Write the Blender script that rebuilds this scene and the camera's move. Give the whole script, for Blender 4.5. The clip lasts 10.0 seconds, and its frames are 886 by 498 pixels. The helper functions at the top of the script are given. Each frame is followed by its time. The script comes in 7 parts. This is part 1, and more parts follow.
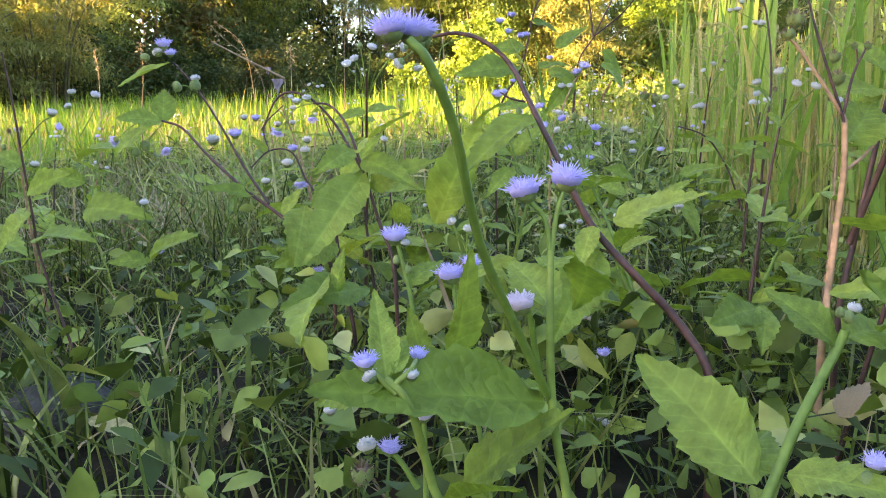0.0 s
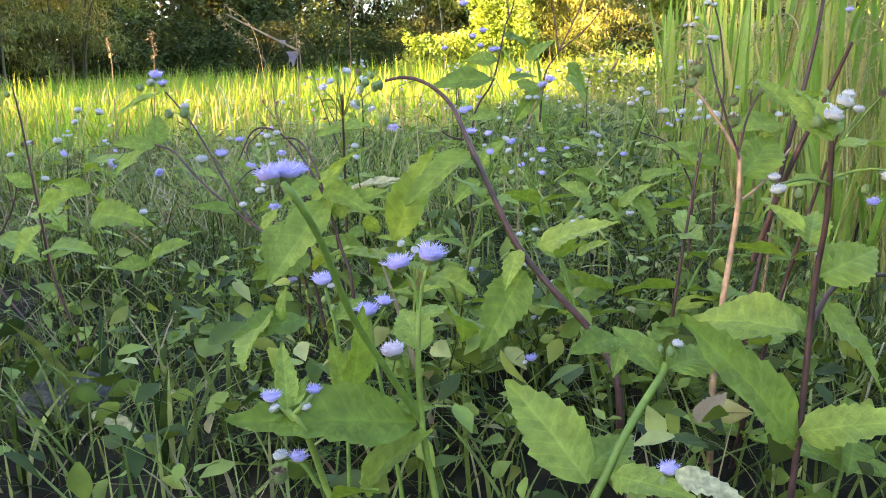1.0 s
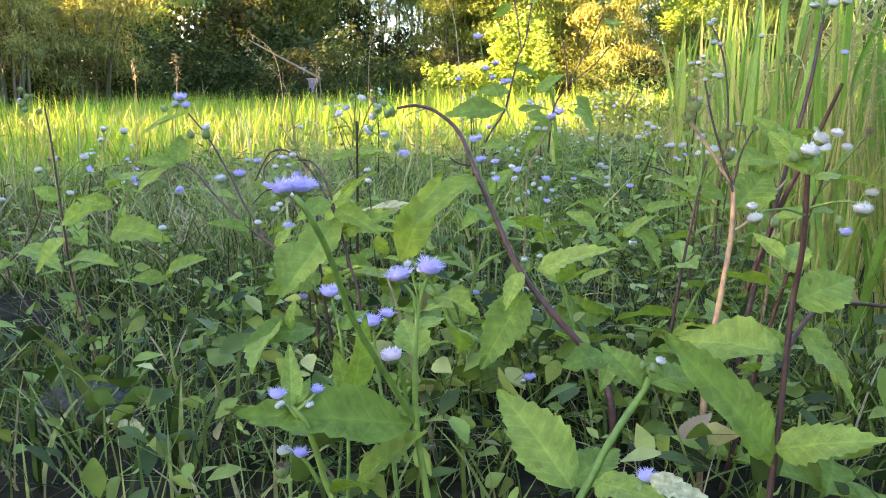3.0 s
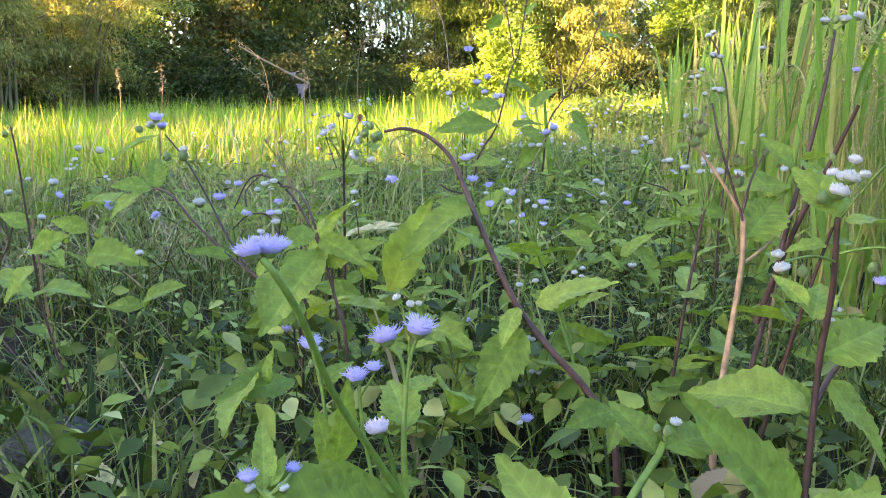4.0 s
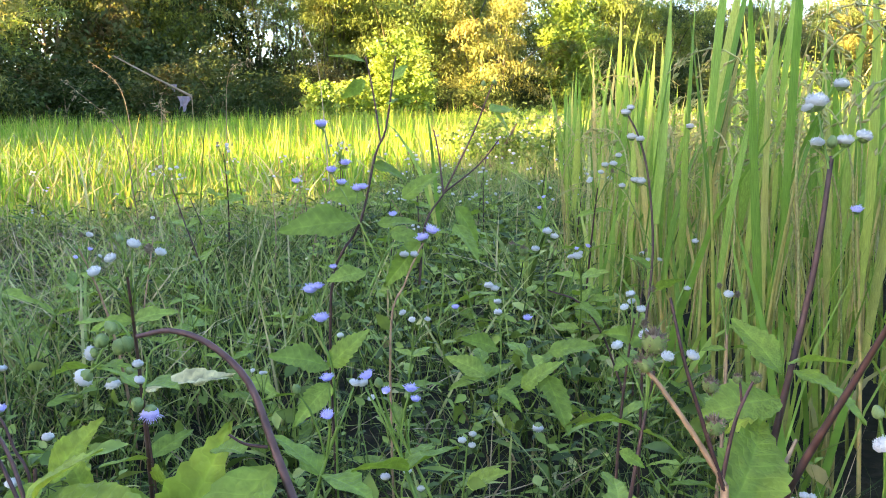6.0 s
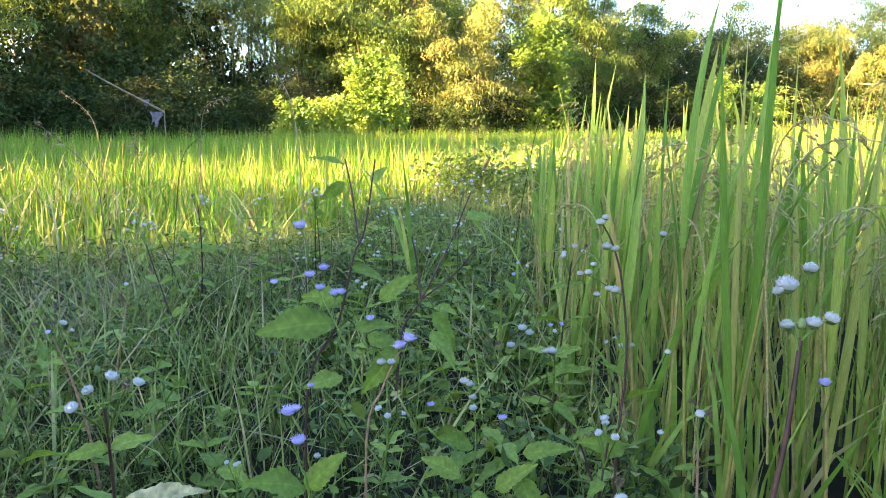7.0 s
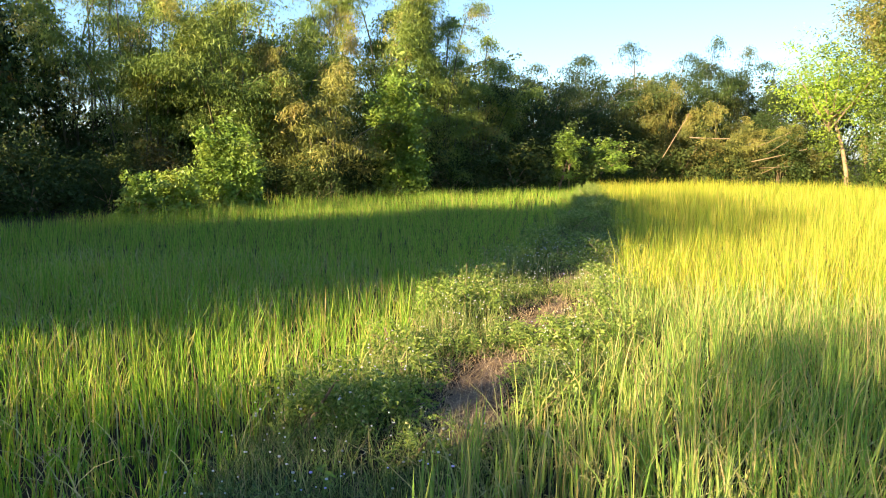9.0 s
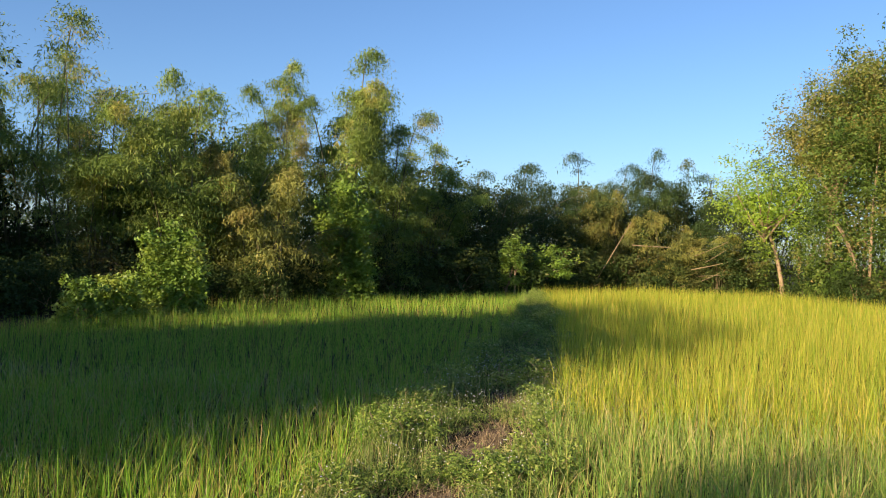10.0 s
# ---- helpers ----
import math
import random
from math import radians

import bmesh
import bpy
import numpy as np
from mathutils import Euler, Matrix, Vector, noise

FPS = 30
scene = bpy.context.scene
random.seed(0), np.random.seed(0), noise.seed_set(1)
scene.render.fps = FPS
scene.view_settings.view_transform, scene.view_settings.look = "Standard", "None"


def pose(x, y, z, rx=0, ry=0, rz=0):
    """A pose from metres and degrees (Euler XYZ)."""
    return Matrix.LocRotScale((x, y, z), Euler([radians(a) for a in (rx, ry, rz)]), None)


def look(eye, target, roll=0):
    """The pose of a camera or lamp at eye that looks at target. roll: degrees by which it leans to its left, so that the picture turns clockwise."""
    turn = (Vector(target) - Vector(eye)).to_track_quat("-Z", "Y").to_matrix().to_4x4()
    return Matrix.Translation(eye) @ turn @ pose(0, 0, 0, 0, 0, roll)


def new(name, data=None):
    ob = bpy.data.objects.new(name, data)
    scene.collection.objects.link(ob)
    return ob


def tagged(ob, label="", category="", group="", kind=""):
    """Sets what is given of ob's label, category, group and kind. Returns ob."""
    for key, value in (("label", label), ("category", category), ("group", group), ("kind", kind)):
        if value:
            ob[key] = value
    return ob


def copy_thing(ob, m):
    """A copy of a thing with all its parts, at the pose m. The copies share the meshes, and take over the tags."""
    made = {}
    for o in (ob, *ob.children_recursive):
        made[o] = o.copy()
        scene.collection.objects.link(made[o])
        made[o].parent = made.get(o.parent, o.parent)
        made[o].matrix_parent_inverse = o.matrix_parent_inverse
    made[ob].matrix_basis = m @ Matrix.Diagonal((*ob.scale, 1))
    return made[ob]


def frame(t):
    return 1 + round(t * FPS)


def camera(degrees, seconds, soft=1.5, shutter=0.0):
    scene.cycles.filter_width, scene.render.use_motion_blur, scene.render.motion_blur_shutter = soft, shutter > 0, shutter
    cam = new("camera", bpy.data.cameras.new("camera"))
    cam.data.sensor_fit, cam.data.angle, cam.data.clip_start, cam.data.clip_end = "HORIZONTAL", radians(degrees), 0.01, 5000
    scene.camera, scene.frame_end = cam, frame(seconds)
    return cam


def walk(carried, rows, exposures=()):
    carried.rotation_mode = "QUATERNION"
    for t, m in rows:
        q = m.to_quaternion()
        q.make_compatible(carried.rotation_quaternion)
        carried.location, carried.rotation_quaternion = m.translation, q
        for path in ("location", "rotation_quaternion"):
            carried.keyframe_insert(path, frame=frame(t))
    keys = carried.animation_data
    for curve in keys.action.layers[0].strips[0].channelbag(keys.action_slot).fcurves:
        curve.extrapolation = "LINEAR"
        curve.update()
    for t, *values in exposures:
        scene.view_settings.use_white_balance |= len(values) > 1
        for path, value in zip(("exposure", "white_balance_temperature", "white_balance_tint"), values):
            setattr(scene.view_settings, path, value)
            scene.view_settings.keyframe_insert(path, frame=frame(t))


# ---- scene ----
cam = camera(55.9, 10.0, soft=1.0, shutter=0.0)
PATH = [
    (0, (0.393, 0.046, 0.284), (-0.406, 1.844, -0.078), -1.4),
    (0.5, (0.446, 0.022, 0.315), (-0.377, 1.791, -0.125), -2.2),
    (1, (0.465, 0.003, 0.33), (-0.369, 1.769, -0.101), -1.8),
    (1.5, (0.477, -0.01, 0.325), (-0.361, 1.764, -0.065), -0.6),
    (2, (0.483, -0.02, 0.325), (-0.367, 1.756, -0.03), -0.2),
    (3.5, (0.479, -0.014, 0.334), (-0.392, 1.749, -0.031), -0.3),
    (4, (0.464, 0.018, 0.342), (-0.385, 1.795, -0.011), -0.5),
    (4.5, (0.445, 0.09, 0.36), (-0.362, 1.889, 0.022), -0.2),
    (5, (0.425, 0.158, 0.369), (-0.296, 1.989, 0.013), 0.4),
    (5.5, (0.407, 0.207, 0.376), (-0.247, 2.064, 0.025), -0.2),
    (5.7, (0.405, 0.229, 0.387), (-0.233, 2.093, 0.045), -0.4),
    (6.8, (0.391, 0.271, 0.486), (-0.179, 2.162, 0.175), 0.4),
    (7, (0.395, 0.257, 0.494), (-0.162, 2.155, 0.195), 0.6),
    (7.5, (0.41, 0.289, 0.622), (-0.119, 2.192, 0.309), 0.1),
    (7.8, (0.435, 0.275, 0.808), (-0.067, 2.175, 0.439), -0.9),
    (8, (0.437, 0.265, 0.896), (-0.03, 2.175, 0.528), -0.6),
    (8.5, (0.463, 0.234, 1.234), (0.115, 2.171, 0.881), 0.0),
    (9, (0.489, 0.199, 1.508), (0.256, 2.172, 1.28), 0.8),
    (9.5, (0.541, 0.151, 1.693), (0.401, 2.145, 1.614), 1.5),
    (10, (0.57, 0.1, 1.787), (0.452, 2.097, 1.794), 1.9),
]
EXPOSURES = [(0, 3.85, 10200, 28), (1.5, 4.05, 9800, 27), (3.5, 4.0, 9300, 26), (5.7, 3.95, 8900, 24), (7.0, 3.55, 7900, 19), (7.5, 3.35, 7400, 17), (8.0, 2.8, 7100, 15), (8.5, 2.25, 7000, 14), (9.0, 2.0, 7000, 14), (9.5, 1.55, 6800, 14), (10, 1.05, 6600, 14)]
walk(cam, [(t, look(eye, target, roll)) for t, eye, target, roll in PATH], EXPOSURES)
# unseen trees added to cast shade on field and bund: x, y, width, height
SHADE_TALL = [(-8, -26, 1.1, 1.0), (2, -26, 1.1, 1.0), (10, -24, 1.1, 1.0)]
SHADE_ROW_Y = [(-23.5, 1, 1), (-21.5, 1, 1), (-19.5, 1, 1), (-17.7, 1, 0.91), (-16.1, 0.95, 0.86), (-14.6, 0.9, 0.74), (-7.7, 1, 1), (-6.2, 1, 1), (-4.4, 1, 1), (-2.6, 1, 1), (-0.8, 1, 1), (1.0, 1, 1), (2.3, 0.9, 1), (3.4, 0.7, 1)]
SHADE_WIDE = [(16, -18, 1.2, 1.0), (24, 5, 1.2, 1.0), (24, 16, 1.2, 1.0), (24, -6, 1.2, 1.0)]
# bamboo added to filter the sun where that row opens
AIRY = [(-16, -13.6, 0.8, 1.12), (-15.4, -12.2, 0.8, 1.1), (-16.8, -12.6, 0.7, 1.15), (-16, -11.2, 0.5, 1.1), (-16, 7.2, 0.85, 0.6), (-16, 9.6, 1.0, 0.58), (-16, 12.2, 1.0, 0.62), (-16, 14.8, 1.0, 0.75)]

# ---- light ----
SUN_DIR = Vector((0.64, 0.77, 0.0)).normalized()      # the way the light travels over the ground
SUN_EL = radians(18)
world = bpy.data.worlds.new("world")
scene.world = world
world.use_nodes = True
wn = world.node_tree
sky = wn.nodes.new("ShaderNodeTexSky")
sky.sky_type = "NISHITA"
sky.sun_disc = False
sky.sun_elevation = SUN_EL
sky.sun_rotation = math.atan2(-SUN_DIR.x, -SUN_DIR.y)
sky.air_density, sky.dust_density, sky.ozone_density = 1.0, 0.6, 5.5
wn.links.new(sky.outputs[0], wn.nodes["Background"].inputs[0])
wn.nodes["Background"].inputs[1].default_value = 0.09
sun = new("sun", bpy.data.lights.new("sun", "SUN"))
sun.data.energy, sun.data.angle, sun.data.color = 4.7, radians(0.6), (1.0, 0.79, 0.47)
travel = SUN_DIR * math.cos(SUN_EL) + Vector((0, 0, -math.sin(SUN_EL)))
sun.matrix_world = look((-30, -30, 25), Vector((-30, -30, 25)) + travel)


# ---- mesh tools ----
def mesh_np(name, V, Q, smooth=True):
    """A mesh from arrays of corners and of quads."""
    V, Q = np.asarray(V, np.float32), np.asarray(Q, np.int32)
    me = bpy.data.meshes.new(name)
    me.vertices.add(len(V))
    me.vertices.foreach_set("co", V.ravel())
    me.loops.add(Q.size)
    me.loops.foreach_set("vertex_index", Q.ravel())
    me.polygons.add(len(Q))
    me.polygons.foreach_set("loop_start", np.arange(0, Q.size, Q.shape[1], dtype=np.int32))
    if smooth:
        me.polygons.foreach_set("use_smooth", np.ones(len(Q), bool))
    me.update(calc_edges=True)
    me.validate()
    return me


def join(pieces):
    """Several (V, Q) in one."""
    at, Vs, Qs = 0, [], []
    for V, Q in pieces:
        Vs.append(V), Qs.append(np.asarray(Q) + at)
        at += len(V)
    return np.concatenate(Vs), np.concatenate(Qs)


def tube(points, radii, n=6):
    """A tapered tube along a line of points."""
    P = np.asarray(points, float)
    R = np.broadcast_to(np.asarray(radii, float), (len(P),))
    T = np.gradient(P, axis=0)
    T /= np.linalg.norm(T, axis=1)[:, None] + 1e-12
    ref = np.where(np.abs(T[:, 2:3]) > 0.9, np.array([[1.0, 0, 0]]), np.array([[0, 0, 1.0]]))
    A = np.cross(T, ref)
    A /= np.linalg.norm(A, axis=1)[:, None] + 1e-12
    B = np.cross(T, A)
    for i in range(1, len(P)):
        if A[i] @ A[i - 1] < 0:
            A[i], B[i] = -A[i], -B[i]
    a = np.linspace(0, 2 * np.pi, n, endpoint=False)
    V = P[:, None] + R[:, None, None] * (np.cos(a)[None, :, None] * A[:, None] + np.sin(a)[None, :, None] * B[:, None])
    i, j = np.meshgrid(np.arange(len(P) - 1), np.arange(n), indexing="ij")
    k = (j + 1) % n
    Q = np.stack([i * n + j, i * n + k, (i + 1) * n + k, (i + 1) * n + j], -1).reshape(-1, 4)
    return V.reshape(-1, 3), Q


def bezier(a, b, c, n=9):
    s = np.linspace(0, 1, n)[:, None]
    a, b, c = (np.asarray(p, float) for p in (a, b, c))
    return (1 - s) ** 2 * a + 2 * s * (1 - s) * b + s ** 2 * c


def blades(rng, base, h, w, lean, az, curl, segs=3, foot=0.6):
    """Grass blades as tapered bending strips; all arguments are arrays of one entry a blade."""
    N = len(base)
    s = np.linspace(0, 1, segs + 1)[None, :]
    h, w, lean, az, curl = (np.asarray(v, float)[:, None] * np.ones((N, 1)) for v in (h, w, lean, az, curl))
    out = h * (lean * s + curl * s ** 2.2)
    up = h * (s - 0.45 * curl * s ** 3)
    prof = w * np.interp(s[0], [0, 0.3, 0.7, 1], [foot, 1, 0.72, 0.05])[None, :]
    mid = np.stack([base[:, 0:1] + out * np.cos(az), base[:, 1:2] + out * np.sin(az), base[:, 2:3] + up], -1)
    tw = az + rng.uniform(-0.9, 0.9, (N, 1))
    side = np.stack([-np.sin(tw), np.cos(tw), 0 * tw], -1)
    V = np.stack([mid - side * prof[..., None] / 2, mid + side * prof[..., None] / 2], 2).reshape(-1, 3)
    i = (np.arange(N)[:, None] * (segs + 1) + np.arange(segs)[None, :]) * 2
    Q = np.stack([i, i + 1, i + 3, i + 2], -1).reshape(-1, 4)
    return V, Q


def scattered(T, Q, M, O):
    """One template (T, Q) under many 3 x 3 matrices M and offsets O."""
    V = np.einsum("nij,kj->nki", M, T) + O[:, None]
    F = Q[None] + (np.arange(len(O)) * len(T))[:, None, None]
    return V.reshape(-1, 3), F.reshape(-1, Q.shape[1])


def turns(rng, n, size, tilt=0.9, droop=0.0):
    """Random leaf frames: columns are the leaf's width, length and normal, scaled by size."""
    az = rng.uniform(0, 2 * np.pi, n)
    el = rng.normal(-droop, tilt * 0.5, n)
    L = np.stack([np.cos(az) * np.cos(el), np.sin(az) * np.cos(el), np.sin(el)], -1)
    r = rng.normal(0, 1, (n, 3)) + np.array([0, 0, 0.8])
    W = np.cross(L, r)
    W /= np.linalg.norm(W, axis=1)[:, None]
    Nn = np.cross(W, L)
    return np.stack([W, L, Nn], -1) * np.asarray(size).reshape(-1, 1, 1)


def thing(name, at, label, category, group="", kind=""):
    ob = new(name)
    ob.location = at
    return tagged(ob, label, category, group, kind)


def solid(name, VQ, material, label="", category="", group="", kind="", smooth=True, at=(0, 0, 0)):
    """A top-level thing of one mesh."""
    me = mesh_np(name, *VQ, smooth=smooth)
    me.materials.append(material)
    ob = new(name, me)
    ob.location = at
    return tagged(ob, label, category, group, kind)


def part(name, data, material, parent, label="", m=None):
    """One mesh part under a thing; data is (V, Q) or a ready mesh."""
    me = data if isinstance(data, bpy.types.Mesh) else mesh_np(name, *data)
    if material is not None and not me.materials:
        me.materials.append(material)
    ob = new(name, me)
    ob.parent = parent
    if m is not None:
        ob.matrix_basis = m
    return tagged(ob, label)


# ---- materials ----
def ramp(nt, stops):
    r = nt.nodes.new("ShaderNodeValToRGB")
    r.color_ramp.elements[0].position, r.color_ramp.elements[0].color = stops[0][0], (*stops[0][1], 1)
    r.color_ramp.elements[1].position, r.color_ramp.elements[1].color = stops[-1][0], (*stops[-1][1], 1)
    for p, c in stops[1:-1]:
        r.color_ramp.elements.new(p).color = (*c, 1)
    return r


def plant(name, stops, trans=0.35, rough=0.5, noise_scale=40.0, spread=0.35, bump=0.15, warm=(1.15, 1.1, 0.6), spec=0.35, mass=0.0):
    """A plant's surface: one tint a leaf, mottled, letting some light through."""
    mat = bpy.data.materials.new(name)
    mat.use_nodes = True
    nt = mat.node_tree
    nd, ln = nt.nodes, nt.links
    bsdf = nd["Principled BSDF"]
    geo, obi = nd.new("ShaderNodeNewGeometry"), nd.new("ShaderNodeObjectInfo")
    add = nd.new("ShaderNodeMath")
    add.operation = "ADD"
    ln.new(geo.outputs["Random Per Island"], add.inputs[0])
    ln.new(obi.outputs["Random"], add.inputs[1])
    fr = nd.new("ShaderNodeMath")
    fr.operation = "FRACT"
    ln.new(add.outputs[0], fr.inputs[0])
    cr = ramp(nt, stops)
    tc = nd.new("ShaderNodeTexCoord")
    if mass:
        # whole boughs share a tint, single leaves stray from it a little
        big = nd.new("ShaderNodeTexNoise")
        big.inputs["Scale"].default_value, big.inputs["Detail"].default_value = mass, 2
        ln.new(geo.outputs["Position"], big.inputs["Vector"])
        wide = nd.new("ShaderNodeMapRange")
        wide.inputs[1].default_value, wide.inputs[2].default_value = 0.32, 0.68
        wide.inputs[3].default_value, wide.inputs[4].default_value = 0.0, 0.8
        ln.new(big.outputs["Fac"], wide.inputs[0])
        mixed = nd.new("ShaderNodeMath")
        mixed.operation = "MULTIPLY_ADD"
        mixed.inputs[1].default_value = 0.2
        ln.new(fr.outputs[0], mixed.inputs[0])
        ln.new(wide.outputs[0], mixed.inputs[2])
        ln.new(mixed.outputs[0], cr.inputs[0])
    else:
        ln.new(fr.outputs[0], cr.inputs[0])
    nz = nd.new("ShaderNodeTexNoise")
    nz.inputs["Scale"].default_value, nz.inputs["Detail"].default_value = noise_scale, 4
    ln.new(tc.outputs["Object"], nz.inputs["Vector"])
    mr = nd.new("ShaderNodeMapRange")
    mr.inputs[1].default_value, mr.inputs[2].default_value = 0.3, 0.7
    mr.inputs[3].default_value, mr.inputs[4].default_value = 1 - spread, 1 + spread
    ln.new(nz.outputs["Fac"], mr.inputs[0])
    mul = nd.new("ShaderNodeVectorMath")
    mul.operation = "SCALE"
    ln.new(cr.outputs[0], mul.inputs[0])
    ln.new(mr.outputs[0], mul.inputs["Scale"])
    ln.new(mul.outputs[0], bsdf.inputs["Base Color"])
    bsdf.inputs["Roughness"].default_value = rough
    bsdf.inputs["Specular IOR Level"].default_value = spec
    if bump:
        bp = nd.new("ShaderNodeBump")
        bp.inputs["Strength"].default_value, bp.inputs["Distance"].default_value = bump, 0.002
        ln.new(nz.outputs["Fac"], bp.inputs["Height"])
        ln.new(bp.outputs[0], bsdf.inputs["Normal"])
    if trans:
        tr = nd.new("ShaderNodeBsdfTranslucent")
        wm = nd.new("ShaderNodeVectorMath")
        wm.operation = "MULTIPLY"
        wm.inputs[1].default_value = warm
        ln.new(mul.outputs[0], wm.inputs[0])
        ln.new(wm.outputs[0], tr.inputs["Color"])
        mx = nd.new("ShaderNodeMixShader")
        mx.inputs[0].default_value = trans
        ln.new(bsdf.outputs[0], mx.inputs[1])
        ln.new(tr.outputs[0], mx.inputs[2])
        ln.new(mx.outputs[0], nd["Material Output"].inputs[0])
    return mat


def earth(name, stops, scale, bump=0.6, rough=0.95):
    mat = bpy.data.materials.new(name)
    mat.use_nodes = True
    nt = mat.node_tree
    nd, ln = nt.nodes, nt.links
    bsdf = nd["Principled BSDF"]
    tc = nd.new("ShaderNodeTexCoord")
    a, b = nd.new("ShaderNodeTexNoise"), nd.new("ShaderNodeTexNoise")
    a.inputs["Scale"].default_value, a.inputs["Detail"].default_value = scale, 8
    b.inputs["Scale"].default_value, b.inputs["Detail"].default_value = scale * 14, 6
    for n in (a, b):
        ln.new(tc.outputs["Object"], n.inputs["Vector"])
    mx = nd.new("ShaderNodeMath")
    mx.operation = "MULTIPLY_ADD"
    mx.inputs[1].default_value, mx.inputs[2].default_value = 0.5, 0.0
    ln.new(b.outputs["Fac"], mx.inputs[0])
    ad = nd.new("ShaderNodeMath")
    ad.operation = "MULTIPLY_ADD"
    ad.inputs[1].default_value = 0.5
    ln.new(a.outputs["Fac"], ad.inputs[0])
    ln.new(mx.outputs[0], ad.inputs[2])
    cr = ramp(nt, stops)
    ln.new(ad.outputs[0], cr.inputs[0])
    ln.new(cr.outputs[0], bsdf.inputs["Base Color"])
    bp = nd.new("ShaderNodeBump")
    bp.inputs["Strength"].default_value, bp.inputs["Distance"].default_value = bump, 0.01
    ln.new(b.outputs["Fac"], bp.inputs["Height"])
    ln.new(bp.outputs[0], bsdf.inputs["Normal"])
    bsdf.inputs["Roughness"].default_value = rough
    bsdf.inputs["Specular IOR Level"].default_value = 0.15
    return mat


def add_veins(mat):
    """Pairs of slanting veins and a pale midrib, in a leaf's own coordinates."""
    nt = mat.node_tree
    nd, ln = nt.nodes, nt.links
    tc = nd.new("ShaderNodeTexCoord")
    sp = nd.new("ShaderNodeSeparateXYZ")
    ln.new(tc.outputs["Object"], sp.inputs[0])

    def m(op, a, b):
        n = nd.new("ShaderNodeMath")
        n.operation = op
        for i, v in enumerate((a, b)):
            if v is None:
                continue
            if isinstance(v, (int, float)):
                n.inputs[i].default_value = v
            else:
                ln.new(v, n.inputs[i])
        return n.outputs[0]
    ax = m("ABSOLUTE", sp.outputs["X"], None)
    slant = m("SUBTRACT", sp.outputs["Y"], m("MULTIPLY", ax, 0.8))
    wave = m("SINE", m("MULTIPLY", slant, 26.0), None)
    ridge = m("POWER", m("ABSOLUTE", wave, None), 0.4)
    rib = m("SMOOTH_MIN", m("MULTIPLY", ax, 40.0), 1.0)
    net = nd.new("ShaderNodeTexVoronoi")
    net.inputs["Scale"].default_value = 26
    ln.new(tc.outputs["Object"], net.inputs["Vector"])
    hgt = m("ADD", m("MULTIPLY", m("MULTIPLY", ridge, rib), 1.0), m("MULTIPLY", net.outputs["Distance"], -0.7))
    bp = nd.new("ShaderNodeBump")
    bp.inputs["Strength"].default_value, bp.inputs["Distance"].default_value = 0.22, 0.02
    ln.new(hgt, bp.inputs["Height"])
    ln.new(bp.outputs[0], nd["Principled BSDF"].inputs["Normal"])
    # the veins are paler than the blade
    pale = nd.new("ShaderNodeMapRange")
    pale.inputs[1].default_value, pale.inputs[2].default_value, pale.inputs[3].default_value, pale.inputs[4].default_value = 0.0, 0.7, 1.16, 0.96
    ln.new(m("MULTIPLY", ridge, rib), pale.inputs[0])
    blade = nd["Principled BSDF"].inputs["Base Color"].links[0].from_node
    tint = nd.new("ShaderNodeVectorMath")
    tint.operation = "SCALE"
    for old in list(blade.outputs[0].links):
        ln.new(tint.outputs[0], old.to_socket)
    ln.new(blade.outputs[0], tint.inputs[0])
    ln.new(pale.outputs[0], tint.inputs["Scale"])
    return mat


# soil brown taken near black, with the shade between plants in it
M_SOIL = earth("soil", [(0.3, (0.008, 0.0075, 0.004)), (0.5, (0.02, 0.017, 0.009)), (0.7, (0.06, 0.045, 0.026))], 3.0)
M_RICE_L = plant("rice_leaf_short", [(0, (0.12, 0.28, 0.036)), (0.4, (0.23, 0.43, 0.055)), (0.75, (0.39, 0.48, 0.08)), (0.92, (0.45, 0.39, 0.13)), (1, (0.38, 0.27, 0.12))], 0.45, 0.45, 30, 0.3, 0, spec=0.15)
M_RICE_R = plant("rice_leaf_tall", [(0, (0.19, 0.32, 0.036)), (0.4, (0.36, 0.46, 0.055)), (0.75, (0.60, 0.56, 0.085)), (1, (0.70, 0.55, 0.15))], 0.48, 0.45, 30, 0.25, 0, spec=0.15)
M_RICE_N = plant("rice_leaf_green", [(0, (0.14, 0.29, 0.055)), (0.4, (0.28, 0.44, 0.095)), (0.7, (0.42, 0.50, 0.13)), (0.88, (0.52, 0.47, 0.18)), (1, (0.60, 0.45, 0.22))], 0.42, 0.42, 30, 0.3, 0, spec=0.2)
M_STALK = plant("rice_stalk", [(0, (0.20, 0.31, 0.055)), (0.4, (0.38, 0.40, 0.10)), (1, (0.58, 0.46, 0.19))], 0.25, 0.5, 60, 0.3, 0)
M_GRAIN = plant("rice_grain", [(0, (0.34, 0.38, 0.13)), (0.6, (0.46, 0.43, 0.17)), (1, (0.50, 0.37, 0.16))], 0.15, 0.6, 300, 0.3, 0.3)
# the darkest stops stand for blades in shade deep in the tangle
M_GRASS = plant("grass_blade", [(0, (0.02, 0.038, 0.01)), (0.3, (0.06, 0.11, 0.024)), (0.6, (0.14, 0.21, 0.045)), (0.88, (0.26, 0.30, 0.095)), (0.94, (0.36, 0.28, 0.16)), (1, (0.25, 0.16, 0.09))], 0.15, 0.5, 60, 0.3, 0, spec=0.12)
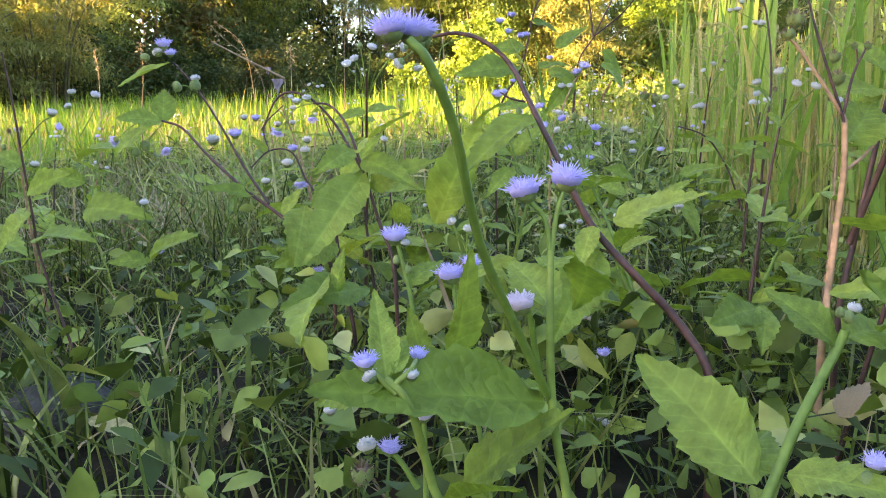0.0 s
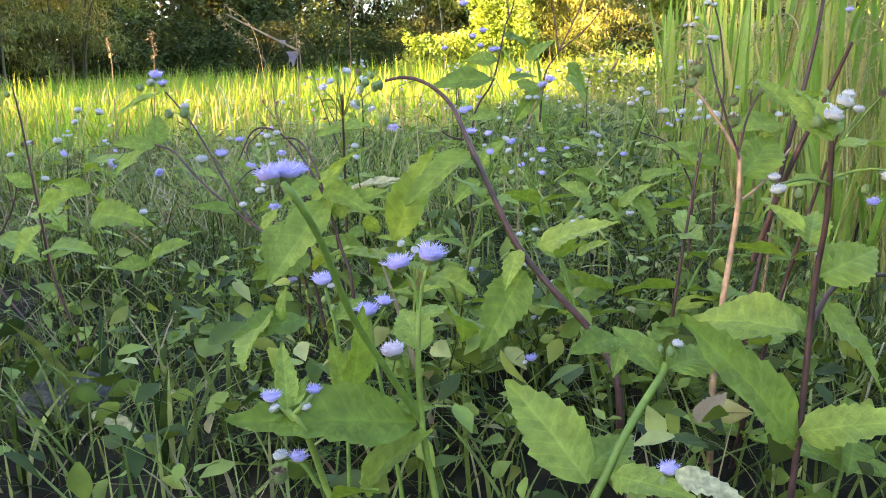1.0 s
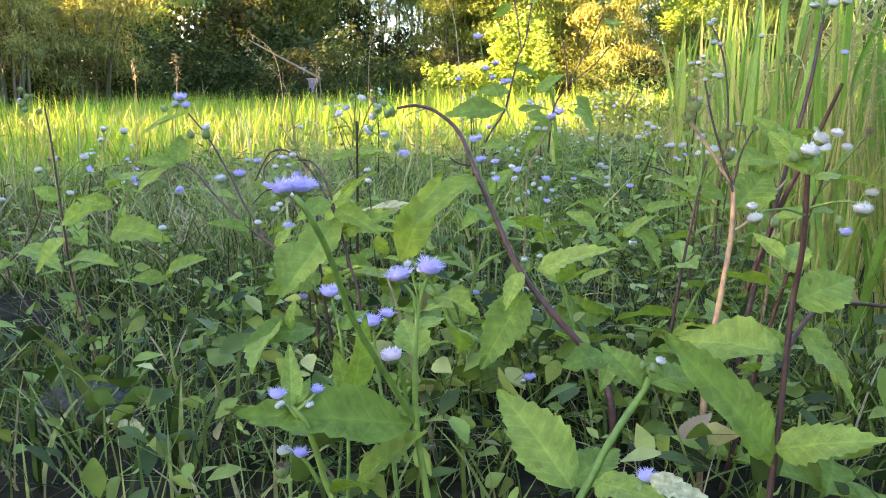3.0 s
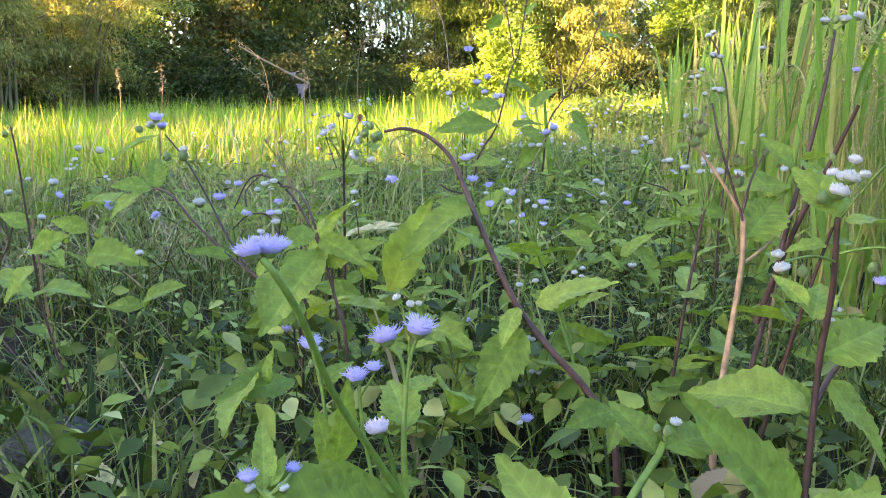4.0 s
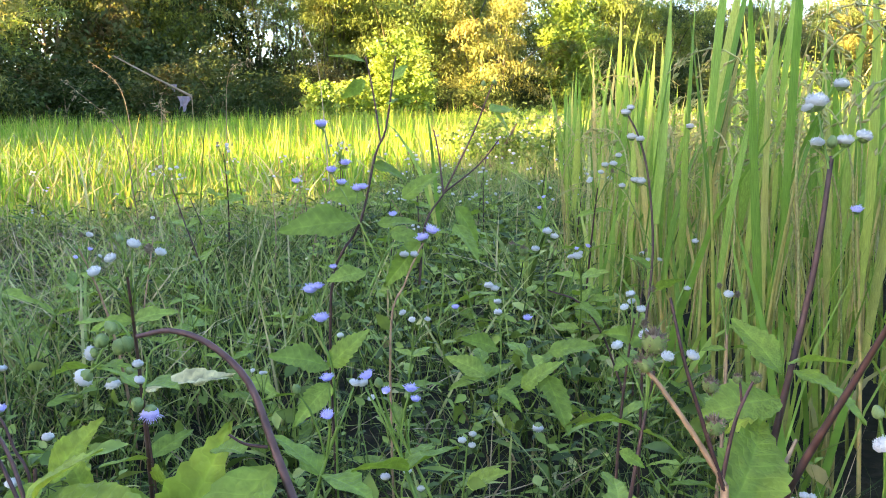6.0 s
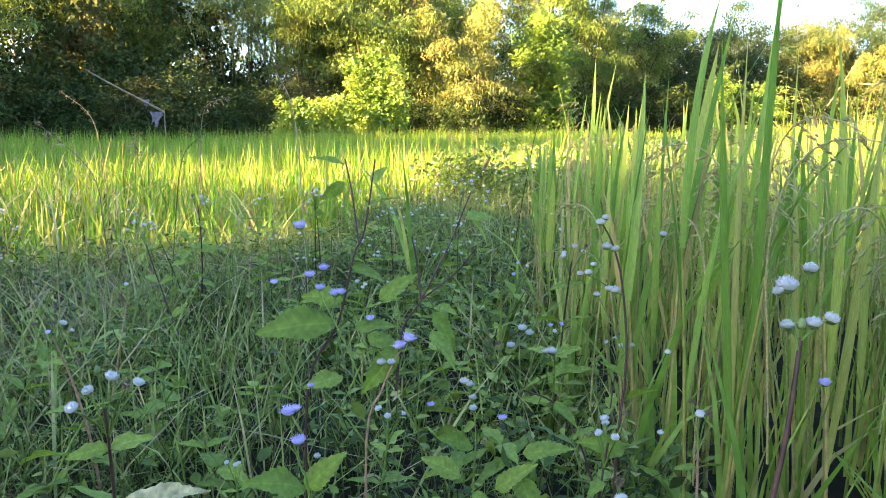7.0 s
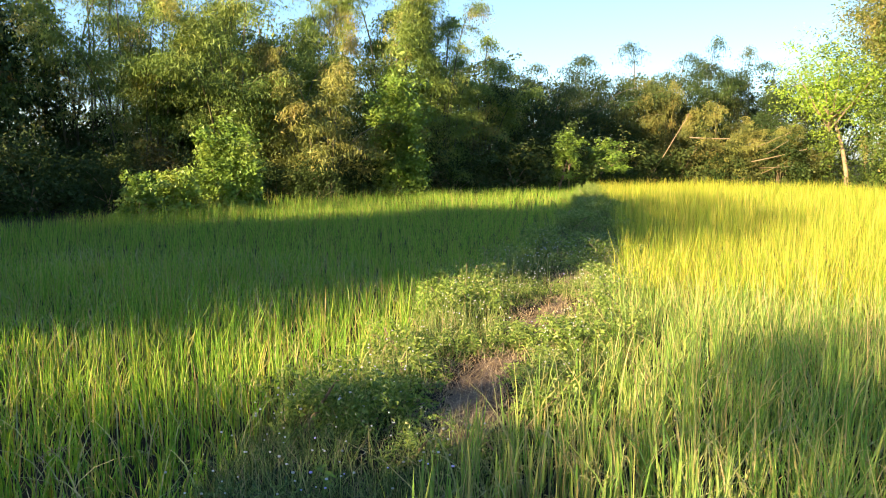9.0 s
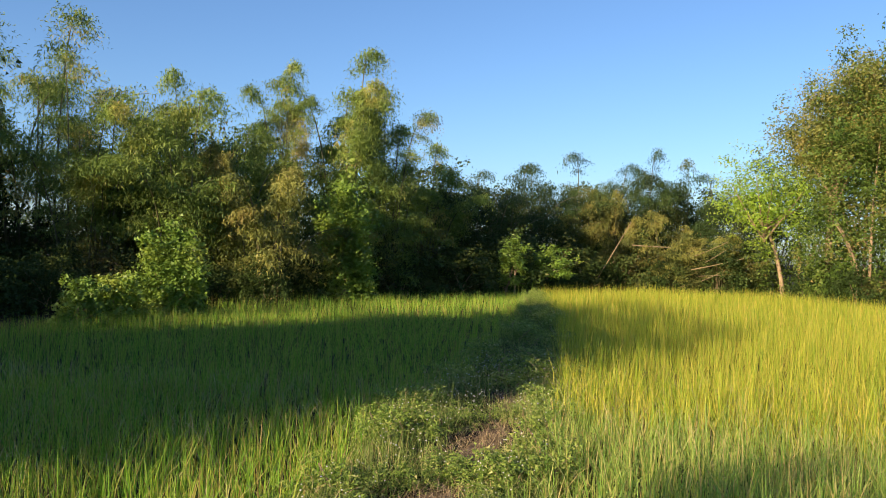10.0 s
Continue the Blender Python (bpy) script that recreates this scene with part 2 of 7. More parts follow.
M_PALE = plant("pale_grass", [(0, (0.14, 0.22, 0.06)), (0.5, (0.26, 0.35, 0.10)), (0.85, (0.40, 0.40, 0.17)), (1, (0.48, 0.37, 0.22))], 0.35, 0.5, 60, 0.3, 0, spec=0.15)
M_STRAW = plant("dry_straw", [(0, (0.20, 0.14, 0.08)), (0.6, (0.34, 0.25, 0.14)), (1, (0.50, 0.40, 0.26))], 0.15, 0.7, 80, 0.3, 0)
M_WEED = add_veins(plant("weed_leaf", [(0, (0.18, 0.29, 0.05)), (0.5, (0.24, 0.365, 0.06)), (1, (0.31, 0.43, 0.085))], 0.4, 0.5, 5, 0.3, 0, spec=0.28))
# low stops darkened for shade among the crowded leaves
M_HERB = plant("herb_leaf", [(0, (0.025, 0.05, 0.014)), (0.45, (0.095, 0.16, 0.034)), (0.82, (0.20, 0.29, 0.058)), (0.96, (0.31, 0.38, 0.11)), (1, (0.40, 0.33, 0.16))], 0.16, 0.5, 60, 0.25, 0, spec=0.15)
M_CLUMP = plant("bund_weed_leaf", [(0, (0.09, 0.16, 0.035)), (0.5, (0.20, 0.30, 0.06)), (0.9, (0.34, 0.42, 0.11)), (1, (0.45, 0.42, 0.2))], 0.3, 0.5, 60, 0.25, 0, spec=0.2)
M_WEED_DRY = plant("yellowed_leaf", [(0, (0.52, 0.46, 0.18)), (1, (0.68, 0.62, 0.36))], 0.35, 0.6, 9, 0.4, 0.4)
M_STEM = plant("green_stem", [(0, (0.12, 0.23, 0.04)), (1, (0.20, 0.30, 0.06))], 0.1, 0.5, 200, 0.2, 0.2)
M_STEM_P = plant("purple_stem", [(0, (0.055, 0.024, 0.022)), (1, (0.11, 0.052, 0.042))], 0.0, 0.5, 150, 0.35, 0.3)
M_STEM_T = plant("tan_stem", [(0, (0.36, 0.20, 0.11)), (1, (0.42, 0.25, 0.14))], 0.0, 0.6, 150, 0.35, 0.3)
M_PURPLE = plant("lilac_floret", [(0, (0.58, 0.52, 0.88)), (1, (0.68, 0.63, 0.93))], 0.45, 0.7, 300, 0.15, 0, (1, 1, 1.05))
M_WHITE = plant("white_floret", [(0, (0.60, 0.61, 0.57)), (1, (0.74, 0.73, 0.72))], 0.4, 0.7, 300, 0.15, 0, (1, 1, 1))
M_PINK = plant("pinkish_floret", [(0, (0.74, 0.62, 0.70)), (1, (0.8, 0.72, 0.76))], 0.4, 0.7, 300, 0.15, 0, (1, 1, 1))
M_CALYX = plant("calyx", [(0, (0.14, 0.22, 0.07)), (1, (0.22, 0.30, 0.10))], 0.1, 0.6, 400, 0.35, 0.3)
M_SEED = plant("seed_head", [(0, (0.20, 0.13, 0.09)), (1, (0.32, 0.24, 0.17))], 0.1, 0.8, 400, 0.4, 0.4)
M_BAMBOO = plant("bamboo_leaf", [(0, (0.075, 0.13, 0.036)), (0.4, (0.16, 0.235, 0.055)), (0.7, (0.24, 0.315, 0.078)), (0.9, (0.40, 0.36, 0.11)), (1, (0.46, 0.33, 0.13))], 0.32, 0.5, 0.9, 0.3, 0, mass=0.55, spec=0.2)
M_BAMBOO_Y = plant("yellowing_bamboo_leaf", [(0, (0.08, 0.11, 0.04)), (0.4, (0.20, 0.23, 0.065)), (0.75, (0.30, 0.29, 0.085)), (1, (0.34, 0.26, 0.10))], 0.32, 0.5, 0.9, 0.3, 0, mass=0.9, spec=0.2)
M_CULM = plant("bamboo_culm", [(0, (0.06, 0.07, 0.03)), (1, (0.14, 0.125, 0.06))], 0, 0.5, 4, 0.4, 0.2)
M_VINE = plant("vine_leaf", [(0, (0.09, 0.18, 0.032)), (0.6, (0.20, 0.31, 0.052)), (1, (0.31, 0.37, 0.085))], 0.26, 0.45, 0.9, 0.3, 0, mass=0.9)
# leaf colour lowered to hold the shade under the grove's crowns
M_BROAD = plant("shade_darkened_broad_leaf", [(0, (0.025, 0.045, 0.014)), (0.5, (0.05, 0.085, 0.022)), (0.85, (0.10, 0.11, 0.035)), (1, (0.17, 0.12, 0.05))], 0.18, 0.6, 0.7, 0.3, 0, mass=0.6, spec=0.15)
M_OVER = plant("vine_covered_tree_leaf", [(0, (0.05, 0.10, 0.02)), (0.55, (0.11, 0.175, 0.034)), (0.85, (0.20, 0.23, 0.06)), (1, (0.30, 0.22, 0.09))], 0.25, 0.5, 0.9, 0.3, 0, mass=0.6, spec=0.2)
# bamboo green darkened for the shadow over the far clumps
M_BAMBOO_SHADE = plant("shade_toned_bamboo_leaf", [(0, (0.025, 0.05, 0.018)), (0.5, (0.05, 0.09, 0.027)), (0.85, (0.12, 0.15, 0.045)), (1, (0.26, 0.22, 0.07))], 0.22, 0.5, 0.9, 0.3, 0, mass=0.4, spec=0.2)
M_BRIGHT = plant("fresh_leaf", [(0, (0.23, 0.40, 0.045)), (1, (0.40, 0.52, 0.085))], 0.45, 0.45, 0.8, 0.3, 0)
M_BARK = earth("bark", [(0.3, (0.16, 0.11, 0.07)), (0.5, (0.30, 0.22, 0.14)), (0.7, (0.42, 0.32, 0.22))], 6.0)
M_PATH = earth("trodden_soil", [(0.3, (0.05, 0.034, 0.022)), (0.45, (0.13, 0.09, 0.06)), (0.58, (0.24, 0.17, 0.115)), (0.7, (0.40, 0.30, 0.21))], 9.0, 1.0)
M_STONE = earth("stone", [(0.3, (0.05, 0.05, 0.045)), (0.5, (0.10, 0.10, 0.09)), (0.7, (0.17, 0.16, 0.14))], 12.0)
M_CLOTH = earth("rag", [(0.3, (0.22, 0.17, 0.20)), (0.7, (0.38, 0.31, 0.35))], 20.0)

# ---- ground: one sheet with the raised bund between the two paddies ----
YS = np.array([-60, -6, 0.0, 0.5, 1.0, 1.6, 2.2, 2.9, 3.9, 4.6, 5.8, 9.7, 12.8, 22, 38, 60])
XR = np.array([1.2, 1.1, 1.0, 0.85, 0.52, 0.24, 0.06, 0.05, 0.28, 0.46, 1.0, 1.39, 1.72, 2.31, 2.8, 3.0])
YL = np.array([-60, -6, 1.9, 2.7, 4.3, 4.9, 5.7, 7.2, 9.0, 12, 22, 38, 60])
XL = np.array([-2.6, -2.3, -1.55, -1.0, -0.92, -0.78, -0.6, -0.48, -0.38, 0.2, 1.35, 2.1, 2.4])
TY = np.array([-60, 5, 10, 15, 17, 20, 25.7, 30.6, 32.2, 37.3, 60])
TX = np.array([-13, -11.5, -10.2, -8.7, -8.2, -7.3, -6.3, -4.2, -1.5, 2.6, 2.6])
GROUND_Z, PADDY_Z = 0.05, -0.07


def right_edge(y):
    return np.interp(y, YS, XR)


def left_edge(y):
    return np.interp(y, YL, XL)


def tree_edge(y):
    return np.interp(y, TY, TX)


def ground_z(x, y):
    x, y = np.asarray(x, float), np.asarray(y, float)
    d = np.minimum(x - left_edge(y), right_edge(y) - x)
    k = np.clip((d + 0.12) / 0.3, 0, 1)
    k = k * k * (3 - 2 * k)
    rough = 0.012 * np.sin(x * 9.1 + 1.3 * np.sin(y * 4.3)) + 0.010 * np.sin(y * 11.7 + 2 * np.sin(x * 6.1))
    return PADDY_Z + (GROUND_Z - PADDY_Z) * k + rough


gx = np.concatenate([-np.geomspace(800, 12, 16), np.arange(-11.5, -3, 0.5), np.arange(-3, 3.4, 0.11), np.arange(3.5, 18, 0.6), np.geomspace(20, 800, 16)])
gy = np.concatenate([-np.geomspace(800, 6, 16), np.arange(-5.5, 0, 0.5), np.arange(0, 12, 0.11), np.arange(12, 45, 0.4), np.geomspace(47, 900, 16)])
GX, GY = np.meshgrid(gx, gy, indexing="ij")
gi, gj = np.meshgrid(np.arange(len(gx) - 1), np.arange(len(gy) - 1), indexing="ij")
ny = len(gy)
# the soil colour carries the shade of the gaps under the plants
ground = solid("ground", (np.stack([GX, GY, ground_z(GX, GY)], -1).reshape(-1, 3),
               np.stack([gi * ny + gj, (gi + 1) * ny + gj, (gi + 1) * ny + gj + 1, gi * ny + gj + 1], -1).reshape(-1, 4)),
               M_SOIL, "brown trodden soil of paddies and bund, darkened for shade between plants", "ground", kind="structure")

# ---- rice fields ----
def in_left(x, y):
    return (x < left_edge(y) + 0.05) & (x > tree_edge(y) - 0.5) & (y < 36)


def in_right(x, y):
    top = np.interp(x, [2.7, 8, 14.3, 16], [37.5, 42, 41, 34])
    return (x > right_edge(y) - 0.03) & (x < 16.5) & (y < top)


ZONES = [(0, 5, 560, 3, 0.0092), (5, 8, 500, 2, 0.0085), (8, 11, 480, 2, 0.009), (11, 22, 250, 1, 0.0145), (22, 50, 105, 1, 0.027)]


def rice_field(rng, inside, low, high, zones, clear=None):
    pieces = []
    for near, far, dens, segs, w in zones:
        west, east, south, north = min(far + 1, 14), min(far + 1, 17), min(far, 3), min(far + 1, 43)
        n = int(dens * (west + east) * (south + north))
        x, y = rng.uniform(-west, east, n), rng.uniform(-south, north, n)
        d = np.hypot(x - 0.4, y - 0.5)
        ok = (d >= near) & (d < far) & inside(x, y)
        # thinner far to either side of the path
        ok &= (rng.random(len(x)) < 0.5) | ((x < 0.62 * y + 2.5) & (x > -1.6 * y - 2.5))
        if clear is not None:
            ok &= ~(clear(x, y) & (rng.random(len(x)) < 0.4))
        x, y = x[ok], y[ok]
        m = len(x)
        # blades gather in hills
        cell = 0.17 if far <= 11 else 0.24 if far <= 22 else 0.12
        cx_, cy_ = np.round(x / cell), np.round(y / cell)
        tall = np.sin(cx_ * 12.9898 + cy_ * 78.233) * 43758.5
        tall = 0.8 + 0.4 * (tall - np.floor(tall))
        pull = 0.55 if far <= 11 else 0.35
        x, y = x + pull * ((cx_ + 0.6 * (tall - 1) + 0.4 * np.sin(cy_ * 5.1)) * cell - x), y + pull * ((cy_ + 0.4 * np.sin(cx_ * 3.7 + cy_)) * cell - y)
        patch = 0.5 + 0.25 * np.sin(x * 1.7 + np.sin(y * 0.9) * 2) + 0.25 * np.sin(y * 1.3 + x * 0.4)
        h = (low + (high - low) * (0.55 * patch + 0.45 * rng.random(m))) * rng.choice([1.15, 1.0, 0.9, 0.76, 0.6], m) * tall
        if clear is not None:
            h = np.where(clear(x, y), 0.6 * h, h)
        h = np.where((x < 0) & (y < 4.0), 0.76 * h, h)                    # the nearest rows of the short rice
        h = np.where((x - right_edge(y) < 0.45) & (x > 0) & (y > 2.4) & (y < 6.5), 0.74 * h, h)      # lower along the bund
        base = np.stack([x, y, ground_z(x, y) - 0.01], -1)
        pieces.append(blades(rng, base, h, w * rng.uniform(0.7, 1.2, m), rng.normal(0.05, 0.06, m), rng.uniform(0, 6.28, m),
                             np.abs(rng.normal(0.14, 0.22, m)), segs))
    return join(pieces)


def near_right(x, y):
    return (y > 0.4) & (y < 4.0) & (x < right_edge(y) + 0.75)


rng = np.random.default_rng(11)
solid("rice_field", rice_field(rng, in_left, 0.27, 0.47, ZONES), M_RICE_L, "short ripening green and yellow rice in the paddy", "rice", kind="stuff")
solid("rice_field", rice_field(rng, in_right, 0.46, 0.66, ZONES[:2], near_right), M_RICE_N, "taller green rice beside the path", "rice", kind="stuff")
solid("rice_field", rice_field(rng, in_right, 0.46, 0.66, ZONES[2:]), M_RICE_R, "taller yellow-green rice in the paddy", "rice", kind="stuff")
# ripening ears that nod among the blades on either side
rng = np.random.default_rng(14)
for inside, n, lo, hi, tag in ((in_left, 7000, 0.30, 0.44, "brownish nodding ears over the short rice"), (in_right, 6000, 0.44, 0.64, "pale nodding ears over the tall rice")):
    x, y = rng.uniform(-6, 6, n), rng.uniform(2.2, 11, n)
    ok = inside(x, y)
    x, y = x[ok], y[ok]
    m = len(x)
    solid("rice_ears", blades(rng, np.stack([x, y, ground_z(x, y)], -1), rng.uniform(lo, hi, m), rng.uniform(0.005, 0.010, m), rng.normal(0.05, 0.05, m), rng.uniform(0, 6.28, m), rng.uniform(0.35, 0.9, m), 5, 0.2),
          M_GRAIN, tag, "rice", kind="stuff")


# ---- rice hills at the edge of the path, each a plant ----
def rice_leaf_mesh(rng, curl):
    s = np.linspace(0, 1, 8)
    w = np.interp(s, [0, 0.25, 0.7, 1], [0.5, 1, 0.75, 0.03]) * 0.5
    y = curl * s ** 2.4
    z = s - 0.4 * curl * s ** 3
    V = np.stack([np.stack([-w, y, z], -1), np.stack([0 * w, y + 0.012 * w, z], -1), np.stack([w, y, z], -1)], 1).reshape(-1, 3)
    i = np.arange(7)[:, None] * 3 + np.arange(2)[None, :]
    return mesh_np("leaf", V, np.stack([i, i + 1, i + 4, i + 3], -1).reshape(-1, 4))


OCT_V = np.array([[1, 0, 0], [0, 1, 0], [-1, 0, 0], [0, -1, 0], [0, 0, 1], [0, 0, -1]], float)
OCT_Q = np.array([[0, 1, 4, 4], [1, 2, 4, 4], [2, 3, 4, 4], [3, 0, 4, 4], [1, 0, 5, 5], [2, 1, 5, 5], [3, 2, 5, 5], [0, 3, 5, 5]])


def ball(rng, rings=5, n=8):
    """A round low mesh of quads, radius 1, with open poles pinched shut."""
    t = np.linspace(0.02, np.pi - 0.02, rings + 1)
    a = np.linspace(0, 2 * np.pi, n, endpoint=False)
    V = np.stack([np.sin(t)[:, None] * np.cos(a), np.sin(t)[:, None] * np.sin(a), np.cos(t)[:, None] * np.ones(n)], -1).reshape(-1, 3)
    i, j = np.meshgrid(np.arange(rings), np.arange(n), indexing="ij")
    k = (j + 1) % n
    return V, np.stack([i * n + j, (i + 1) * n + j, (i + 1) * n + k, i * n + k], -1).reshape(-1, 4)


GRAIN = ball(None, 2, 3)


def panicle_mesh(rng, length=0.16):
    """A drooping ear: a stalk with short side stalks strung with grains."""
    pts = bezier((0, 0, 0), (0.02, 0, length * 0.75), (0.55 * length, 0, length * 0.45), 10)
    pieces = [tube(pts, np.linspace(0.0013, 0.0006, 10), 4), tube(bezier((0, 0, 0), (-0.004, 0.003, -0.09), (-0.012, 0.0, -0.18), 4), 0.0013, 4)]
    G, O = [], []
    for b in range(7):
        p = pts[2 + b]
        az = rng.uniform(0, 6.28)
        L = rng.uniform(0.03, 0.06) * (1 - b * 0.06)
        e = p + np.array([0.6 * L + 0.22 * L * math.cos(az), 0.22 * L * math.sin(az), -0.55 * L])
        side = bezier(p, (p + e) / 2 + np.array([0, 0, 0.010]), e, 6)
        pieces.append(tube(side, 0.0004, 3))
        for k in range(7):
            q = side[min(5, 1 + (2 * k) // 3)] + rng.normal(0, 0.0017, 3)
            O.append(q)
            d = (e - p) / np.linalg.norm(e - p) + rng.normal(0, 0.25, 3)
            d /= np.linalg.norm(d)
            a = np.cross(d, [0, 0, 1.0])
            a /= np.linalg.norm(a)
            G.append(np.stack([a * 0.0016, np.cross(d, a) * 0.0016, d * 0.0044], -1))
    pieces.append(scattered(GRAIN[0], GRAIN[1], np.array(G), np.array(O)))
    return mesh_np("panicle", *join(pieces))


rng = np.random.default_rng(5)
RICE_LEAVES = [rice_leaf_mesh(rng, c) for c in (0.02, 0.08, 0.16, 0.32, 0.55)]
PANICLES = [panicle_mesh(rng, L) for L in (0.16, 0.19, 0.21, 0.23, 0.26)]


def rice_hill(rng, at, tall, leaves=9, ears=2):
    hill = thing("rice_plant", at, "upright light green rice plant with drooping grain ears", "rice plant", "rice plants along the path")
    tops = []
    for k in range(5):
        az, r = rng.uniform(0, 6.28), rng.uniform(0.005, 0.035)
        b = np.array([r * math.cos(az), r * math.sin(az), -0.02])
        t = b * np.array([2.6, 2.6, 0]) + np.array([0, 0, tall * rng.uniform(0.42, 0.72)]) + rng.normal(0, 0.006, 3)
        pts = bezier(b, (b * 0.4 + t * 0.6) * np.array([0.8, 0.8, 1]), t, 5)
        part("stalk", tube(pts, np.linspace(0.0028, 0.0013, 5), 5), M_STALK, hill)
        tops.append(pts)
    
    for k in range(leaves):
        pts = tops[k % 5]
        p = pts[rng.integers(2, 5)]
        L = min(tall * rng.uniform(0.45, 0.7), tall * rng.uniform(0.92, 1.08) - p[2])
        wd = rng.uniform(0.008, 0.0145)
        m = Matrix.Translation(p) @ pose(0, 0, 0, rng.normal(-3, 3), rng.normal(0, 2.5), rng.uniform(0, 360)) @ Matrix.Diagonal((wd, L, L, 1))
        part("leaf", RICE_LEAVES[rng.choice(5, p=[0.4, 0.34, 0.17, 0.06, 0.03])], M_RICE_N, hill, "", m)
    for k in range(ears):
        b0 = tops[(3 * k + 1) % 5][3]
        p = b0 * np.array([1.4, 1.4, 0]) + np.array([0, 0, tall * rng.uniform(0.48, 0.74)])
        part("panicle", PANICLES[rng.integers(5)], M_GRAIN, hill, "drooping ear of pale grains",
             Matrix.Translation(p) @ pose(0, 0, 0, rng.normal(0, 6), rng.normal(0, 6), rng.uniform(0, 360)))
    return hill


rng = np.random.default_rng(8)
hills = []
for gy_ in np.arange(0.45, 4.0, 0.15):
    for gx_ in np.arange(0, 0.75, 0.15):
        hx, hy = right_edge(gy_) + 0.03 + gx_ + rng.normal(0, 0.025), gy_ + rng.normal(0, 0.025)
        hills.append((float(hx), float(hy)))
templates = []
for n, (hx, hy) in enumerate(hills):
    hz = float(ground_z(hx, hy))
    if n < 10:
        templates.append(rice_hill(rng, (hx, hy, hz), float(rng.uniform(0.58, 0.76)), 8, 3))
    else:
        s = float(rng.uniform(0.86, 1.06)) * (0.74 if hy > 2.4 else 1.0)
        copy_thing(templates[int(rng.integers(10))], pose(hx, hy, hz, float(rng.normal(0, 2)), float(rng.normal(0, 2)), float(rng.uniform(0, 360))) @ Matrix.Diagonal((s, s, s, 1)))

# ---- trees ----
LEAF_T = np.array([[0, 0, 0], [0.5, 0.42, 0.05], [0, 1, 0], [-0.5, 0.42, 0.05]], float)
LEAF_Q = np.array([[0, 1, 2, 3]])
SMALL_T = np.array([[-0.5, 0.1, 0], [0.5, 0.22, 0.03], [0.05, 1, 0]], float)
SMALL_Q = np.array([[0, 1, 2]])


def foliage(rng, centres, sigma, per, length, aspect, droop, tilt=0.9):
    """Leaves strewn round many twig ends."""
    c = np.repeat(np.asarray(centres), per, 0)
    n = len(c)
    O = c + rng.normal(0, 1, (n, 3)) * np.asarray(sigma)
    M = turns(rng, n, rng.uniform(0.7, 1.25, n) * length, tilt, droop)
    return scattered(SMALL_T * np.array([aspect, 1, 1]), SMALL_Q, M, O)


def bamboo(rng, at, height, spread, culms=12, leaf=M_BAMBOO, leaves=18000, label="tall feathery bamboo clump with drooping olive leaves", plume=0.74, low=0.1):
    """Arching culms, each hung with separate feathery plumes that droop at their outer ends."""
    clump = thing("bamboo_clump", at, label, "bamboo", "bamboo grove round the field")
    centres, sizes = [], []
    for k in range(culms):
        az = k * 2.4 + rng.uniform(-0.5, 0.5)
        r = spread * 0.25 * math.sqrt(rng.random())
        out = spread * (0.1 if k == 0 else rng.uniform(0.15, 0.8))
        h = height * (1.0 if k == 0 else rng.uniform(0.5, 0.93))
        a = np.array([r * math.cos(az), r * math.sin(az), -0.1])
        tip = a + np.array([out * math.cos(az), out * math.sin(az), h])
        pts = bezier(a, a + np.array([0.12 * out * math.cos(az), 0.12 * out * math.sin(az), h * 1.0]), tip + np.array([0.25 * math.cos(az), 0.25 * math.sin(az), -0.04 * h]), 10)
        part("culm", tube(pts, np.linspace(0.045, 0.008, 10), 5), M_CULM, clump)
        s = low + rng.uniform(0.0, 0.12)
        while s < 0.95:
            p = np.array([np.interp(s * 9, np.arange(10), pts[:, i]) for i in range(3)])
            ba = az + rng.normal(0, 1.2)
            L = rng.uniform(0.4, 1.7) * (1.15 - 0.85 * s) + 0.05
            w = plume * rng.uniform(0.55, 1.5) * (1.25 - 0.4 * s)
            for t in (0.4, 0.75, 1.1):
                centres.append(p + np.array([t * L * math.cos(ba), t * L * math.sin(ba), 0.35 * t * L - 0.42 * t * t * L]))
                sizes.append(w * (1.05 - 0.4 * t))
            s += rng.uniform(0.09, 0.17)
        # a full tuft at the tip of the taller culms
        if h > 0.6 * height:
            for t, f in ((0.82, 1.25), (0.91, 1.1), (1.0, 0.75)):
                centres.append(np.array([np.interp(t * 9, np.arange(10), pts[:, i]) for i in range(3)]) + rng.normal(0, 0.12, 3))
                sizes.append(plume * f)
    w = np.array(sizes)
    per = np.maximum(6, (leaves * w ** 2 / (w ** 2).sum()).astype(int))
    c, w = np.repeat(np.array(centres), per, 0), np.repeat(w, per)
    m = len(c)
    q = np.clip(rng.normal(0, 0.36, (m, 3)), -0.8, 0.8) * np.array([1.1, 1.1, 0.42])
    q[:, 2] -= 0.6 * (q[:, 0] ** 2 + q[:, 1] ** 2) + 0.05 * rng.exponential(1.0, m)
    M = turns(rng, m, rng.uniform(0.11, 0.2, m), 1.1, 0.7)
    part("foliage", scattered(SMALL_T * np.array([0.24, 1, 1]), SMALL_Q, M, c + q * w[:, None]), leaf, clump)
    return clump


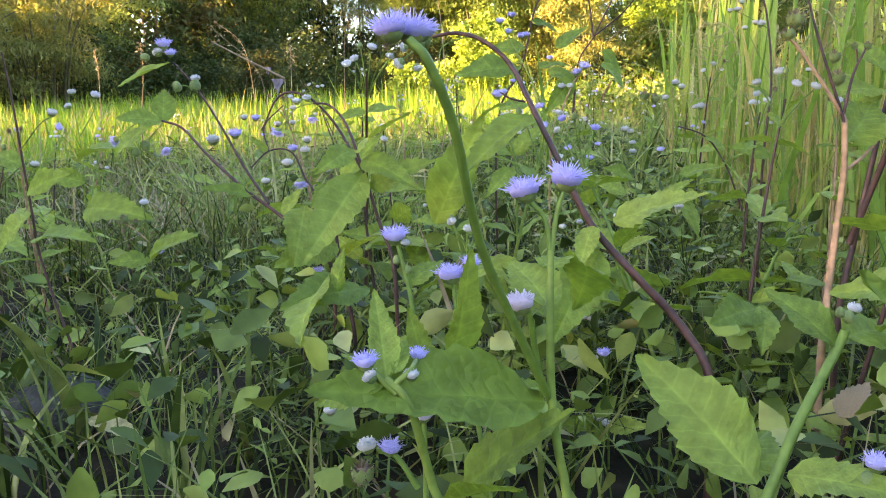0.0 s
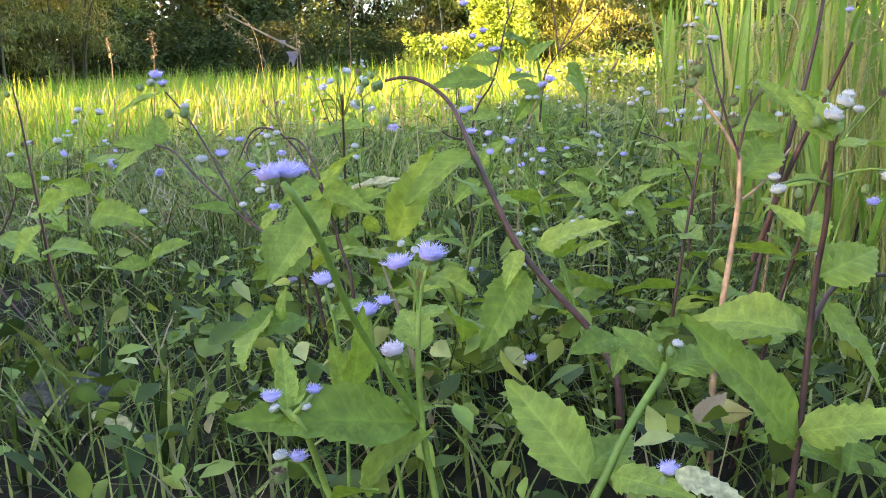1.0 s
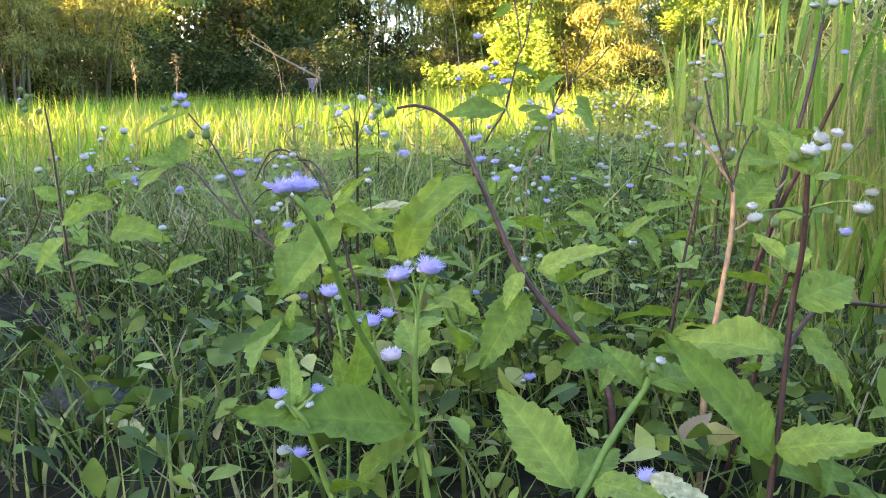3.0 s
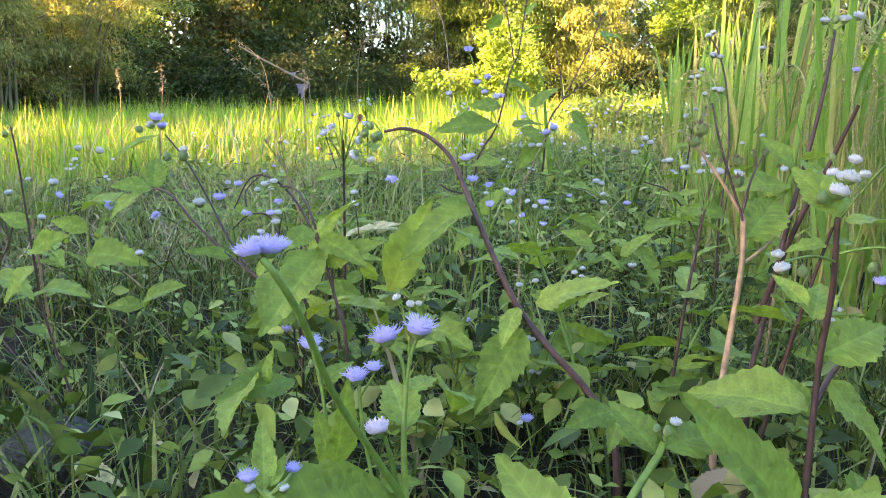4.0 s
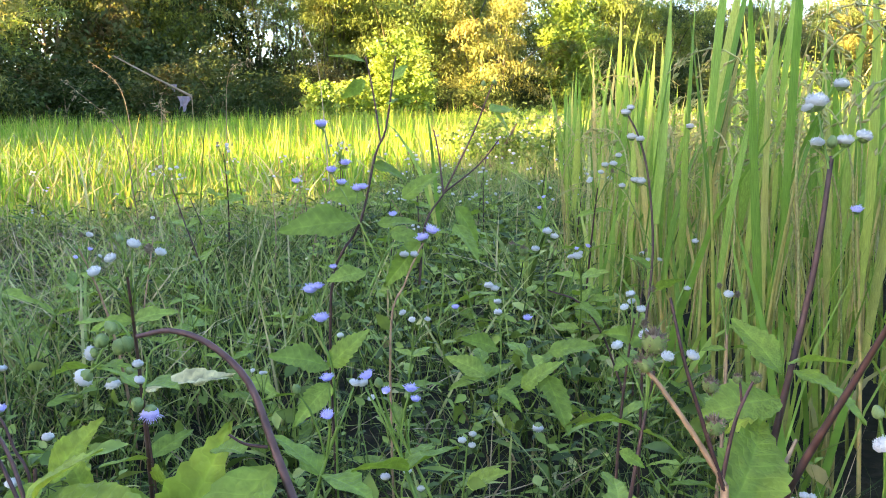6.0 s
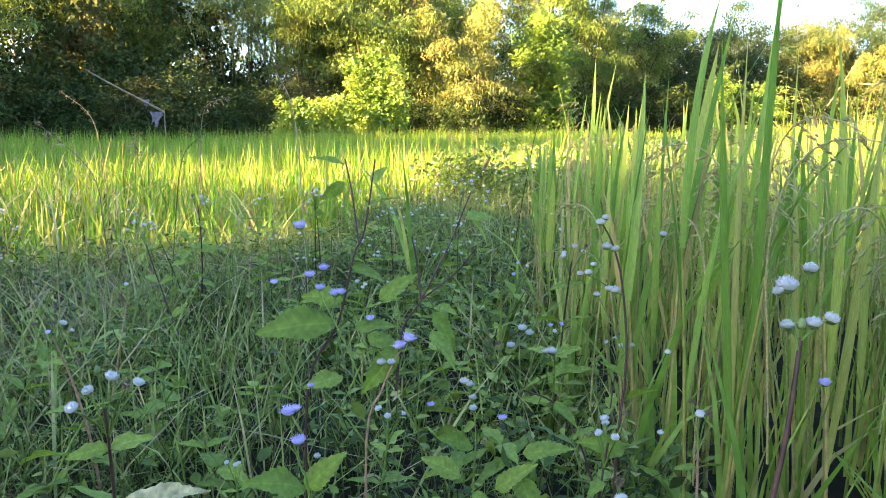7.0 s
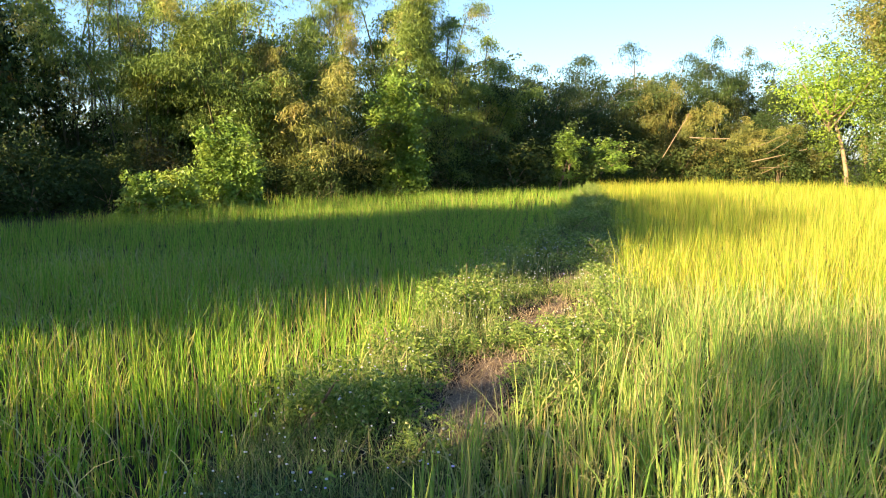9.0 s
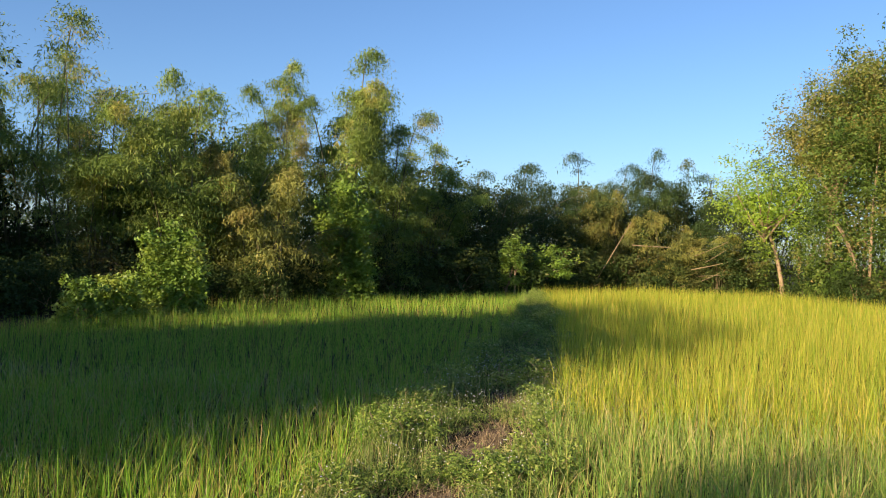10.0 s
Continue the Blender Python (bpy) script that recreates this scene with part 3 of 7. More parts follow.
def lump(rng, at, radii, n, leaf_size, aspect=0.6, mat=M_VINE, name="shrub", label="", category="shrub", group="", droop=0.3, stems=5):
    """A rounded uneven bush: stems within, leaves in clumps over a lumpy outline."""
    bush = thing(name, at, label, category, group)
    rx, ry, rz = radii
    k = max(10, n // 30)
    d = rng.normal(0, 1, (k, 3))
    d /= np.linalg.norm(d, axis=1)[:, None]
    d[:, 2] = np.abs(d[:, 2]) * 1.0 - 0.25 * (rng.random(k) < 0.3)
    d /= (np.abs(d) ** 3).sum(1)[:, None] ** (1 / 3)
    bulge = 1 + 0.28 * np.sin(d[:, 0] * 5 + d[:, 2] * 4 + rx) * np.cos(d[:, 1] * 4 + rz) + rng.normal(0, 0.08, k)
    c = d * np.array([rx, ry, rz]) * (bulge * rng.uniform(0.55, 1.05, k) ** 0.5)[:, None]
    c[:, 2] = np.maximum(c[:, 2], 0.05)
    s = 0.08 * (rx + ry + min(rz, 3)) / 3 + 0.015
    for i in range(stems):
        e = c[int(rng.integers(k))] * 0.85
        part("stem", tube(bezier((rng.normal(0, 0.1), rng.normal(0, 0.1), -0.05), (e[0] * 0.2, e[1] * 0.2, e[2] * 0.6), e, 7), np.linspace(0.03, 0.008, 7) * (0.6 + rz * 0.25), 5), M_BARK, bush)
    part("foliage", foliage(rng, c, (s, s, s * 0.8), 30, leaf_size, aspect, droop), mat, bush)
    return bush


def broad_tree(rng, at, height, crown, trunk_h, mat=M_BROAD, n=9000, leaf_size=0.2, label="", lean=(0, 0), thick=0.12, aspect=0.55, flat=0.5):
    tree = thing("tree", at, label, "tree", "trees round the field")
    top = np.array([lean[0], lean[1], trunk_h])
    part("trunk", tube(bezier((0, 0, -0.1), (lean[0] * 0.2, lean[1] * 0.2, trunk_h * 0.55), top, 9), np.linspace(thick, thick * 0.55, 9), 8), M_BARK, tree)
    centres = []
    for i in range(9):
        az = i * 2.4 + rng.uniform(-0.3, 0.3)
        L = crown * rng.uniform(0.55, 1.0)
        e = top + np.array([L * math.cos(az), L * math.sin(az), (height - trunk_h) * rng.uniform(0.25, 0.85)])
        pts = bezier(top * np.array([1, 1, rng.uniform(0.75, 1.0)]), top + (e - top) * np.array([0.55, 0.55, 0.3]), e, 7)
        part("limb", tube(pts, np.linspace(thick * 0.45, thick * 0.1, 7), 6), M_BARK, tree)
        for j in range(n // 22 // 9):
            s = rng.uniform(0.35, 1.05)
            p = np.array([np.interp(s * 6, np.arange(7), pts[:, q]) for q in range(3)])
            centres.append(p + rng.normal(0, 1, 3) * crown * np.array([0.22, 0.22, 0.22 * flat + 0.06]))
    part("crown", foliage(rng, centres, (0.24, 0.24, 0.16), 22, leaf_size, aspect, 0.35), mat, tree)
    return tree


def place(ob, x, y, z=0.0, rz=0.0, s=1.0, sz=None):
    return copy_thing(ob, pose(x, y, z, 0, 0, rz) @ Matrix.Diagonal((s, s, sz or s, 1)))


rng = np.random.default_rng(21)
# bamboo grove behind the paddies: the first of each sort is built, the others copied
b_tall = bamboo(rng, (-5.5, 33.0, 0), 10.3, 2.6, 12, leaves=42000, plume=0.85)
b_mid = bamboo(rng, (-9.2, 25.6, 0), 7.0, 2.6, 13, leaves=30000, plume=0.75)
b_yel = bamboo(rng, (-6.6, 26.2, 0), 4.6, 3.0, 11, M_BAMBOO_Y, 15000, "low bamboo clump with yellowing drooping leaves", 0.55, 0.2)
b_low = bamboo(rng, (1.3, 45.2, 0), 7.0, 4.2, 13, M_BAMBOO_SHADE, 21000, "dense green bamboo clump darkened for shade", 0.85)
b_airy = bamboo(rng, (-14.3, 26.6, 0), 9.8, 4.6, 8, M_BAMBOO, 19000, "airy arching bamboo with sparse feathery leaves", 0.95, 0.25)
place(b_airy, -17.0, 28.0, 0, 140, 1.0, 1.05)
place(b_airy, -12.2, 25.2, 0, 250, 0.75, 0.8)
for x, y, rz, s, sz in [(-7.8, 32.0, 40, 0.6, 0.93), (-3.6, 34.0, 130, 0.75, 0.87)]:
    place(b_tall, x, y, 0, rz, s, sz)
for x, y, rz, s, sz in [(-16.6, 22.6, 60, 0.9, 0.94), (-9.9, 27.6, 250, 0.7, 1.14), (-11.6, 25.6, 100, 0.85, 0.93), (-11.6, 27.6, 310, 0.9, 0.9), (-8.6, 28.8, 10, 0.9, 0.92), (-2.4, 38.2, 80, 1.0, 1.03),
                        (-11.6, 30.4, 180, 1.0, 0.95), (-10.2, 33.0, 200, 1.2, 1.1), (-18.8, 24.8, 30, 1.0, 1.0)]:
    place(b_mid, x, y, 0, rz, s, sz)
for x, y, rz, s, sz in [(-8.9, 26.6, 70, 0.65, 1.2), (-4.6, 29.2, 160, 0.5, 0.8), (-5.0, 30.4, 120, 0.4, 0.5), (-12.3, 9.4, 60, 0.7, 0.8), (-12.6, 11.4, 200, 0.7, 0.75), (9.6, 45.0, 210, 1.0, 1.0), (12.6, 44.8, 300, 0.9, 0.75), (5.6, 46.2, 20, 1.0, 1.2), (7.2, 45.4, 250, 0.6, 1.25)]:
    place(b_yel, x, y, 0, rz, s, sz)
for x, y, rz, s, sz in [(-0.8, 44.1, 40, 1.0, 0.93), (3.2, 46.3, 120, 1.0, 1.02), (5.7, 47.5, 220, 1.0, 1.12), (7.3, 48.6, 10, 1.0, 1.08), (8.9, 47.7, 310, 0.7, 1.18), (10.2, 48.6, 140, 1.0, 1.04), (11.6, 47.8, 80, 0.7, 1.13), (13.4, 47.2, 170, 1.0, 0.98),
                        (0.4, 41.6, 170, 0.9, 0.8), (-5.5, 40, 170, 1.2, 1.0), (-2.5, 42, 70, 1.2, 0.95), (16, 48, 10, 1.0, 0.9)]:
    place(b_low, x, y, 0, rz, s, sz)
# understorey along the edge of the grove, with its shade in the leaf colour
sh = lump(rng, (-5.2, 34.0, 0), (1.7, 1.4, 1.9), 6600, 0.135, 0.55, M_BROAD, label="tangled undergrowth shrub with shade-darkened leaves", group="undergrowth along the grove")
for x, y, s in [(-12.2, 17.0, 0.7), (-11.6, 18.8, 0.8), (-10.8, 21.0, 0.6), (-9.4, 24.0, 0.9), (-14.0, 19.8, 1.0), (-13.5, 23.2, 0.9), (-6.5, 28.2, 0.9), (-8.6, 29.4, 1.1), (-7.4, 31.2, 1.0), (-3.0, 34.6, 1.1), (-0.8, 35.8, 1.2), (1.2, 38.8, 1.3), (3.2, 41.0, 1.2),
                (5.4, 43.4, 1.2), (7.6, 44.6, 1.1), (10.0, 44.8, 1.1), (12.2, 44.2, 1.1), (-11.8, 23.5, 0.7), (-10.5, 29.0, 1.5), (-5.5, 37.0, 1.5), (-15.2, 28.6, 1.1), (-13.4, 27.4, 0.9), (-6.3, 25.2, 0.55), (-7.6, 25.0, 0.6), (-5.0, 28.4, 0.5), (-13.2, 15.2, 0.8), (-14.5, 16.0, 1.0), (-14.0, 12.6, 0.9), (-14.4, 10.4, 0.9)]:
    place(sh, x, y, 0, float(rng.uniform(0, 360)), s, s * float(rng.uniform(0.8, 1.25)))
# sunlit bushes overgrown with vines
lump(rng, (-7.3, 20.3, 0), (0.74, 0.7, 1.9), 12000, 0.09, 0.85, M_VINE, label="rounded bright green bush overgrown with vines", group="vine bushes")
lump(rng, (-7.8, 18.4, 0), (0.5, 0.5, 1.0), 6000, 0.085, 0.85, M_VINE, label="low green bush overgrown with vines", group="vine bushes")
lump(rng, (-8.1, 17.2, 0), (0.42, 0.4, 0.85), 3000, 0.08, 0.85, M_VINE, label="small bright green bush", group="vine bushes")
lump(rng, (-4.4, 28.4, 0), (0.85, 0.8, 3.8), 15000, 0.12, 0.8, M_VINE, label="tall column of bright green vines", group="vine bushes")
sapling = lump(rng, (1.5, 36.4, 0.5), (0.6, 0.6, 1.9), 2600, 0.16, 0.4, M_VINE, label="thin light green sapling at the field edge", group="vine bushes")
for dx in (-0.35, 0.12):
    part("trunk", tube(bezier((dx, 0, -0.6), (0.5 * dx, 0, 0.2), (0.1, 0, 1.1), 6), np.linspace(0.06, 0.035, 6), 6), M_BARK, sapling, "pale slanting trunk")
lump(rng, (3.3, 37.6, 0.9), (0.9, 0.6, 1.2), 2400, 0.16, 0.4, M_VINE, label="drooping light green sapling at the field edge", group="vine bushes")
# right side: a light tree before a dense overgrown wood
broad_tree(rng, (15.1, 42.6, 0), 6.8, 2.5, 3.7, M_BRIGHT, 8500, 0.15, "slim tree with pale trunk and bright green crown", (-1.0, 0), 0.12, 0.6, 0.9)
t_big = broad_tree(rng, (16.6, 41.2, 0), 14.4, 2.4, 6.0, M_BAMBOO_Y, 34000, 0.14, "tall tree with brownish open crown", (0.3, 0), 0.22)
g = lump(rng, (17.2, 38.2, 0), (2.3, 2.4, 8.6), 20000, 0.15, 0.6, M_OVER, label="tall tree wholly overgrown with leafy vines", name="overgrown_tree", category="tree", group="trees round the field")
for x, y, s, sz in [(19.8, 34.5, 1.1, 1.0), (16.6, 44.6, 1.1, 0.95), (18.0, 40.6, 1.05, 1.25), (21.5, 30, 1.1, 1.0), (20.5, 44, 1.2, 0.9)]:
    place(g, x, y, 0, float(rng.uniform(0, 360)), s, sz)
for x, y, s, sz in [(19.6, 38.0, 1.1, 0.95)]:
    place(t_big, x, y, 0, float(rng.uniform(0, 360)), s, sz)
for x, y, s in [(16.0, 41.0, 0.7), (16.2, 37.0, 0.8), (17.8, 34.2, 0.9), (19.0, 31.5, 1.0), (14.0, 44.2, 0.7)]:
    place(sh, x, y, 0, float(rng.uniform(0, 360)), s)
# unseen row of trees added on the west side to shade field and bund
wall = lump(rng, (-16, SHADE_ROW_Y[0][0], 0), (1.35, 1.6, 9.4), 9000, 0.37, 0.6, M_BROAD, label="unseen tall vine-grown tree added to cast shade", name="overgrown_tree", category="tree", group="trees round the field")
for y, s, sz in SHADE_ROW_Y[1:]:
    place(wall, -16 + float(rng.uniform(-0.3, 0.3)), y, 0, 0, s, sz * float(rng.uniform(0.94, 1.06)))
# trees deep in the grove, whose gloom is put into the leaf colour
back = lump(rng, (-18, 18.5, 0), (2.2, 2.2, 5.2), 9000, 0.19, 0.6, M_BROAD, label="dense tree deep in the grove with shade-darkened leaves", name="overgrown_tree", category="tree", group="trees round the field")
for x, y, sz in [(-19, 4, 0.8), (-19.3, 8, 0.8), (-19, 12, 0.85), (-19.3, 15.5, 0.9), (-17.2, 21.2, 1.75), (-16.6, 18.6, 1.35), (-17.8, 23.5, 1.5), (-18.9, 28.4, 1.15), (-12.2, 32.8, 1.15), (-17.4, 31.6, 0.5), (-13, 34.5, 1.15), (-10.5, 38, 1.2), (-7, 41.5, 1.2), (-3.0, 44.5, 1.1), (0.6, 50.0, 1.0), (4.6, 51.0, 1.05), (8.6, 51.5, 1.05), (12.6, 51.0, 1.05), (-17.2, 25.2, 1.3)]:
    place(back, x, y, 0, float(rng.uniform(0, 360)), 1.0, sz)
# bamboo added in the gaps to thin the sunlight
for x, y, s, sz in AIRY:
    place(b_mid, x, y, 0, float(rng.uniform(0, 360)), s, sz)
# more unseen trees added only to block light
for x, y, s, sz in SHADE_TALL + SHADE_WIDE:
    place(wall, x, y, 0, float(rng.uniform(0, 360)), 1.6 * s, sz)


# ---- fallen poles at the edge of the grove ----
def pole(a, b, r=0.025, label="fallen pale bamboo pole leaning in the undergrowth", mat=M_BARK):
    a, b = np.array(a), np.array(b)
    low = a if a[2] < b[2] else b
    return solid("bamboo_pole", (lambda V, Q: (V - low, Q))(*tube(bezier(a, (a + b) / 2 + np.array([0, 0, -0.04]), b, 8), np.linspace(r, r * 0.6, 8), 7)), mat, label, "pole", "fallen poles", at=tuple(low))


pole((5.6, 42.4, 0.2), (7.5, 42.6, 3.6), 0.028)
pole((7.6, 42.8, 2.45), (9.5, 42.7, 2.4), 0.033)
pole((10.6, 42.8, 1.3), (13.2, 42.9, 1.95), 0.026)
pole((10.7, 42.6, 2.0), (12.3, 42.6, 2.75), 0.016)
pole((11.0, 42.4, 0.75), (12.2, 42.5, 1.35), 0.016)
pole((10.9, 42.5, 1.0), (12.5, 42.4, 1.15), 0.014)
pole((11.2, 42.5, 1.7), (12.2, 42.5, 2.35), 0.014)
pole((-3.4, 33.0, 0.1), (-3.9, 33.1, 1.1), 0.022)

# ---- a stick with rags at the edge of the left paddy ----
stick = thing("rag_stick", (-7.61, 11.85, -0.05), "leaning thin stick hung with pale pink rags", "scarecrow")
SO = np.array((-7.61, 11.85, -0.05))
part("stick", tube(bezier(np.array((-8.92, 11.66, 1.27)) - SO, (np.array((-8.92, 11.66, 1.27)) + np.array((-7.63, 11.85, 0.62))) / 2 - SO + np.array([0, 0, -0.02]), np.array((-7.63, 11.85, 0.62)) - SO, 8), np.linspace(0.012, 0.022, 8), 6), M_BARK, stick)
part("post", tube([np.array((-7.63, 11.85, 0.62)) - SO + np.array([0, 0, 0.03]), np.array([0.0, 0.0, -0.2])], 0.008, 6), M_BARK, stick)


def rag(at, w, h):
    u, v = np.meshgrid(np.linspace(-0.5, 0.5, 9), np.linspace(0, 1, 9), indexing="ij")
    V = np.stack([u * w * (1 - 0.35 * v) + 0.1 * w * np.sin(v * 5), 0.08 * w * np.sin(u * 14 + v * 3), -v * h * (1 + 0.25 * np.sin(u * 9))], -1).reshape(-1, 3)
    i, j = np.meshgrid(np.arange(8), np.arange(8), indexing="ij")
    part("rag", (V + np.array(at) - SO, np.stack([i * 9 + j, (i + 1) * 9 + j, (i + 1) * 9 + j + 1, i * 9 + j + 1], -1).reshape(-1, 4)), M_CLOTH, stick, "torn pale pink rag")


rag((-7.77, 11.83, 0.62), 0.22, 0.20)
rag((-7.93, 11.82, 0.81), 0.10, 0.10)


# ---- grass, herbs and straw on the bund ----
def on_bund(rng, n, y0, y1, pad=0.1):
    y = rng.uniform(y0, y1, n)
    a, b = left_edge(y) - pad, right_edge(y) + pad
    w = b - a
    keep = rng.random(n) < w / w.max()
    y, a, w = y[keep], a[keep], w[keep]
    return a + w * rng.random(len(y)), y


def spots_at(y):
    """Where along the bund the trodden line lies bare."""
    return np.clip(np.interp(y, [3.9, 4.3, 5.0, 5.9, 6.4, 6.8, 7.3, 8.2, 8.8, 9.3, 9.9, 10.4, 11.0], [0.1, 0.7, 1.0, 0.8, 0.12, 0.3, 0.9, 0.75, 0.1, 0.35, 0.5, 0.2, 0]), 0, 1)


def bare(x, y):
    """How bare the trodden line is, 0 to 1."""
    cx = np.interp(y, [0, 2, 4.3, 5.4, 6.9, 7.9, 10, 14], [-1.4, -1.0, 0.12, 0.12, 0.4, 0.6, 0.85, 1.0])
    spots = spots_at(y)
    return np.clip(1.5 - np.abs(x - cx) / 0.26, 0, 1) * spots * (y > 3.6)


rng = np.random.default_rng(31)
pieces = []
for y0, y1, n, w, lo, hi, segs in [(-3.0, -0.2, 4000, 0.006, 0.06, 0.2, 2), (-0.3, 0.5, 3000, 0.003, 0.03, 0.1, 2), (0.25, 1.1, 5500, 0.0020, 0.03, 0.12, 3), (0.7, 3.2, 26000, 0.0022, 0.03, 0.16, 3), (3.2, 11, 30000, 0.0045, 0.05, 0.22, 2), (11, 38, 22000, 0.012, 0.08, 0.4, 1)]:
    x, y = on_bund(rng, n, y0, y1)
    leafy = np.clip((x + 0.75) / 0.8, 0, 1) * (y < 2.6)          # broad-leaved weeds crowd the grass out beside the rice
    ok = (rng.random(len(x)) > np.maximum(1.2 * bare(x, y), 0.4 * leafy)) & ~((np.hypot(x - 0.42, y - 0.1) < 0.16))
    x, y = x[ok], y[ok]
    m = len(x)
    base = np.stack([x, y, ground_z(x, y) - 0.005], -1)
    tuft = 0.55 + 0.45 * np.sin(x * 7 + 2 * np.sin(y * 3.1)) * np.sin(y * 5 + x)
    h = (lo + (hi - lo) * tuft * rng.uniform(0.4, 1.2, m)) * (1 - 0.75 * np.clip(bare(x - 0.1, y) + bare(x + 0.1, y), 0, 1))
    pieces.append(blades(rng, base, h, w * rng.uniform(0.5, 1.3, m), rng.normal(0.3, 0.3, m), rng.uniform(0, 6.28, m), np.abs(rng.normal(0.3, 0.35, m)), segs))
x, y = rng.uniform(-0.4, 0.66, 3000), rng.uniform(0.28, 0.95, 3000)
ok = (np.hypot(x - 0.42, y - 0.1) > 0.24) & (rng.random(len(x)) < np.interp(x, [0.0, 0.3], [0.5, 0.6]))
x, y = x[ok], y[ok]
m = len(x)
pieces.append(blades(rng, np.stack([x, y, ground_z(x, y) - 0.005], -1), rng.uniform(0.03, 0.12, m), rng.uniform(0.0012, 0.0034, m), rng.normal(0.45, 0.4, m), rng.uniform(0, 6.28, m), np.abs(rng.normal(0.4, 0.35, m)), 5))
x, y = on_bund(rng, 15000, 4.2, 11.5, 0.08)
flank = np.minimum(x - left_edge(y), right_edge(y) - x)
ok = (rng.random(len(x)) > 1.6 * bare(x, y)) & (rng.random(len(x)) < 1.1 - 1.3 * flank) & (np.sin(x * 5 + y * 2.3) + np.sin(y * 3.9 - x) > -0.6)
x, y = x[ok], y[ok]
m = len(x)
# finer pale blades that stand over the low weeds nearer by
x2, y2 = on_bund(rng, 12000, 0.95, 4.4, 0.05)
ok = np.sin(x2 * 6 + y2 * 3.1) + np.sin(y2 * 5.3 - 2 * x2) > rng.uniform(-1.8, 0.8, len(x2))
x2, y2 = x2[ok], y2[ok]
m2 = len(x2)
solid("tall_grass", blades(rng, np.stack([x2, y2, ground_z(x2, y2) - 0.005], -1), rng.uniform(0.08, 0.22, m2), rng.uniform(0.002, 0.0042, m2), rng.normal(0.3, 0.25, m2), rng.uniform(0, 6.28, m2), np.abs(rng.normal(0.35, 0.3, m2)), 3),
      M_PALE, "fine pale grass standing over the low weeds", "grass", kind="stuff")
solid("tall_grass", blades(rng, np.stack([x, y, ground_z(x, y) - 0.005], -1), rng.uniform(0.12, 0.34, m), rng.uniform(0.003, 0.006, m), rng.normal(0.15, 0.15, m), rng.uniform(0, 6.28, m), np.abs(rng.normal(0.2, 0.25, m)), 2),
      M_PALE, "pale upright grass along both flanks of the bund", "grass", kind="stuff")
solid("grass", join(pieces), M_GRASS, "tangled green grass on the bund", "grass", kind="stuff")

x, y = on_bund(rng, 60000, -0.2, 12, 0.0)
ok = (y > 0.6) & (rng.random(len(x)) < 0.04 + 0.9 * bare(x, y) + 0.5 * ((x < -0.6) & (y < 2.6)) + 0.3 * ((x < -0.35) & (x > -1.3) & (y > 0.7) & (y < 2.2)))
x, y = x[ok], y[ok]
m = len(x)
solid("straw", blades(rng, np.stack([x, y, ground_z(x, y) + rng.uniform(0.0, 0.04, m)], -1), rng.uniform(0.025, 0.09, m), np.where(y > 3, 1.5, 1.0) * rng.uniform(0.0015, 0.004, m), rng.normal(2.0, 0.9, m), rng.uniform(0, 6.28, m),
      rng.normal(0, 0.2, m), 2), M_STRAW, "dry brown straw and dead stems lying on the bund", "straw", kind="stuff")

# the trodden line of the path, in three bare stretches
yy = np.arange(4.0, 11.2, 0.07)
cx = np.interp(yy, [4.0, 4.3, 5.4, 6.9, 7.9, 10, 14], [0.1, 0.12, 0.12, 0.4, 0.6, 0.85, 1.0])
half = 0.010 + 0.16 * spots_at(yy) + 0.03 * np.sin(yy * 23) * spots_at(yy)
cols = []
for f in np.linspace(-1, 1, 7):
    x_ = cx + f * half + 0.02 * np.sin(yy * 31 + f * 5)
    cols.append(np.stack([x_, yy, ground_z(x_, yy) + 0.006 * (1 - f * f) + 0.002], -1))
V = np.stack(cols, 1).reshape(-1, 3)
i = np.arange(len(yy) - 1)[:, None] * 7 + np.arange(6)[None, :]
solid("path", (V, np.stack([i, i + 1, i + 8, i + 7], -1).reshape(-1, 4)), M_PATH, "bare trodden brown earth of the footpath", "path", kind="structure")
# low leafy clumps on both flanks of the bund
rng = np.random.default_rng(33)
c1 = lump(rng, (-0.35, 7.6, 0.03), (0.24, 0.24, 0.26), 1200, 0.042, 0.42, M_CLUMP, label="low bushy clump of small-leaved weeds", name="weed_clump", category="weed", group="weed clumps on the bund", stems=3)
c2 = lump(rng, (1.2, 8.4, 0.03), (0.2, 0.26, 0.3), 1200, 0.040, 0.38, M_CLUMP, label="low bushy clump of small-leaved weeds", name="weed_clump", category="weed", group="weed clumps on the bund", stems=3)
for n in range(128):
    y = float(rng.uniform(4.2, 11.5) if n < 72 else rng.uniform(11.0, 34))
    a, b = float(left_edge(y)), float(right_edge(y))
    x = a + (b - a) * (float(rng.beta(0.6, 0.6)))
    if float(bare(x, y)) > 0.05:
        continue
    place((c1, c2)[n % 2], x, y, float(ground_z(x, y)) - 0.02, float(rng.uniform(0, 360)), float(rng.uniform(0.6, 1.25)) * (1.25 if y > 11 else 1.0), float(rng.uniform(0.5, 1.2)) * (1.25 if y > 11 else 1.0))
for x, y in [(0.12, 6.25), (0.3, 6.5), (0.42, 6.35), (0.22, 6.75), (0.55, 8.75), (0.85, 8.9), (-0.12, 6.1), (0.35, 4.1), (-0.05, 4.0)]:
    place((c1, c2)[int(x * 100) % 2], x, y, float(ground_z(x, y)) - 0.02, float(rng.uniform(0, 360)), float(rng.uniform(0.6, 0.9)), float(rng.uniform(0.4, 0.7)))

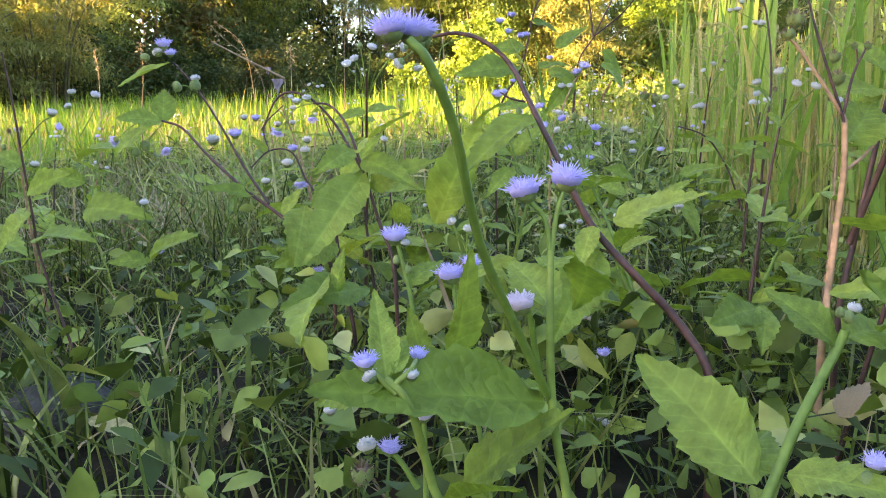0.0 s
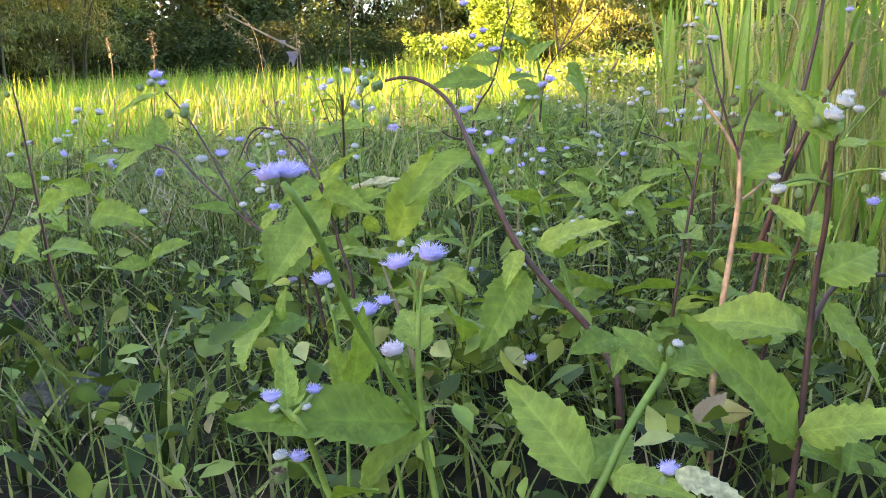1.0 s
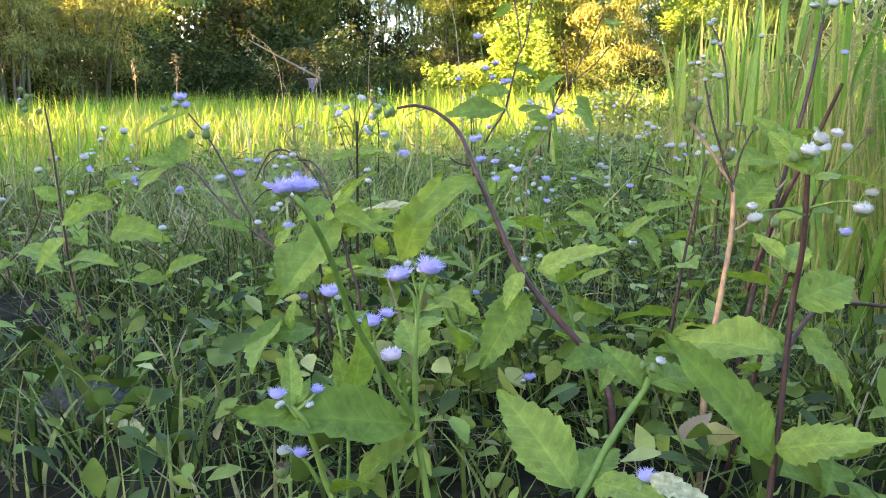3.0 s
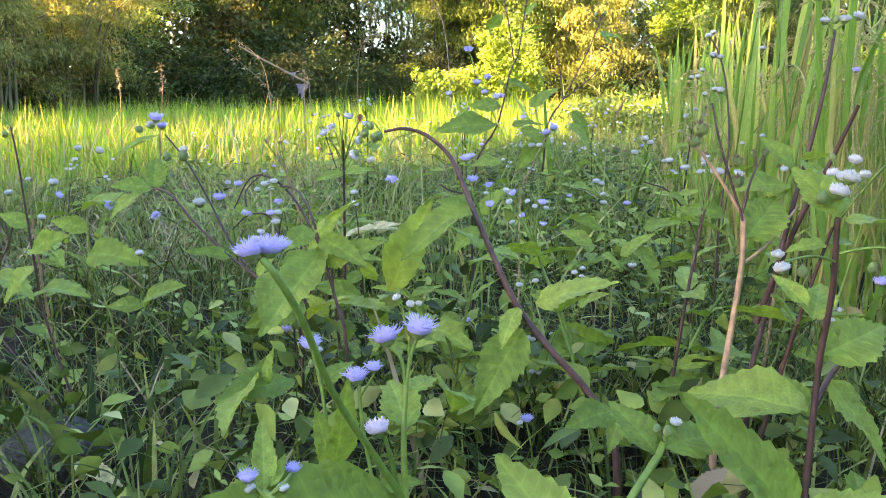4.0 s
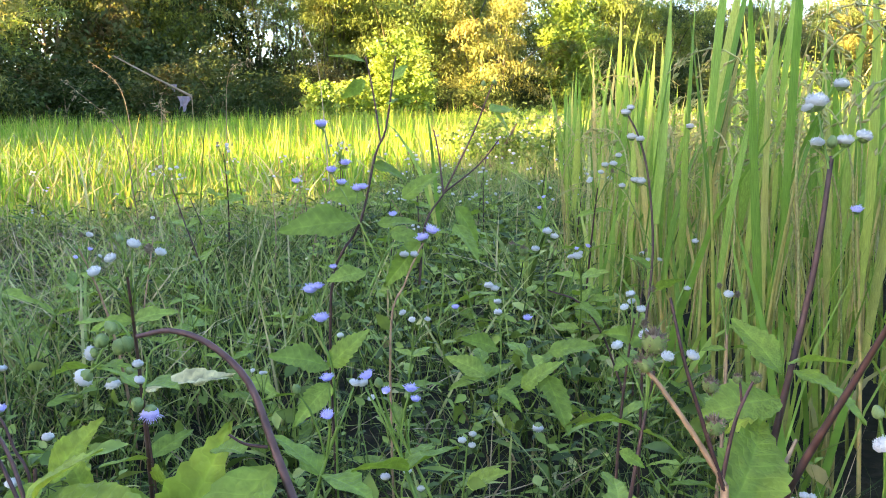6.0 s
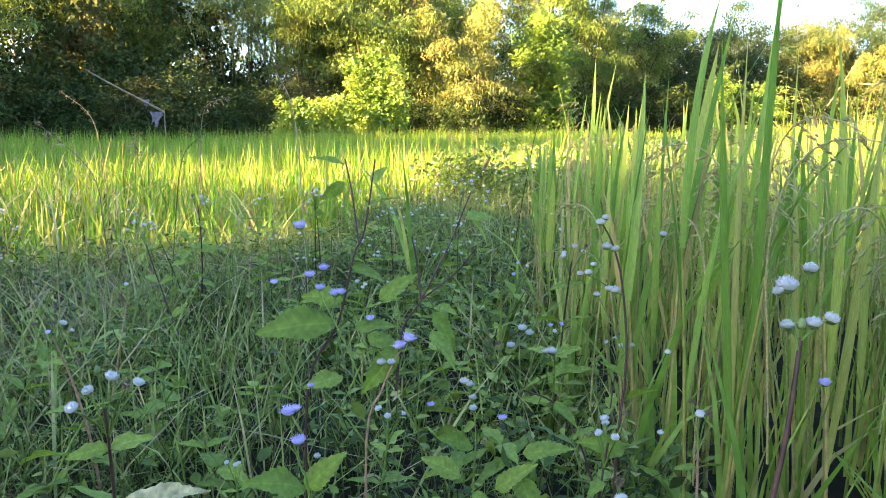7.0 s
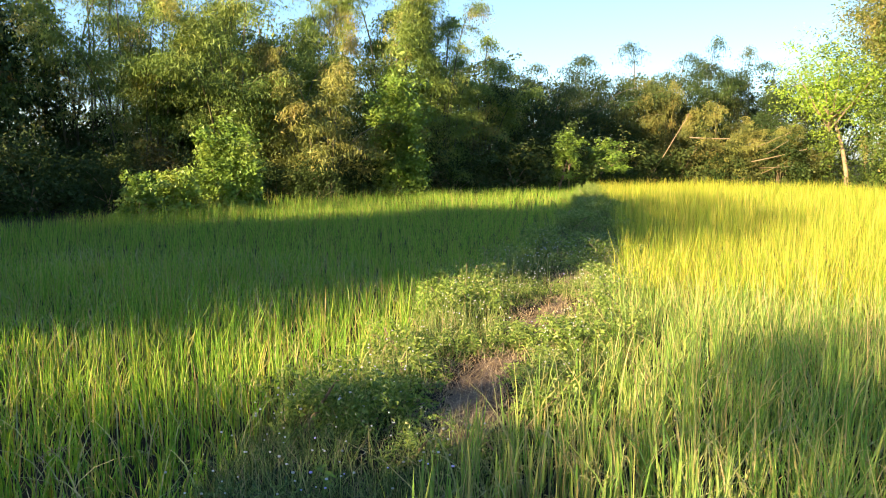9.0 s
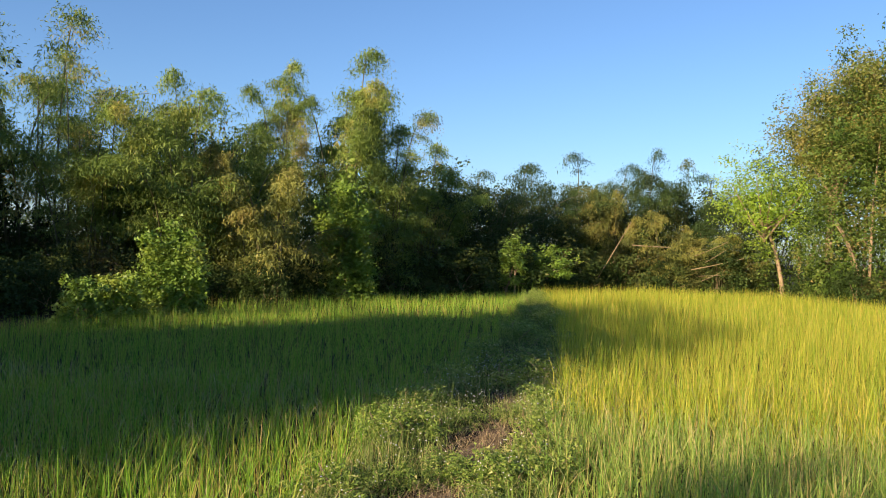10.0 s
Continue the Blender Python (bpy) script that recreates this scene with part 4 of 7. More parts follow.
# ---- flowering weeds ----
def leaf_mesh(rng, width=0.3, teeth=0.06, fold=0.25, droop=0.25, n=18):
    """A toothed oval leaf, 1 long: base at the origin, tip along +y, folded at the midrib, puckered between the veins."""
    V = []
    wave, twist = rng.uniform(0, 6.28), rng.normal(0, 0.12)
    for i in range(n + 1):
        s = i / n
        w = width * math.sin(math.pi * min(1, 0.04 + 0.96 * s ** 0.78)) ** 0.85 * (1 - 0.25 * s) + 0.012 * (1 - s)
        tooth = teeth * (1 if i % 2 else -0.6) * (0 < i < n)
        for f in (-1, -0.55, 0, 0.55, 1):
            a = abs(f)
            x = f * w * (1 + (tooth * 1.6 if a == 1 else 0))
            y = s + (tooth * 0.35 if a == 1 else 0) + 0.03 * a
            z = fold * w * (a - 0.45 * a * a) - droop * s * s + 0.16 * w * a * a * math.sin(9 * s + wave + f) + twist * f * w * s * 3 + (0.02 * (-1) ** i if a == 0.55 else 0) + rng.normal(0, 0.006)
            V.append((x, y, z))
    i = np.arange(n)[:, None] * 5 + np.arange(4)[None, :]
    return mesh_np("leaf", np.array(V), np.stack([i, i + 1, i + 6, i + 5], -1).reshape(-1, 4))


def floret_mesh(rng, n=150, flat=0.5, spread=1.0, wide=0.026, reach=1.0):
    """A fluffy head: a knobbly cushion of florets under fine curling threads; radius about 1, base at the origin, opening along +z."""
    V, Q = ball(None, 6, 12)
    k = 1 + 0.09 * np.sin(V[:, 0] * 17) * np.sin(V[:, 1] * 15 + 1)
    pieces = [(V * np.stack([0.78 * k, 0.78 * k, 0.46 * k], -1) + np.array([0, 0, 0.74]), Q)]
    az, t = rng.uniform(0, 6.28, n), np.arccos(rng.uniform(-0.05, 1, n))
    root = np.stack([0.66 * np.sin(t) * np.cos(az), 0.66 * np.sin(t) * np.sin(az), 0.74 + 0.4 * np.cos(t)], -1)
    d = np.stack([np.sin(t) * np.cos(az) * spread, np.sin(t) * np.sin(az) * spread, np.cos(t) * flat + 0.4], -1) + rng.normal(0, 0.2, (n, 3))
    tip = root + d * reach * rng.uniform(0.25, 0.5, n)[:, None]
    side = np.cross(d, rng.normal(0, 1, (n, 3)))
    side *= wide / np.linalg.norm(side, axis=1)[:, None]
    T = np.stack([root - side, root + side, tip + side * 0.7, tip - side * 0.7], 1).reshape(-1, 3)
    pieces.append((T, np.arange(n)[:, None] * 4 + np.array([[0, 1, 2, 3]])))
    return mesh_np("flower_head", *join(pieces))


def calyx_mesh(rng):
    """The green cup under a head, ribbed by its bracts and toothed at the rim."""
    n, prof = 16, [(0.06, 0.0), (0.34, 0.08), (0.54, 0.3), (0.6, 0.56), (0.56, 0.8)]
    V = []
    for k, (r, z) in enumerate(prof):
        for c in range(n):
            a, odd = 2 * math.pi * c / n, c % 2
            rr = r * (1.0 if odd else 0.9)
            V.append((rr * math.cos(a), rr * math.sin(a), z + (0.22 if k == 4 and odd else 0.0)))
    Q = [(k * n + c, k * n + (c + 1) % n, (k + 1) * n + (c + 1) % n, (k + 1) * n + c) for k in range(4) for c in range(n)]
    return mesh_np("calyx", np.array(V), np.array(Q))


def bud_mesh(rng):
    """A closed bud: a ribbed pointed drop."""
    V, Q = ball(None, 7, 16)
    a = np.arctan2(V[:, 1], V[:, 0])
    k = (1 + 0.16 * np.sin(8 * a)) * (1 - 0.22 * V[:, 2])
    return mesh_np("bud", V * np.stack([0.56 * k, 0.56 * k, 0.7 + 0 * k], -1) + np.array([0, 0, 0.6]), Q)


def dry_mesh(rng):
    return mesh_np("seed_head", *join([(lambda V, Q: (V * 0.36 + np.array([0, 0, 0.6]), Q))(*ball(None, 4, 8)),
                                       scattered(LEAF_T * np.array([0.2, 1, 1]), LEAF_Q, turns(rng, 90, 0.8, 2.2), np.tile([0, 0, 0.6], (90, 1)))]))


rng = np.random.default_rng(41)
LEAVES_LIGHT = [leaf_mesh(rng, w, t, f, d, 6) for w, t, f, d in ((0.22, 0.09, 0.4, 0.15), (0.27, 0.1, 0.3, 0.3), (0.2, 0.08, 0.5, 0.1), (0.25, 0.1, 0.4, 0.4))]
LEAVES = [leaf_mesh(rng, w, t, f, d) for w, t, f, d in ((0.20, 0.05, 0.45, 0.12), (0.25, 0.055, 0.35, 0.22), (0.17, 0.045, 0.7, 0.06), (0.24, 0.055, 0.4, 0.38))]
HEADS = {"lilac": [floret_mesh(rng, 150, 0.5) for _ in range(2)], "white": [floret_mesh(rng, 110, 0.9, 0.8, 0.05, 0.45) for _ in range(2)], "pink": [floret_mesh(rng, 150, 0.9, 0.9, 0.035, 0.55)],
         "bud": [bud_mesh(rng)], "seed": [dry_mesh(rng)]}
HEAD_MAT = {"lilac": M_PURPLE, "white": M_WHITE, "pink": M_PINK, "bud": M_CALYX, "seed": M_SEED}
HEAD_LABEL = {"lilac": "fluffy lilac flower head", "white": "small white flower head", "pink": "faded pinkish white flower head", "bud": "closed green bud", "seed": "dry brown seed head"}
CALYX = calyx_mesh(rng)


def frame_to(origin, along, up=(0, 0, 1), size=1.0):
    """The pose of a leaf whose length points along."""
    y = Vector(along).normalized()
    z = Vector(up) - y * Vector(up).dot(y)
    z = z.normalized() if z.length > 1e-4 else Vector((1, 0, 0)).cross(y).normalized()
    x = y.cross(z)
    return Matrix.Translation(Vector(origin)) @ Matrix((x, y, z)).transposed().to_4x4() @ Matrix.Diagonal((size, size, size, 1))


def head_at(plant_ob, pos, way, kind, size, cup=True):
    z = Vector(way).normalized()
    rot = z.to_track_quat("Z", "Y").to_matrix().to_4x4()
    m = Matrix.Translation(Vector(pos)) @ rot @ Matrix.Diagonal((size, size, size, 1))
    name = {"bud": "bud", "seed": "seed_head"}.get(kind, "flower_head")
    variants = HEADS[kind]
    h = part(name, variants[int(rng.integers(len(variants)))], HEAD_MAT[kind], plant_ob, HEAD_LABEL[kind], m)
    if cup and kind != "bud":
        part("calyx", CALYX, M_CALYX, h)
    return h


def bend(points, n=4):
    """A smooth line through the given points."""
    P = np.asarray(points, float)
    if len(P) == 2:
        return bezier(P[0], (P[0] + P[1]) / 2, P[1], 5)
    E = np.concatenate([[2 * P[0] - P[1]], P, [2 * P[-1] - P[-2]]])
    out = []
    for i in range(1, len(E) - 2):
        for s in np.linspace(0, 1, n, endpoint=False):
            a, b, c, d = E[i - 1:i + 3]
            out.append(0.5 * (2 * b + (c - a) * s + (2 * a - 5 * b + 4 * c - d) * s * s + (3 * b - a - 3 * c + d) * s ** 3))
    out.append(P[-1])
    return np.array(out)


def stem_part(plant_ob, pts, r0, r1, mat, label=""):
    return part("stem", tube(pts, np.linspace(0.8 * r0, 0.85 * r1, len(pts)), 7), mat, plant_ob, label)


def weed(rng, at, height, heads=("lilac", "white", "white", "bud"), stem=M_STEM, leaf_len=0.04, lean=0.25, pairs=4, size=0.0042, label="", group="flowering weeds on the bund"):
    """A whole small weed: a wiry stem, opposite toothed leaves, a loose tuft of heads."""
    w = thing("flowering_weed", at, label, "weed", group)
    az = rng.uniform(0, 6.28)
    tip = np.array([lean * height * math.cos(az), lean * height * math.sin(az), height])
    pts = bezier((0, 0, -0.01), (tip[0] * 0.2 + rng.normal(0, 0.01), tip[1] * 0.2 + rng.normal(0, 0.01), height * 0.6), tip, 10)
    stem_part(w, pts, 0.0016 + height * 0.003, 0.0009, stem)
    for k in range(pairs):
        s = 0.12 + 0.72 * k / max(1, pairs - 1) if pairs > 1 else 0.4
        p = np.array([np.interp(s * 9, np.arange(10), pts[:, i]) for i in range(3)])
        la = az + k * 1.57 + rng.uniform(-0.4, 0.4)
        L = leaf_len * (1.15 - 0.55 * s) * rng.uniform(0.75, 1.25)
        for o in (0, math.pi):
            d = (math.cos(la + o), math.sin(la + o), rng.uniform(0.05, 0.75))
            me = LEAVES_LIGHT[int(rng.integers(4))]
            part("leaf", me, M_WEED, w, "", frame_to(p, d, (rng.normal(0, 0.3), rng.normal(0, 0.3), 1), L))
    for k, kind in enumerate(heads):
        ha = k * 2.4 + rng.uniform(-0.4, 0.4)
        L = rng.uniform(0.006, 0.020) * (0.3 if k == 0 else 1)
        e = tip + np.array([L * math.cos(ha), L * math.sin(ha), rng.uniform(0.006, 0.022)])
        part("stalk", tube(bezier(pts[-2], (pts[-1] + e) / 2 + np.array([0, 0, -0.003]), e, 4), 0.0006, 4), M_STEM, w)
        head_at(w, e, (0.4 * math.cos(ha), 0.4 * math.sin(ha), 1), kind, size * rng.uniform(0.8, 1.15), cup=False)
    return w


rng = np.random.default_rng(43)
SORTS = [dict(height=0.17, heads=("lilac", "lilac", "white", "bud"), label="low weed with lilac flower heads and toothed leaves"),
         dict(height=0.14, heads=("white", "white", "white", "bud", "bud"), label="low weed with small white flower heads"),
         dict(height=0.22, heads=("white", "white", "seed", "bud", "white", "white"), stem=M_STEM_P, label="taller weed with a dark stem and white heads"),
         dict(height=0.09, heads=(), leaf_len=0.05, pairs=5, label="low leafy weed without flowers"),
         dict(height=0.12, heads=(), leaf_len=0.045, pairs=5, lean=0.6, label="leaning leafy weed without flowers"),
         dict(height=0.19, heads=("seed", "seed", "white"), stem=M_STEM_T, leaf_len=0.03, label="withering weed with dry seed heads")]
spots = []
while len(spots) < 200:
    y = float(rng.uniform(0.45, 3.0) if len(spots) < 188 else rng.uniform(3.0, 9.5))
    x = float(rng.uniform(left_edge(y), right_edge(y)))
    # open ground lies to the west, thicker weeds beside the tall rice
    if y < 3 and rng.random() > 0.25 + 0.75 * min(1, max(0, (x + 1.3) / 1.4)):
        continue
    if float(bare(x, y)) > 0.4 or (x - 0.42) ** 2 + (y - 0.1) ** 2 < 0.33 ** 2 + 0.0:
        continue
    spots.append((x, y))
first = {}
for n, (x, y) in enumerate(spots):
    k = int(rng.choice(6, p=[0.06, 0.15, 0.11, 0.34, 0.26, 0.08])) if n >= 6 else n
    z = float(ground_z(x, y))
    if k not in first:
        first[k] = weed(rng, (x, y, z), **SORTS[k])
    else:
        s = float(rng.uniform(0.75, 1.25))
        copy_thing(first[k], pose(x, y, z, float(rng.normal(0, 7)), float(rng.normal(0, 7)), float(rng.uniform(0, 360))) @ Matrix.Diagonal((s, s, s, 1)))

# small leaves of the ground cover
rng = np.random.default_rng(47)
rows = []
for s, w, back in ((0, 0.05, 0), (0.28, 0.24, 0.03), (0.5, 0.29, 0.0), (0.78, 0.16, 0.03), (1.0, 0.01, 0)):
    rows += [(-w, s - back, 0.30 * w - 0.12 * s * s), (0, s, -0.12 * s * s), (w, s - back, 0.30 * w - 0.12 * s * s)]
T = np.array(rows)
TQ = np.array([[3 * k + c, 3 * k + c + 1, 3 * k + c + 4, 3 * k + c + 3] for k in range(4) for c in range(2)])
x1, y1 = on_bund(rng, 5000, 0.25, 3.2)
x2, y2 = on_bund(rng, 4500, 3.2, 12)
x, y = np.concatenate([x1, x2, rng.uniform(-0.15, 0.7, 900)]), np.concatenate([y1, y2, rng.uniform(0.28, 0.75, 900)])
ok = (rng.random(len(x)) > np.maximum(bare(x, y), 0.72 * ((x < -0.3) & (y < 3.4)))) & (np.hypot(x - 0.42, y - 0.1) > 0.2)
x, y = x[ok], y[ok]
m = len(x)
leafy = np.clip((x + 0.75) / 0.8, 0, 1) * (y < 2.6)
O = np.stack([x, y, ground_z(x, y) + rng.uniform(0.005, 0.06, m) + 0.07 * leafy * rng.random(m)], -1)
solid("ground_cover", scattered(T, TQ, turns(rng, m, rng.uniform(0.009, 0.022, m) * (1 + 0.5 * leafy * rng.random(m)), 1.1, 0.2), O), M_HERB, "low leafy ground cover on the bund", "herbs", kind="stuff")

# low leafy weeds that crowd the bund, too many to count: a stem with pairs of leaves each
def sprig(rng, pairs, leaf, width, lean):
    """A small weed, 1 high."""
    tip = np.array([lean * rng.normal(), lean * rng.normal(), 1.0])
    pts = bezier((0, 0, -0.1), (0.1 * tip[0], 0.1 * tip[1], 0.6), tip, 4)
    pieces = [tube(pts, np.linspace(0.018, 0.008, 4), 3)]
    rows = []
    for t, w, cup in ((0, 0.03, 0), (0.38, width, 0.3), (0.72, 0.7 * width, 0.3), (1.0, 0.008, 0)):
        z = -0.22 * t * t
        rows += [(-w, t, z + cup * w), (0, t + 0.02, z), (w, t, z + cup * w)]
    L, LQ = np.array(rows), np.array([[3 * k + c, 3 * k + c + 1, 3 * k + c + 4, 3 * k + c + 3] for k in range(3) for c in range(2)])
    M, O = [], []
    for k in range(pairs):
        t = 0.25 + 0.75 * k / (pairs - 1)
        p = np.array([np.interp(t * 3, np.arange(4), pts[:, i]) for i in range(3)])
        a = k * 1.57 + rng.uniform(-0.4, 0.4)
        for o in (0, math.pi):
            y = np.array([math.cos(a + o), math.sin(a + o), rng.uniform(-0.1, 0.7)])
            y /= np.linalg.norm(y)
            n = np.array([rng.normal(0, 0.3), rng.normal(0, 0.3), 1.0])
            x = np.cross(y, n)
            x /= np.linalg.norm(x)
            M.append(np.stack([x, y, np.cross(x, y)], -1) * leaf * rng.uniform(0.7, 1.2) * (1.1 - 0.45 * t))
            O.append(p)
    pieces.append(scattered(L, LQ, np.array(M), np.array(O)))
    return join(pieces)


def sprigs(rng, n, kinds, west, thin, mat, label):
    y = 0.42 + 2.9 * rng.random(n) ** 1.25
    a, b = left_edge(y) - 0.05, np.minimum(right_edge(y) + 0.1, west)
    x = a + (b - a) * rng.random(n)
    ok = (b > a) & (np.hypot(x - 0.42, y - 0.1) > 0.3) & (np.sin(x * 9 + 1.7 * np.sin(y * 5)) + np.sin(y * 8 - 2 * x) > rng.uniform(-2.6, 0.2, n)) & (rng.random(n) < np.interp(x, [-0.5, 0.1], [thin, 1.0]))
    x, y = x[ok], y[ok]
    h = rng.uniform(0.045, 0.12, len(x)) * np.interp(y, [0.4, 0.9, 1.3, 2.0], [0.55, 0.65, 0.85, 1.0])
    pieces = []
    for k, (T_, Q_) in enumerate(kinds):
        i = np.arange(len(x)) % len(kinds) == k
        turn = rng.uniform(0, 6.28, i.sum())
        c, s_ = np.cos(turn), np.sin(turn)
        M = np.zeros((i.sum(), 3, 3))
        M[:, 0, 0], M[:, 0, 1], M[:, 1, 0], M[:, 1, 1], M[:, 2, 2] = c, -s_, s_, c, 1
        pieces.append(scattered(T_, Q_, M * h[i][:, None, None], np.stack([x[i], y[i], ground_z(x[i], y[i])], -1)))
    solid("low_weeds", join(pieces), mat, label, "weeds", kind="stuff")


rng = np.random.default_rng(48)
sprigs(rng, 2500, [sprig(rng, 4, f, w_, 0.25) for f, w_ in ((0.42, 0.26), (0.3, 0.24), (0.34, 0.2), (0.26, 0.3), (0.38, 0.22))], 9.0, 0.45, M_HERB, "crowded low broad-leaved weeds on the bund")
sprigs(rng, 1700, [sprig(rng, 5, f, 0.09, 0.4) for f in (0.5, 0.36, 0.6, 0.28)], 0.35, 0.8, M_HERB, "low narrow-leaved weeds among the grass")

# small white and lilac heads farther along the bund
rng = np.random.default_rng(49)
for mat, n, tag in ((M_WHITE, 900, "tiny white flower heads scattered along the bund"), (M_PURPLE, 90, "tiny lilac flower heads scattered along the bund")):
    x, y = on_bund(rng, n, 3.0, 13, 0.0)
    ok = bare(x, y) < 0.3
    x, y = x[ok], y[ok]
    m = len(x)
    h = rng.uniform(0.12, 0.3, m)
    V, Q = ball(None, 3, 6)
    s_ = rng.uniform(0.004, 0.008, m)
    O = np.stack([x, y, ground_z(x, y) + h], -1)
    M = np.eye(3)[None] * s_[:, None, None] * np.array([1, 1, 0.7])[None, None, :]
    solid("flower_heads", scattered(V, Q, M, O), mat, tag, "flowers", kind="stuff")
    solid("flower_stalks", blades(rng, np.stack([x, y, ground_z(x, y)], -1), h, np.full(m, 0.003), np.zeros(m), rng.uniform(0, 6.28, m), np.zeros(m), 2, 1.0), M_STEM, "thin green stalks of small flowers", "flowers", kind="stuff")

# ---- the weeds that stand close to the path, one by one ----
rng = np.random.default_rng(53)
EYE_SIDE = Vector((0.25, -0.35, 0.6))


def hero(at, label, name="flowering_weed", category="weed"):
    return thing(name, (at[0], at[1], float(ground_z(*at)) - 0.005), label, category, "flowering weeds on the bund")


def hstem(w, mat, r0, r1, points, ground=False):
    o = np.array(w.location)
    pts = [np.array(p) - o for p in points]
    if ground:
        pts = [np.array([0.0, 0.0, 0.0])] + [p for p in pts if p[2] > 0.012]
    stem_part(w, bend(pts), r0, r1, mat)


def hleaf(w, base, tip, sort):
    o = Vector(w.location)
    a, b = Vector(base) - o, Vector(tip) - o
    if b.z + o.z < float(ground_z(tip[0], tip[1])) + 0.004:
        b.z = float(ground_z(tip[0], tip[1])) + 0.006 - o.z
    up = EYE_SIDE + Vector(rng.normal(0, 0.18, 3))
    part("leaf", LEAVES[sort], M_WEED, w, "", frame_to(a, b - a, up, (b - a).length))


def hhead(w, pos, way, kind, size):
    o = Vector(w.location)
    p = Vector(pos) - o - Vector(way).normalized() * size * 0.8
    head_at(w, p, way, kind, size)


# near plant with lilac heads
w = hero((0.334, 0.271), "green weed with fluffy lilac flower heads and broad leaves")
hstem(w, M_STEM, 0.0021, 0.0012, [(0.334, 0.271, 0.140), (0.327, 0.272, 0.189), (0.326, 0.272, 0.218), (0.325, 0.276, 0.239)], True)
hstem(w, M_STEM, 0.001, 0.0008, [(0.325, 0.276, 0.238), (0.323, 0.277, 0.248), (0.318, 0.276, 0.254)])
hstem(w, M_STEM, 0.001, 0.0008, [(0.325, 0.276, 0.238), (0.326, 0.279, 0.250), (0.328, 0.281, 0.257)])
hstem(w, M_STEM, 0.0017, 0.0013, [(0.326, 0.273, 0.194), (0.321, 0.258, 0.219), (0.317, 0.240, 0.247), (0.318, 0.223, 0.276), (0.316, 0.214, 0.291), (0.312, 0.213, 0.296)])
hstem(w, M_STEM, 0.0013, 0.0009, [(0.324, 0.272, 0.196), (0.322, 0.269, 0.213), (0.322, 0.265, 0.223)])
hstem(w, M_STEM, 0.0014, 0.001, [(0.292, 0.322, 0.101), (0.283, 0.327, 0.149), (0.273, 0.331, 0.191), (0.269, 0.334, 0.213)])
hstem(w, M_STEM, 0.0009, 0.0007, [(0.270, 0.333, 0.207), (0.275, 0.337, 0.216), (0.276, 0.338, 0.220)])
hstem(w, M_STEM, 0.0014, 0.001, [(0.266, 0.309, 0.101), (0.262, 0.319, 0.157), (0.256, 0.325, 0.202), (0.249, 0.327, 0.229)])
hleaf(w, (0.324, 0.272, 0.194), (0.282, 0.216, 0.214), 2)
hleaf(w, (0.299, 0.270, 0.163), (0.328, 0.258, 0.198), 1)
hleaf(w, (0.293, 0.275, 0.200), (0.302, 0.275, 0.237), 2)
hleaf(w, (0.266, 0.314, 0.179), (0.264, 0.308, 0.208), 0)
hleaf(w, (0.324, 0.278, 0.221), (0.306, 0.300, 0.235), 1)
hleaf(w, (0.329, 0.299, 0.230), (0.324, 0.339, 0.219), 3)
hleaf(w, (0.317, 0.293, 0.230), (0.320, 0.317, 0.233), 1)
hleaf(w, (0.305, 0.290, 0.188), (0.317, 0.307, 0.190), 3)
hleaf(w, (0.253, 0.326, 0.213), (0.261, 0.343, 0.222), 1)
hleaf(w, (0.226, 0.344, 0.205), (0.212, 0.306, 0.213), 1)
hleaf(w, (0.215, 0.329, 0.208), (0.220, 0.286, 0.211), 3)
hleaf(w, (0.219, 0.330, 0.206), (0.219, 0.334, 0.224), 1)
hhead(w, (0.317, 0.276, 0.257), (-0.25, 0, 1), "lilac", 0.0057)
hhead(w, (0.328, 0.282, 0.260), (0.15, 0, 1), "lilac", 0.0061)
hhead(w, (0.308, 0.212, 0.299), (-0.15, 0, 1), "lilac", 0.0047)
hhead(w, (0.310, 0.219, 0.299), (0.1, 0, 1), "lilac", 0.0050)
hhead(w, (0.310, 0.224, 0.299), (0.2, 0.2, 1), "lilac", 0.0037)
hhead(w, (0.319, 0.265, 0.226), (-0.15, 0, 1), "pink", 0.0054)
hhead(w, (0.268, 0.334, 0.217), (-0.1, 0, 1), "lilac", 0.0060)
hhead(w, (0.275, 0.338, 0.221), (0.2, 0, 1), "lilac", 0.0041)
hhead(w, (0.248, 0.327, 0.232), (0, 0, 1), "lilac", 0.0054)
hhead(w, (0.252, 0.328, 0.229), (0, 0, 1), "white", 0.0024)
hhead(w, (0.249, 0.326, 0.223), (0, 0, 1), "bud", 0.0028)
hhead(w, (0.253, 0.327, 0.219), (0, 0, 1), "bud", 0.0028)
# second near plant beside it
w = hero((0.310, 0.239), "green weed with pale lilac heads and young leaves")
hstem(w, M_STEM, 0.0019, 0.0013, [(0.310, 0.239, 0.151), (0.302, 0.240, 0.178), (0.299, 0.233, 0.204), (0.293, 0.232, 0.211)], True)
hstem(w, M_STEM, 0.0012, 0.0008, [(0.296, 0.232, 0.207), (0.291, 0.231, 0.212), (0.289, 0.230, 0.215)])
hstem(w, M_STEM, 0.0012, 0.0008, [(0.295, 0.232, 0.209), (0.299, 0.235, 0.213), (0.296, 0.245, 0.213)])
hstem(w, M_STEM, 0.0012, 0.0008, [(0.294, 0.247, 0.173), (0.288, 0.246, 0.182), (0.283, 0.244, 0.184)])
hleaf(w, (0.293, 0.232, 0.210), (0.285, 0.243, 0.232), 2)
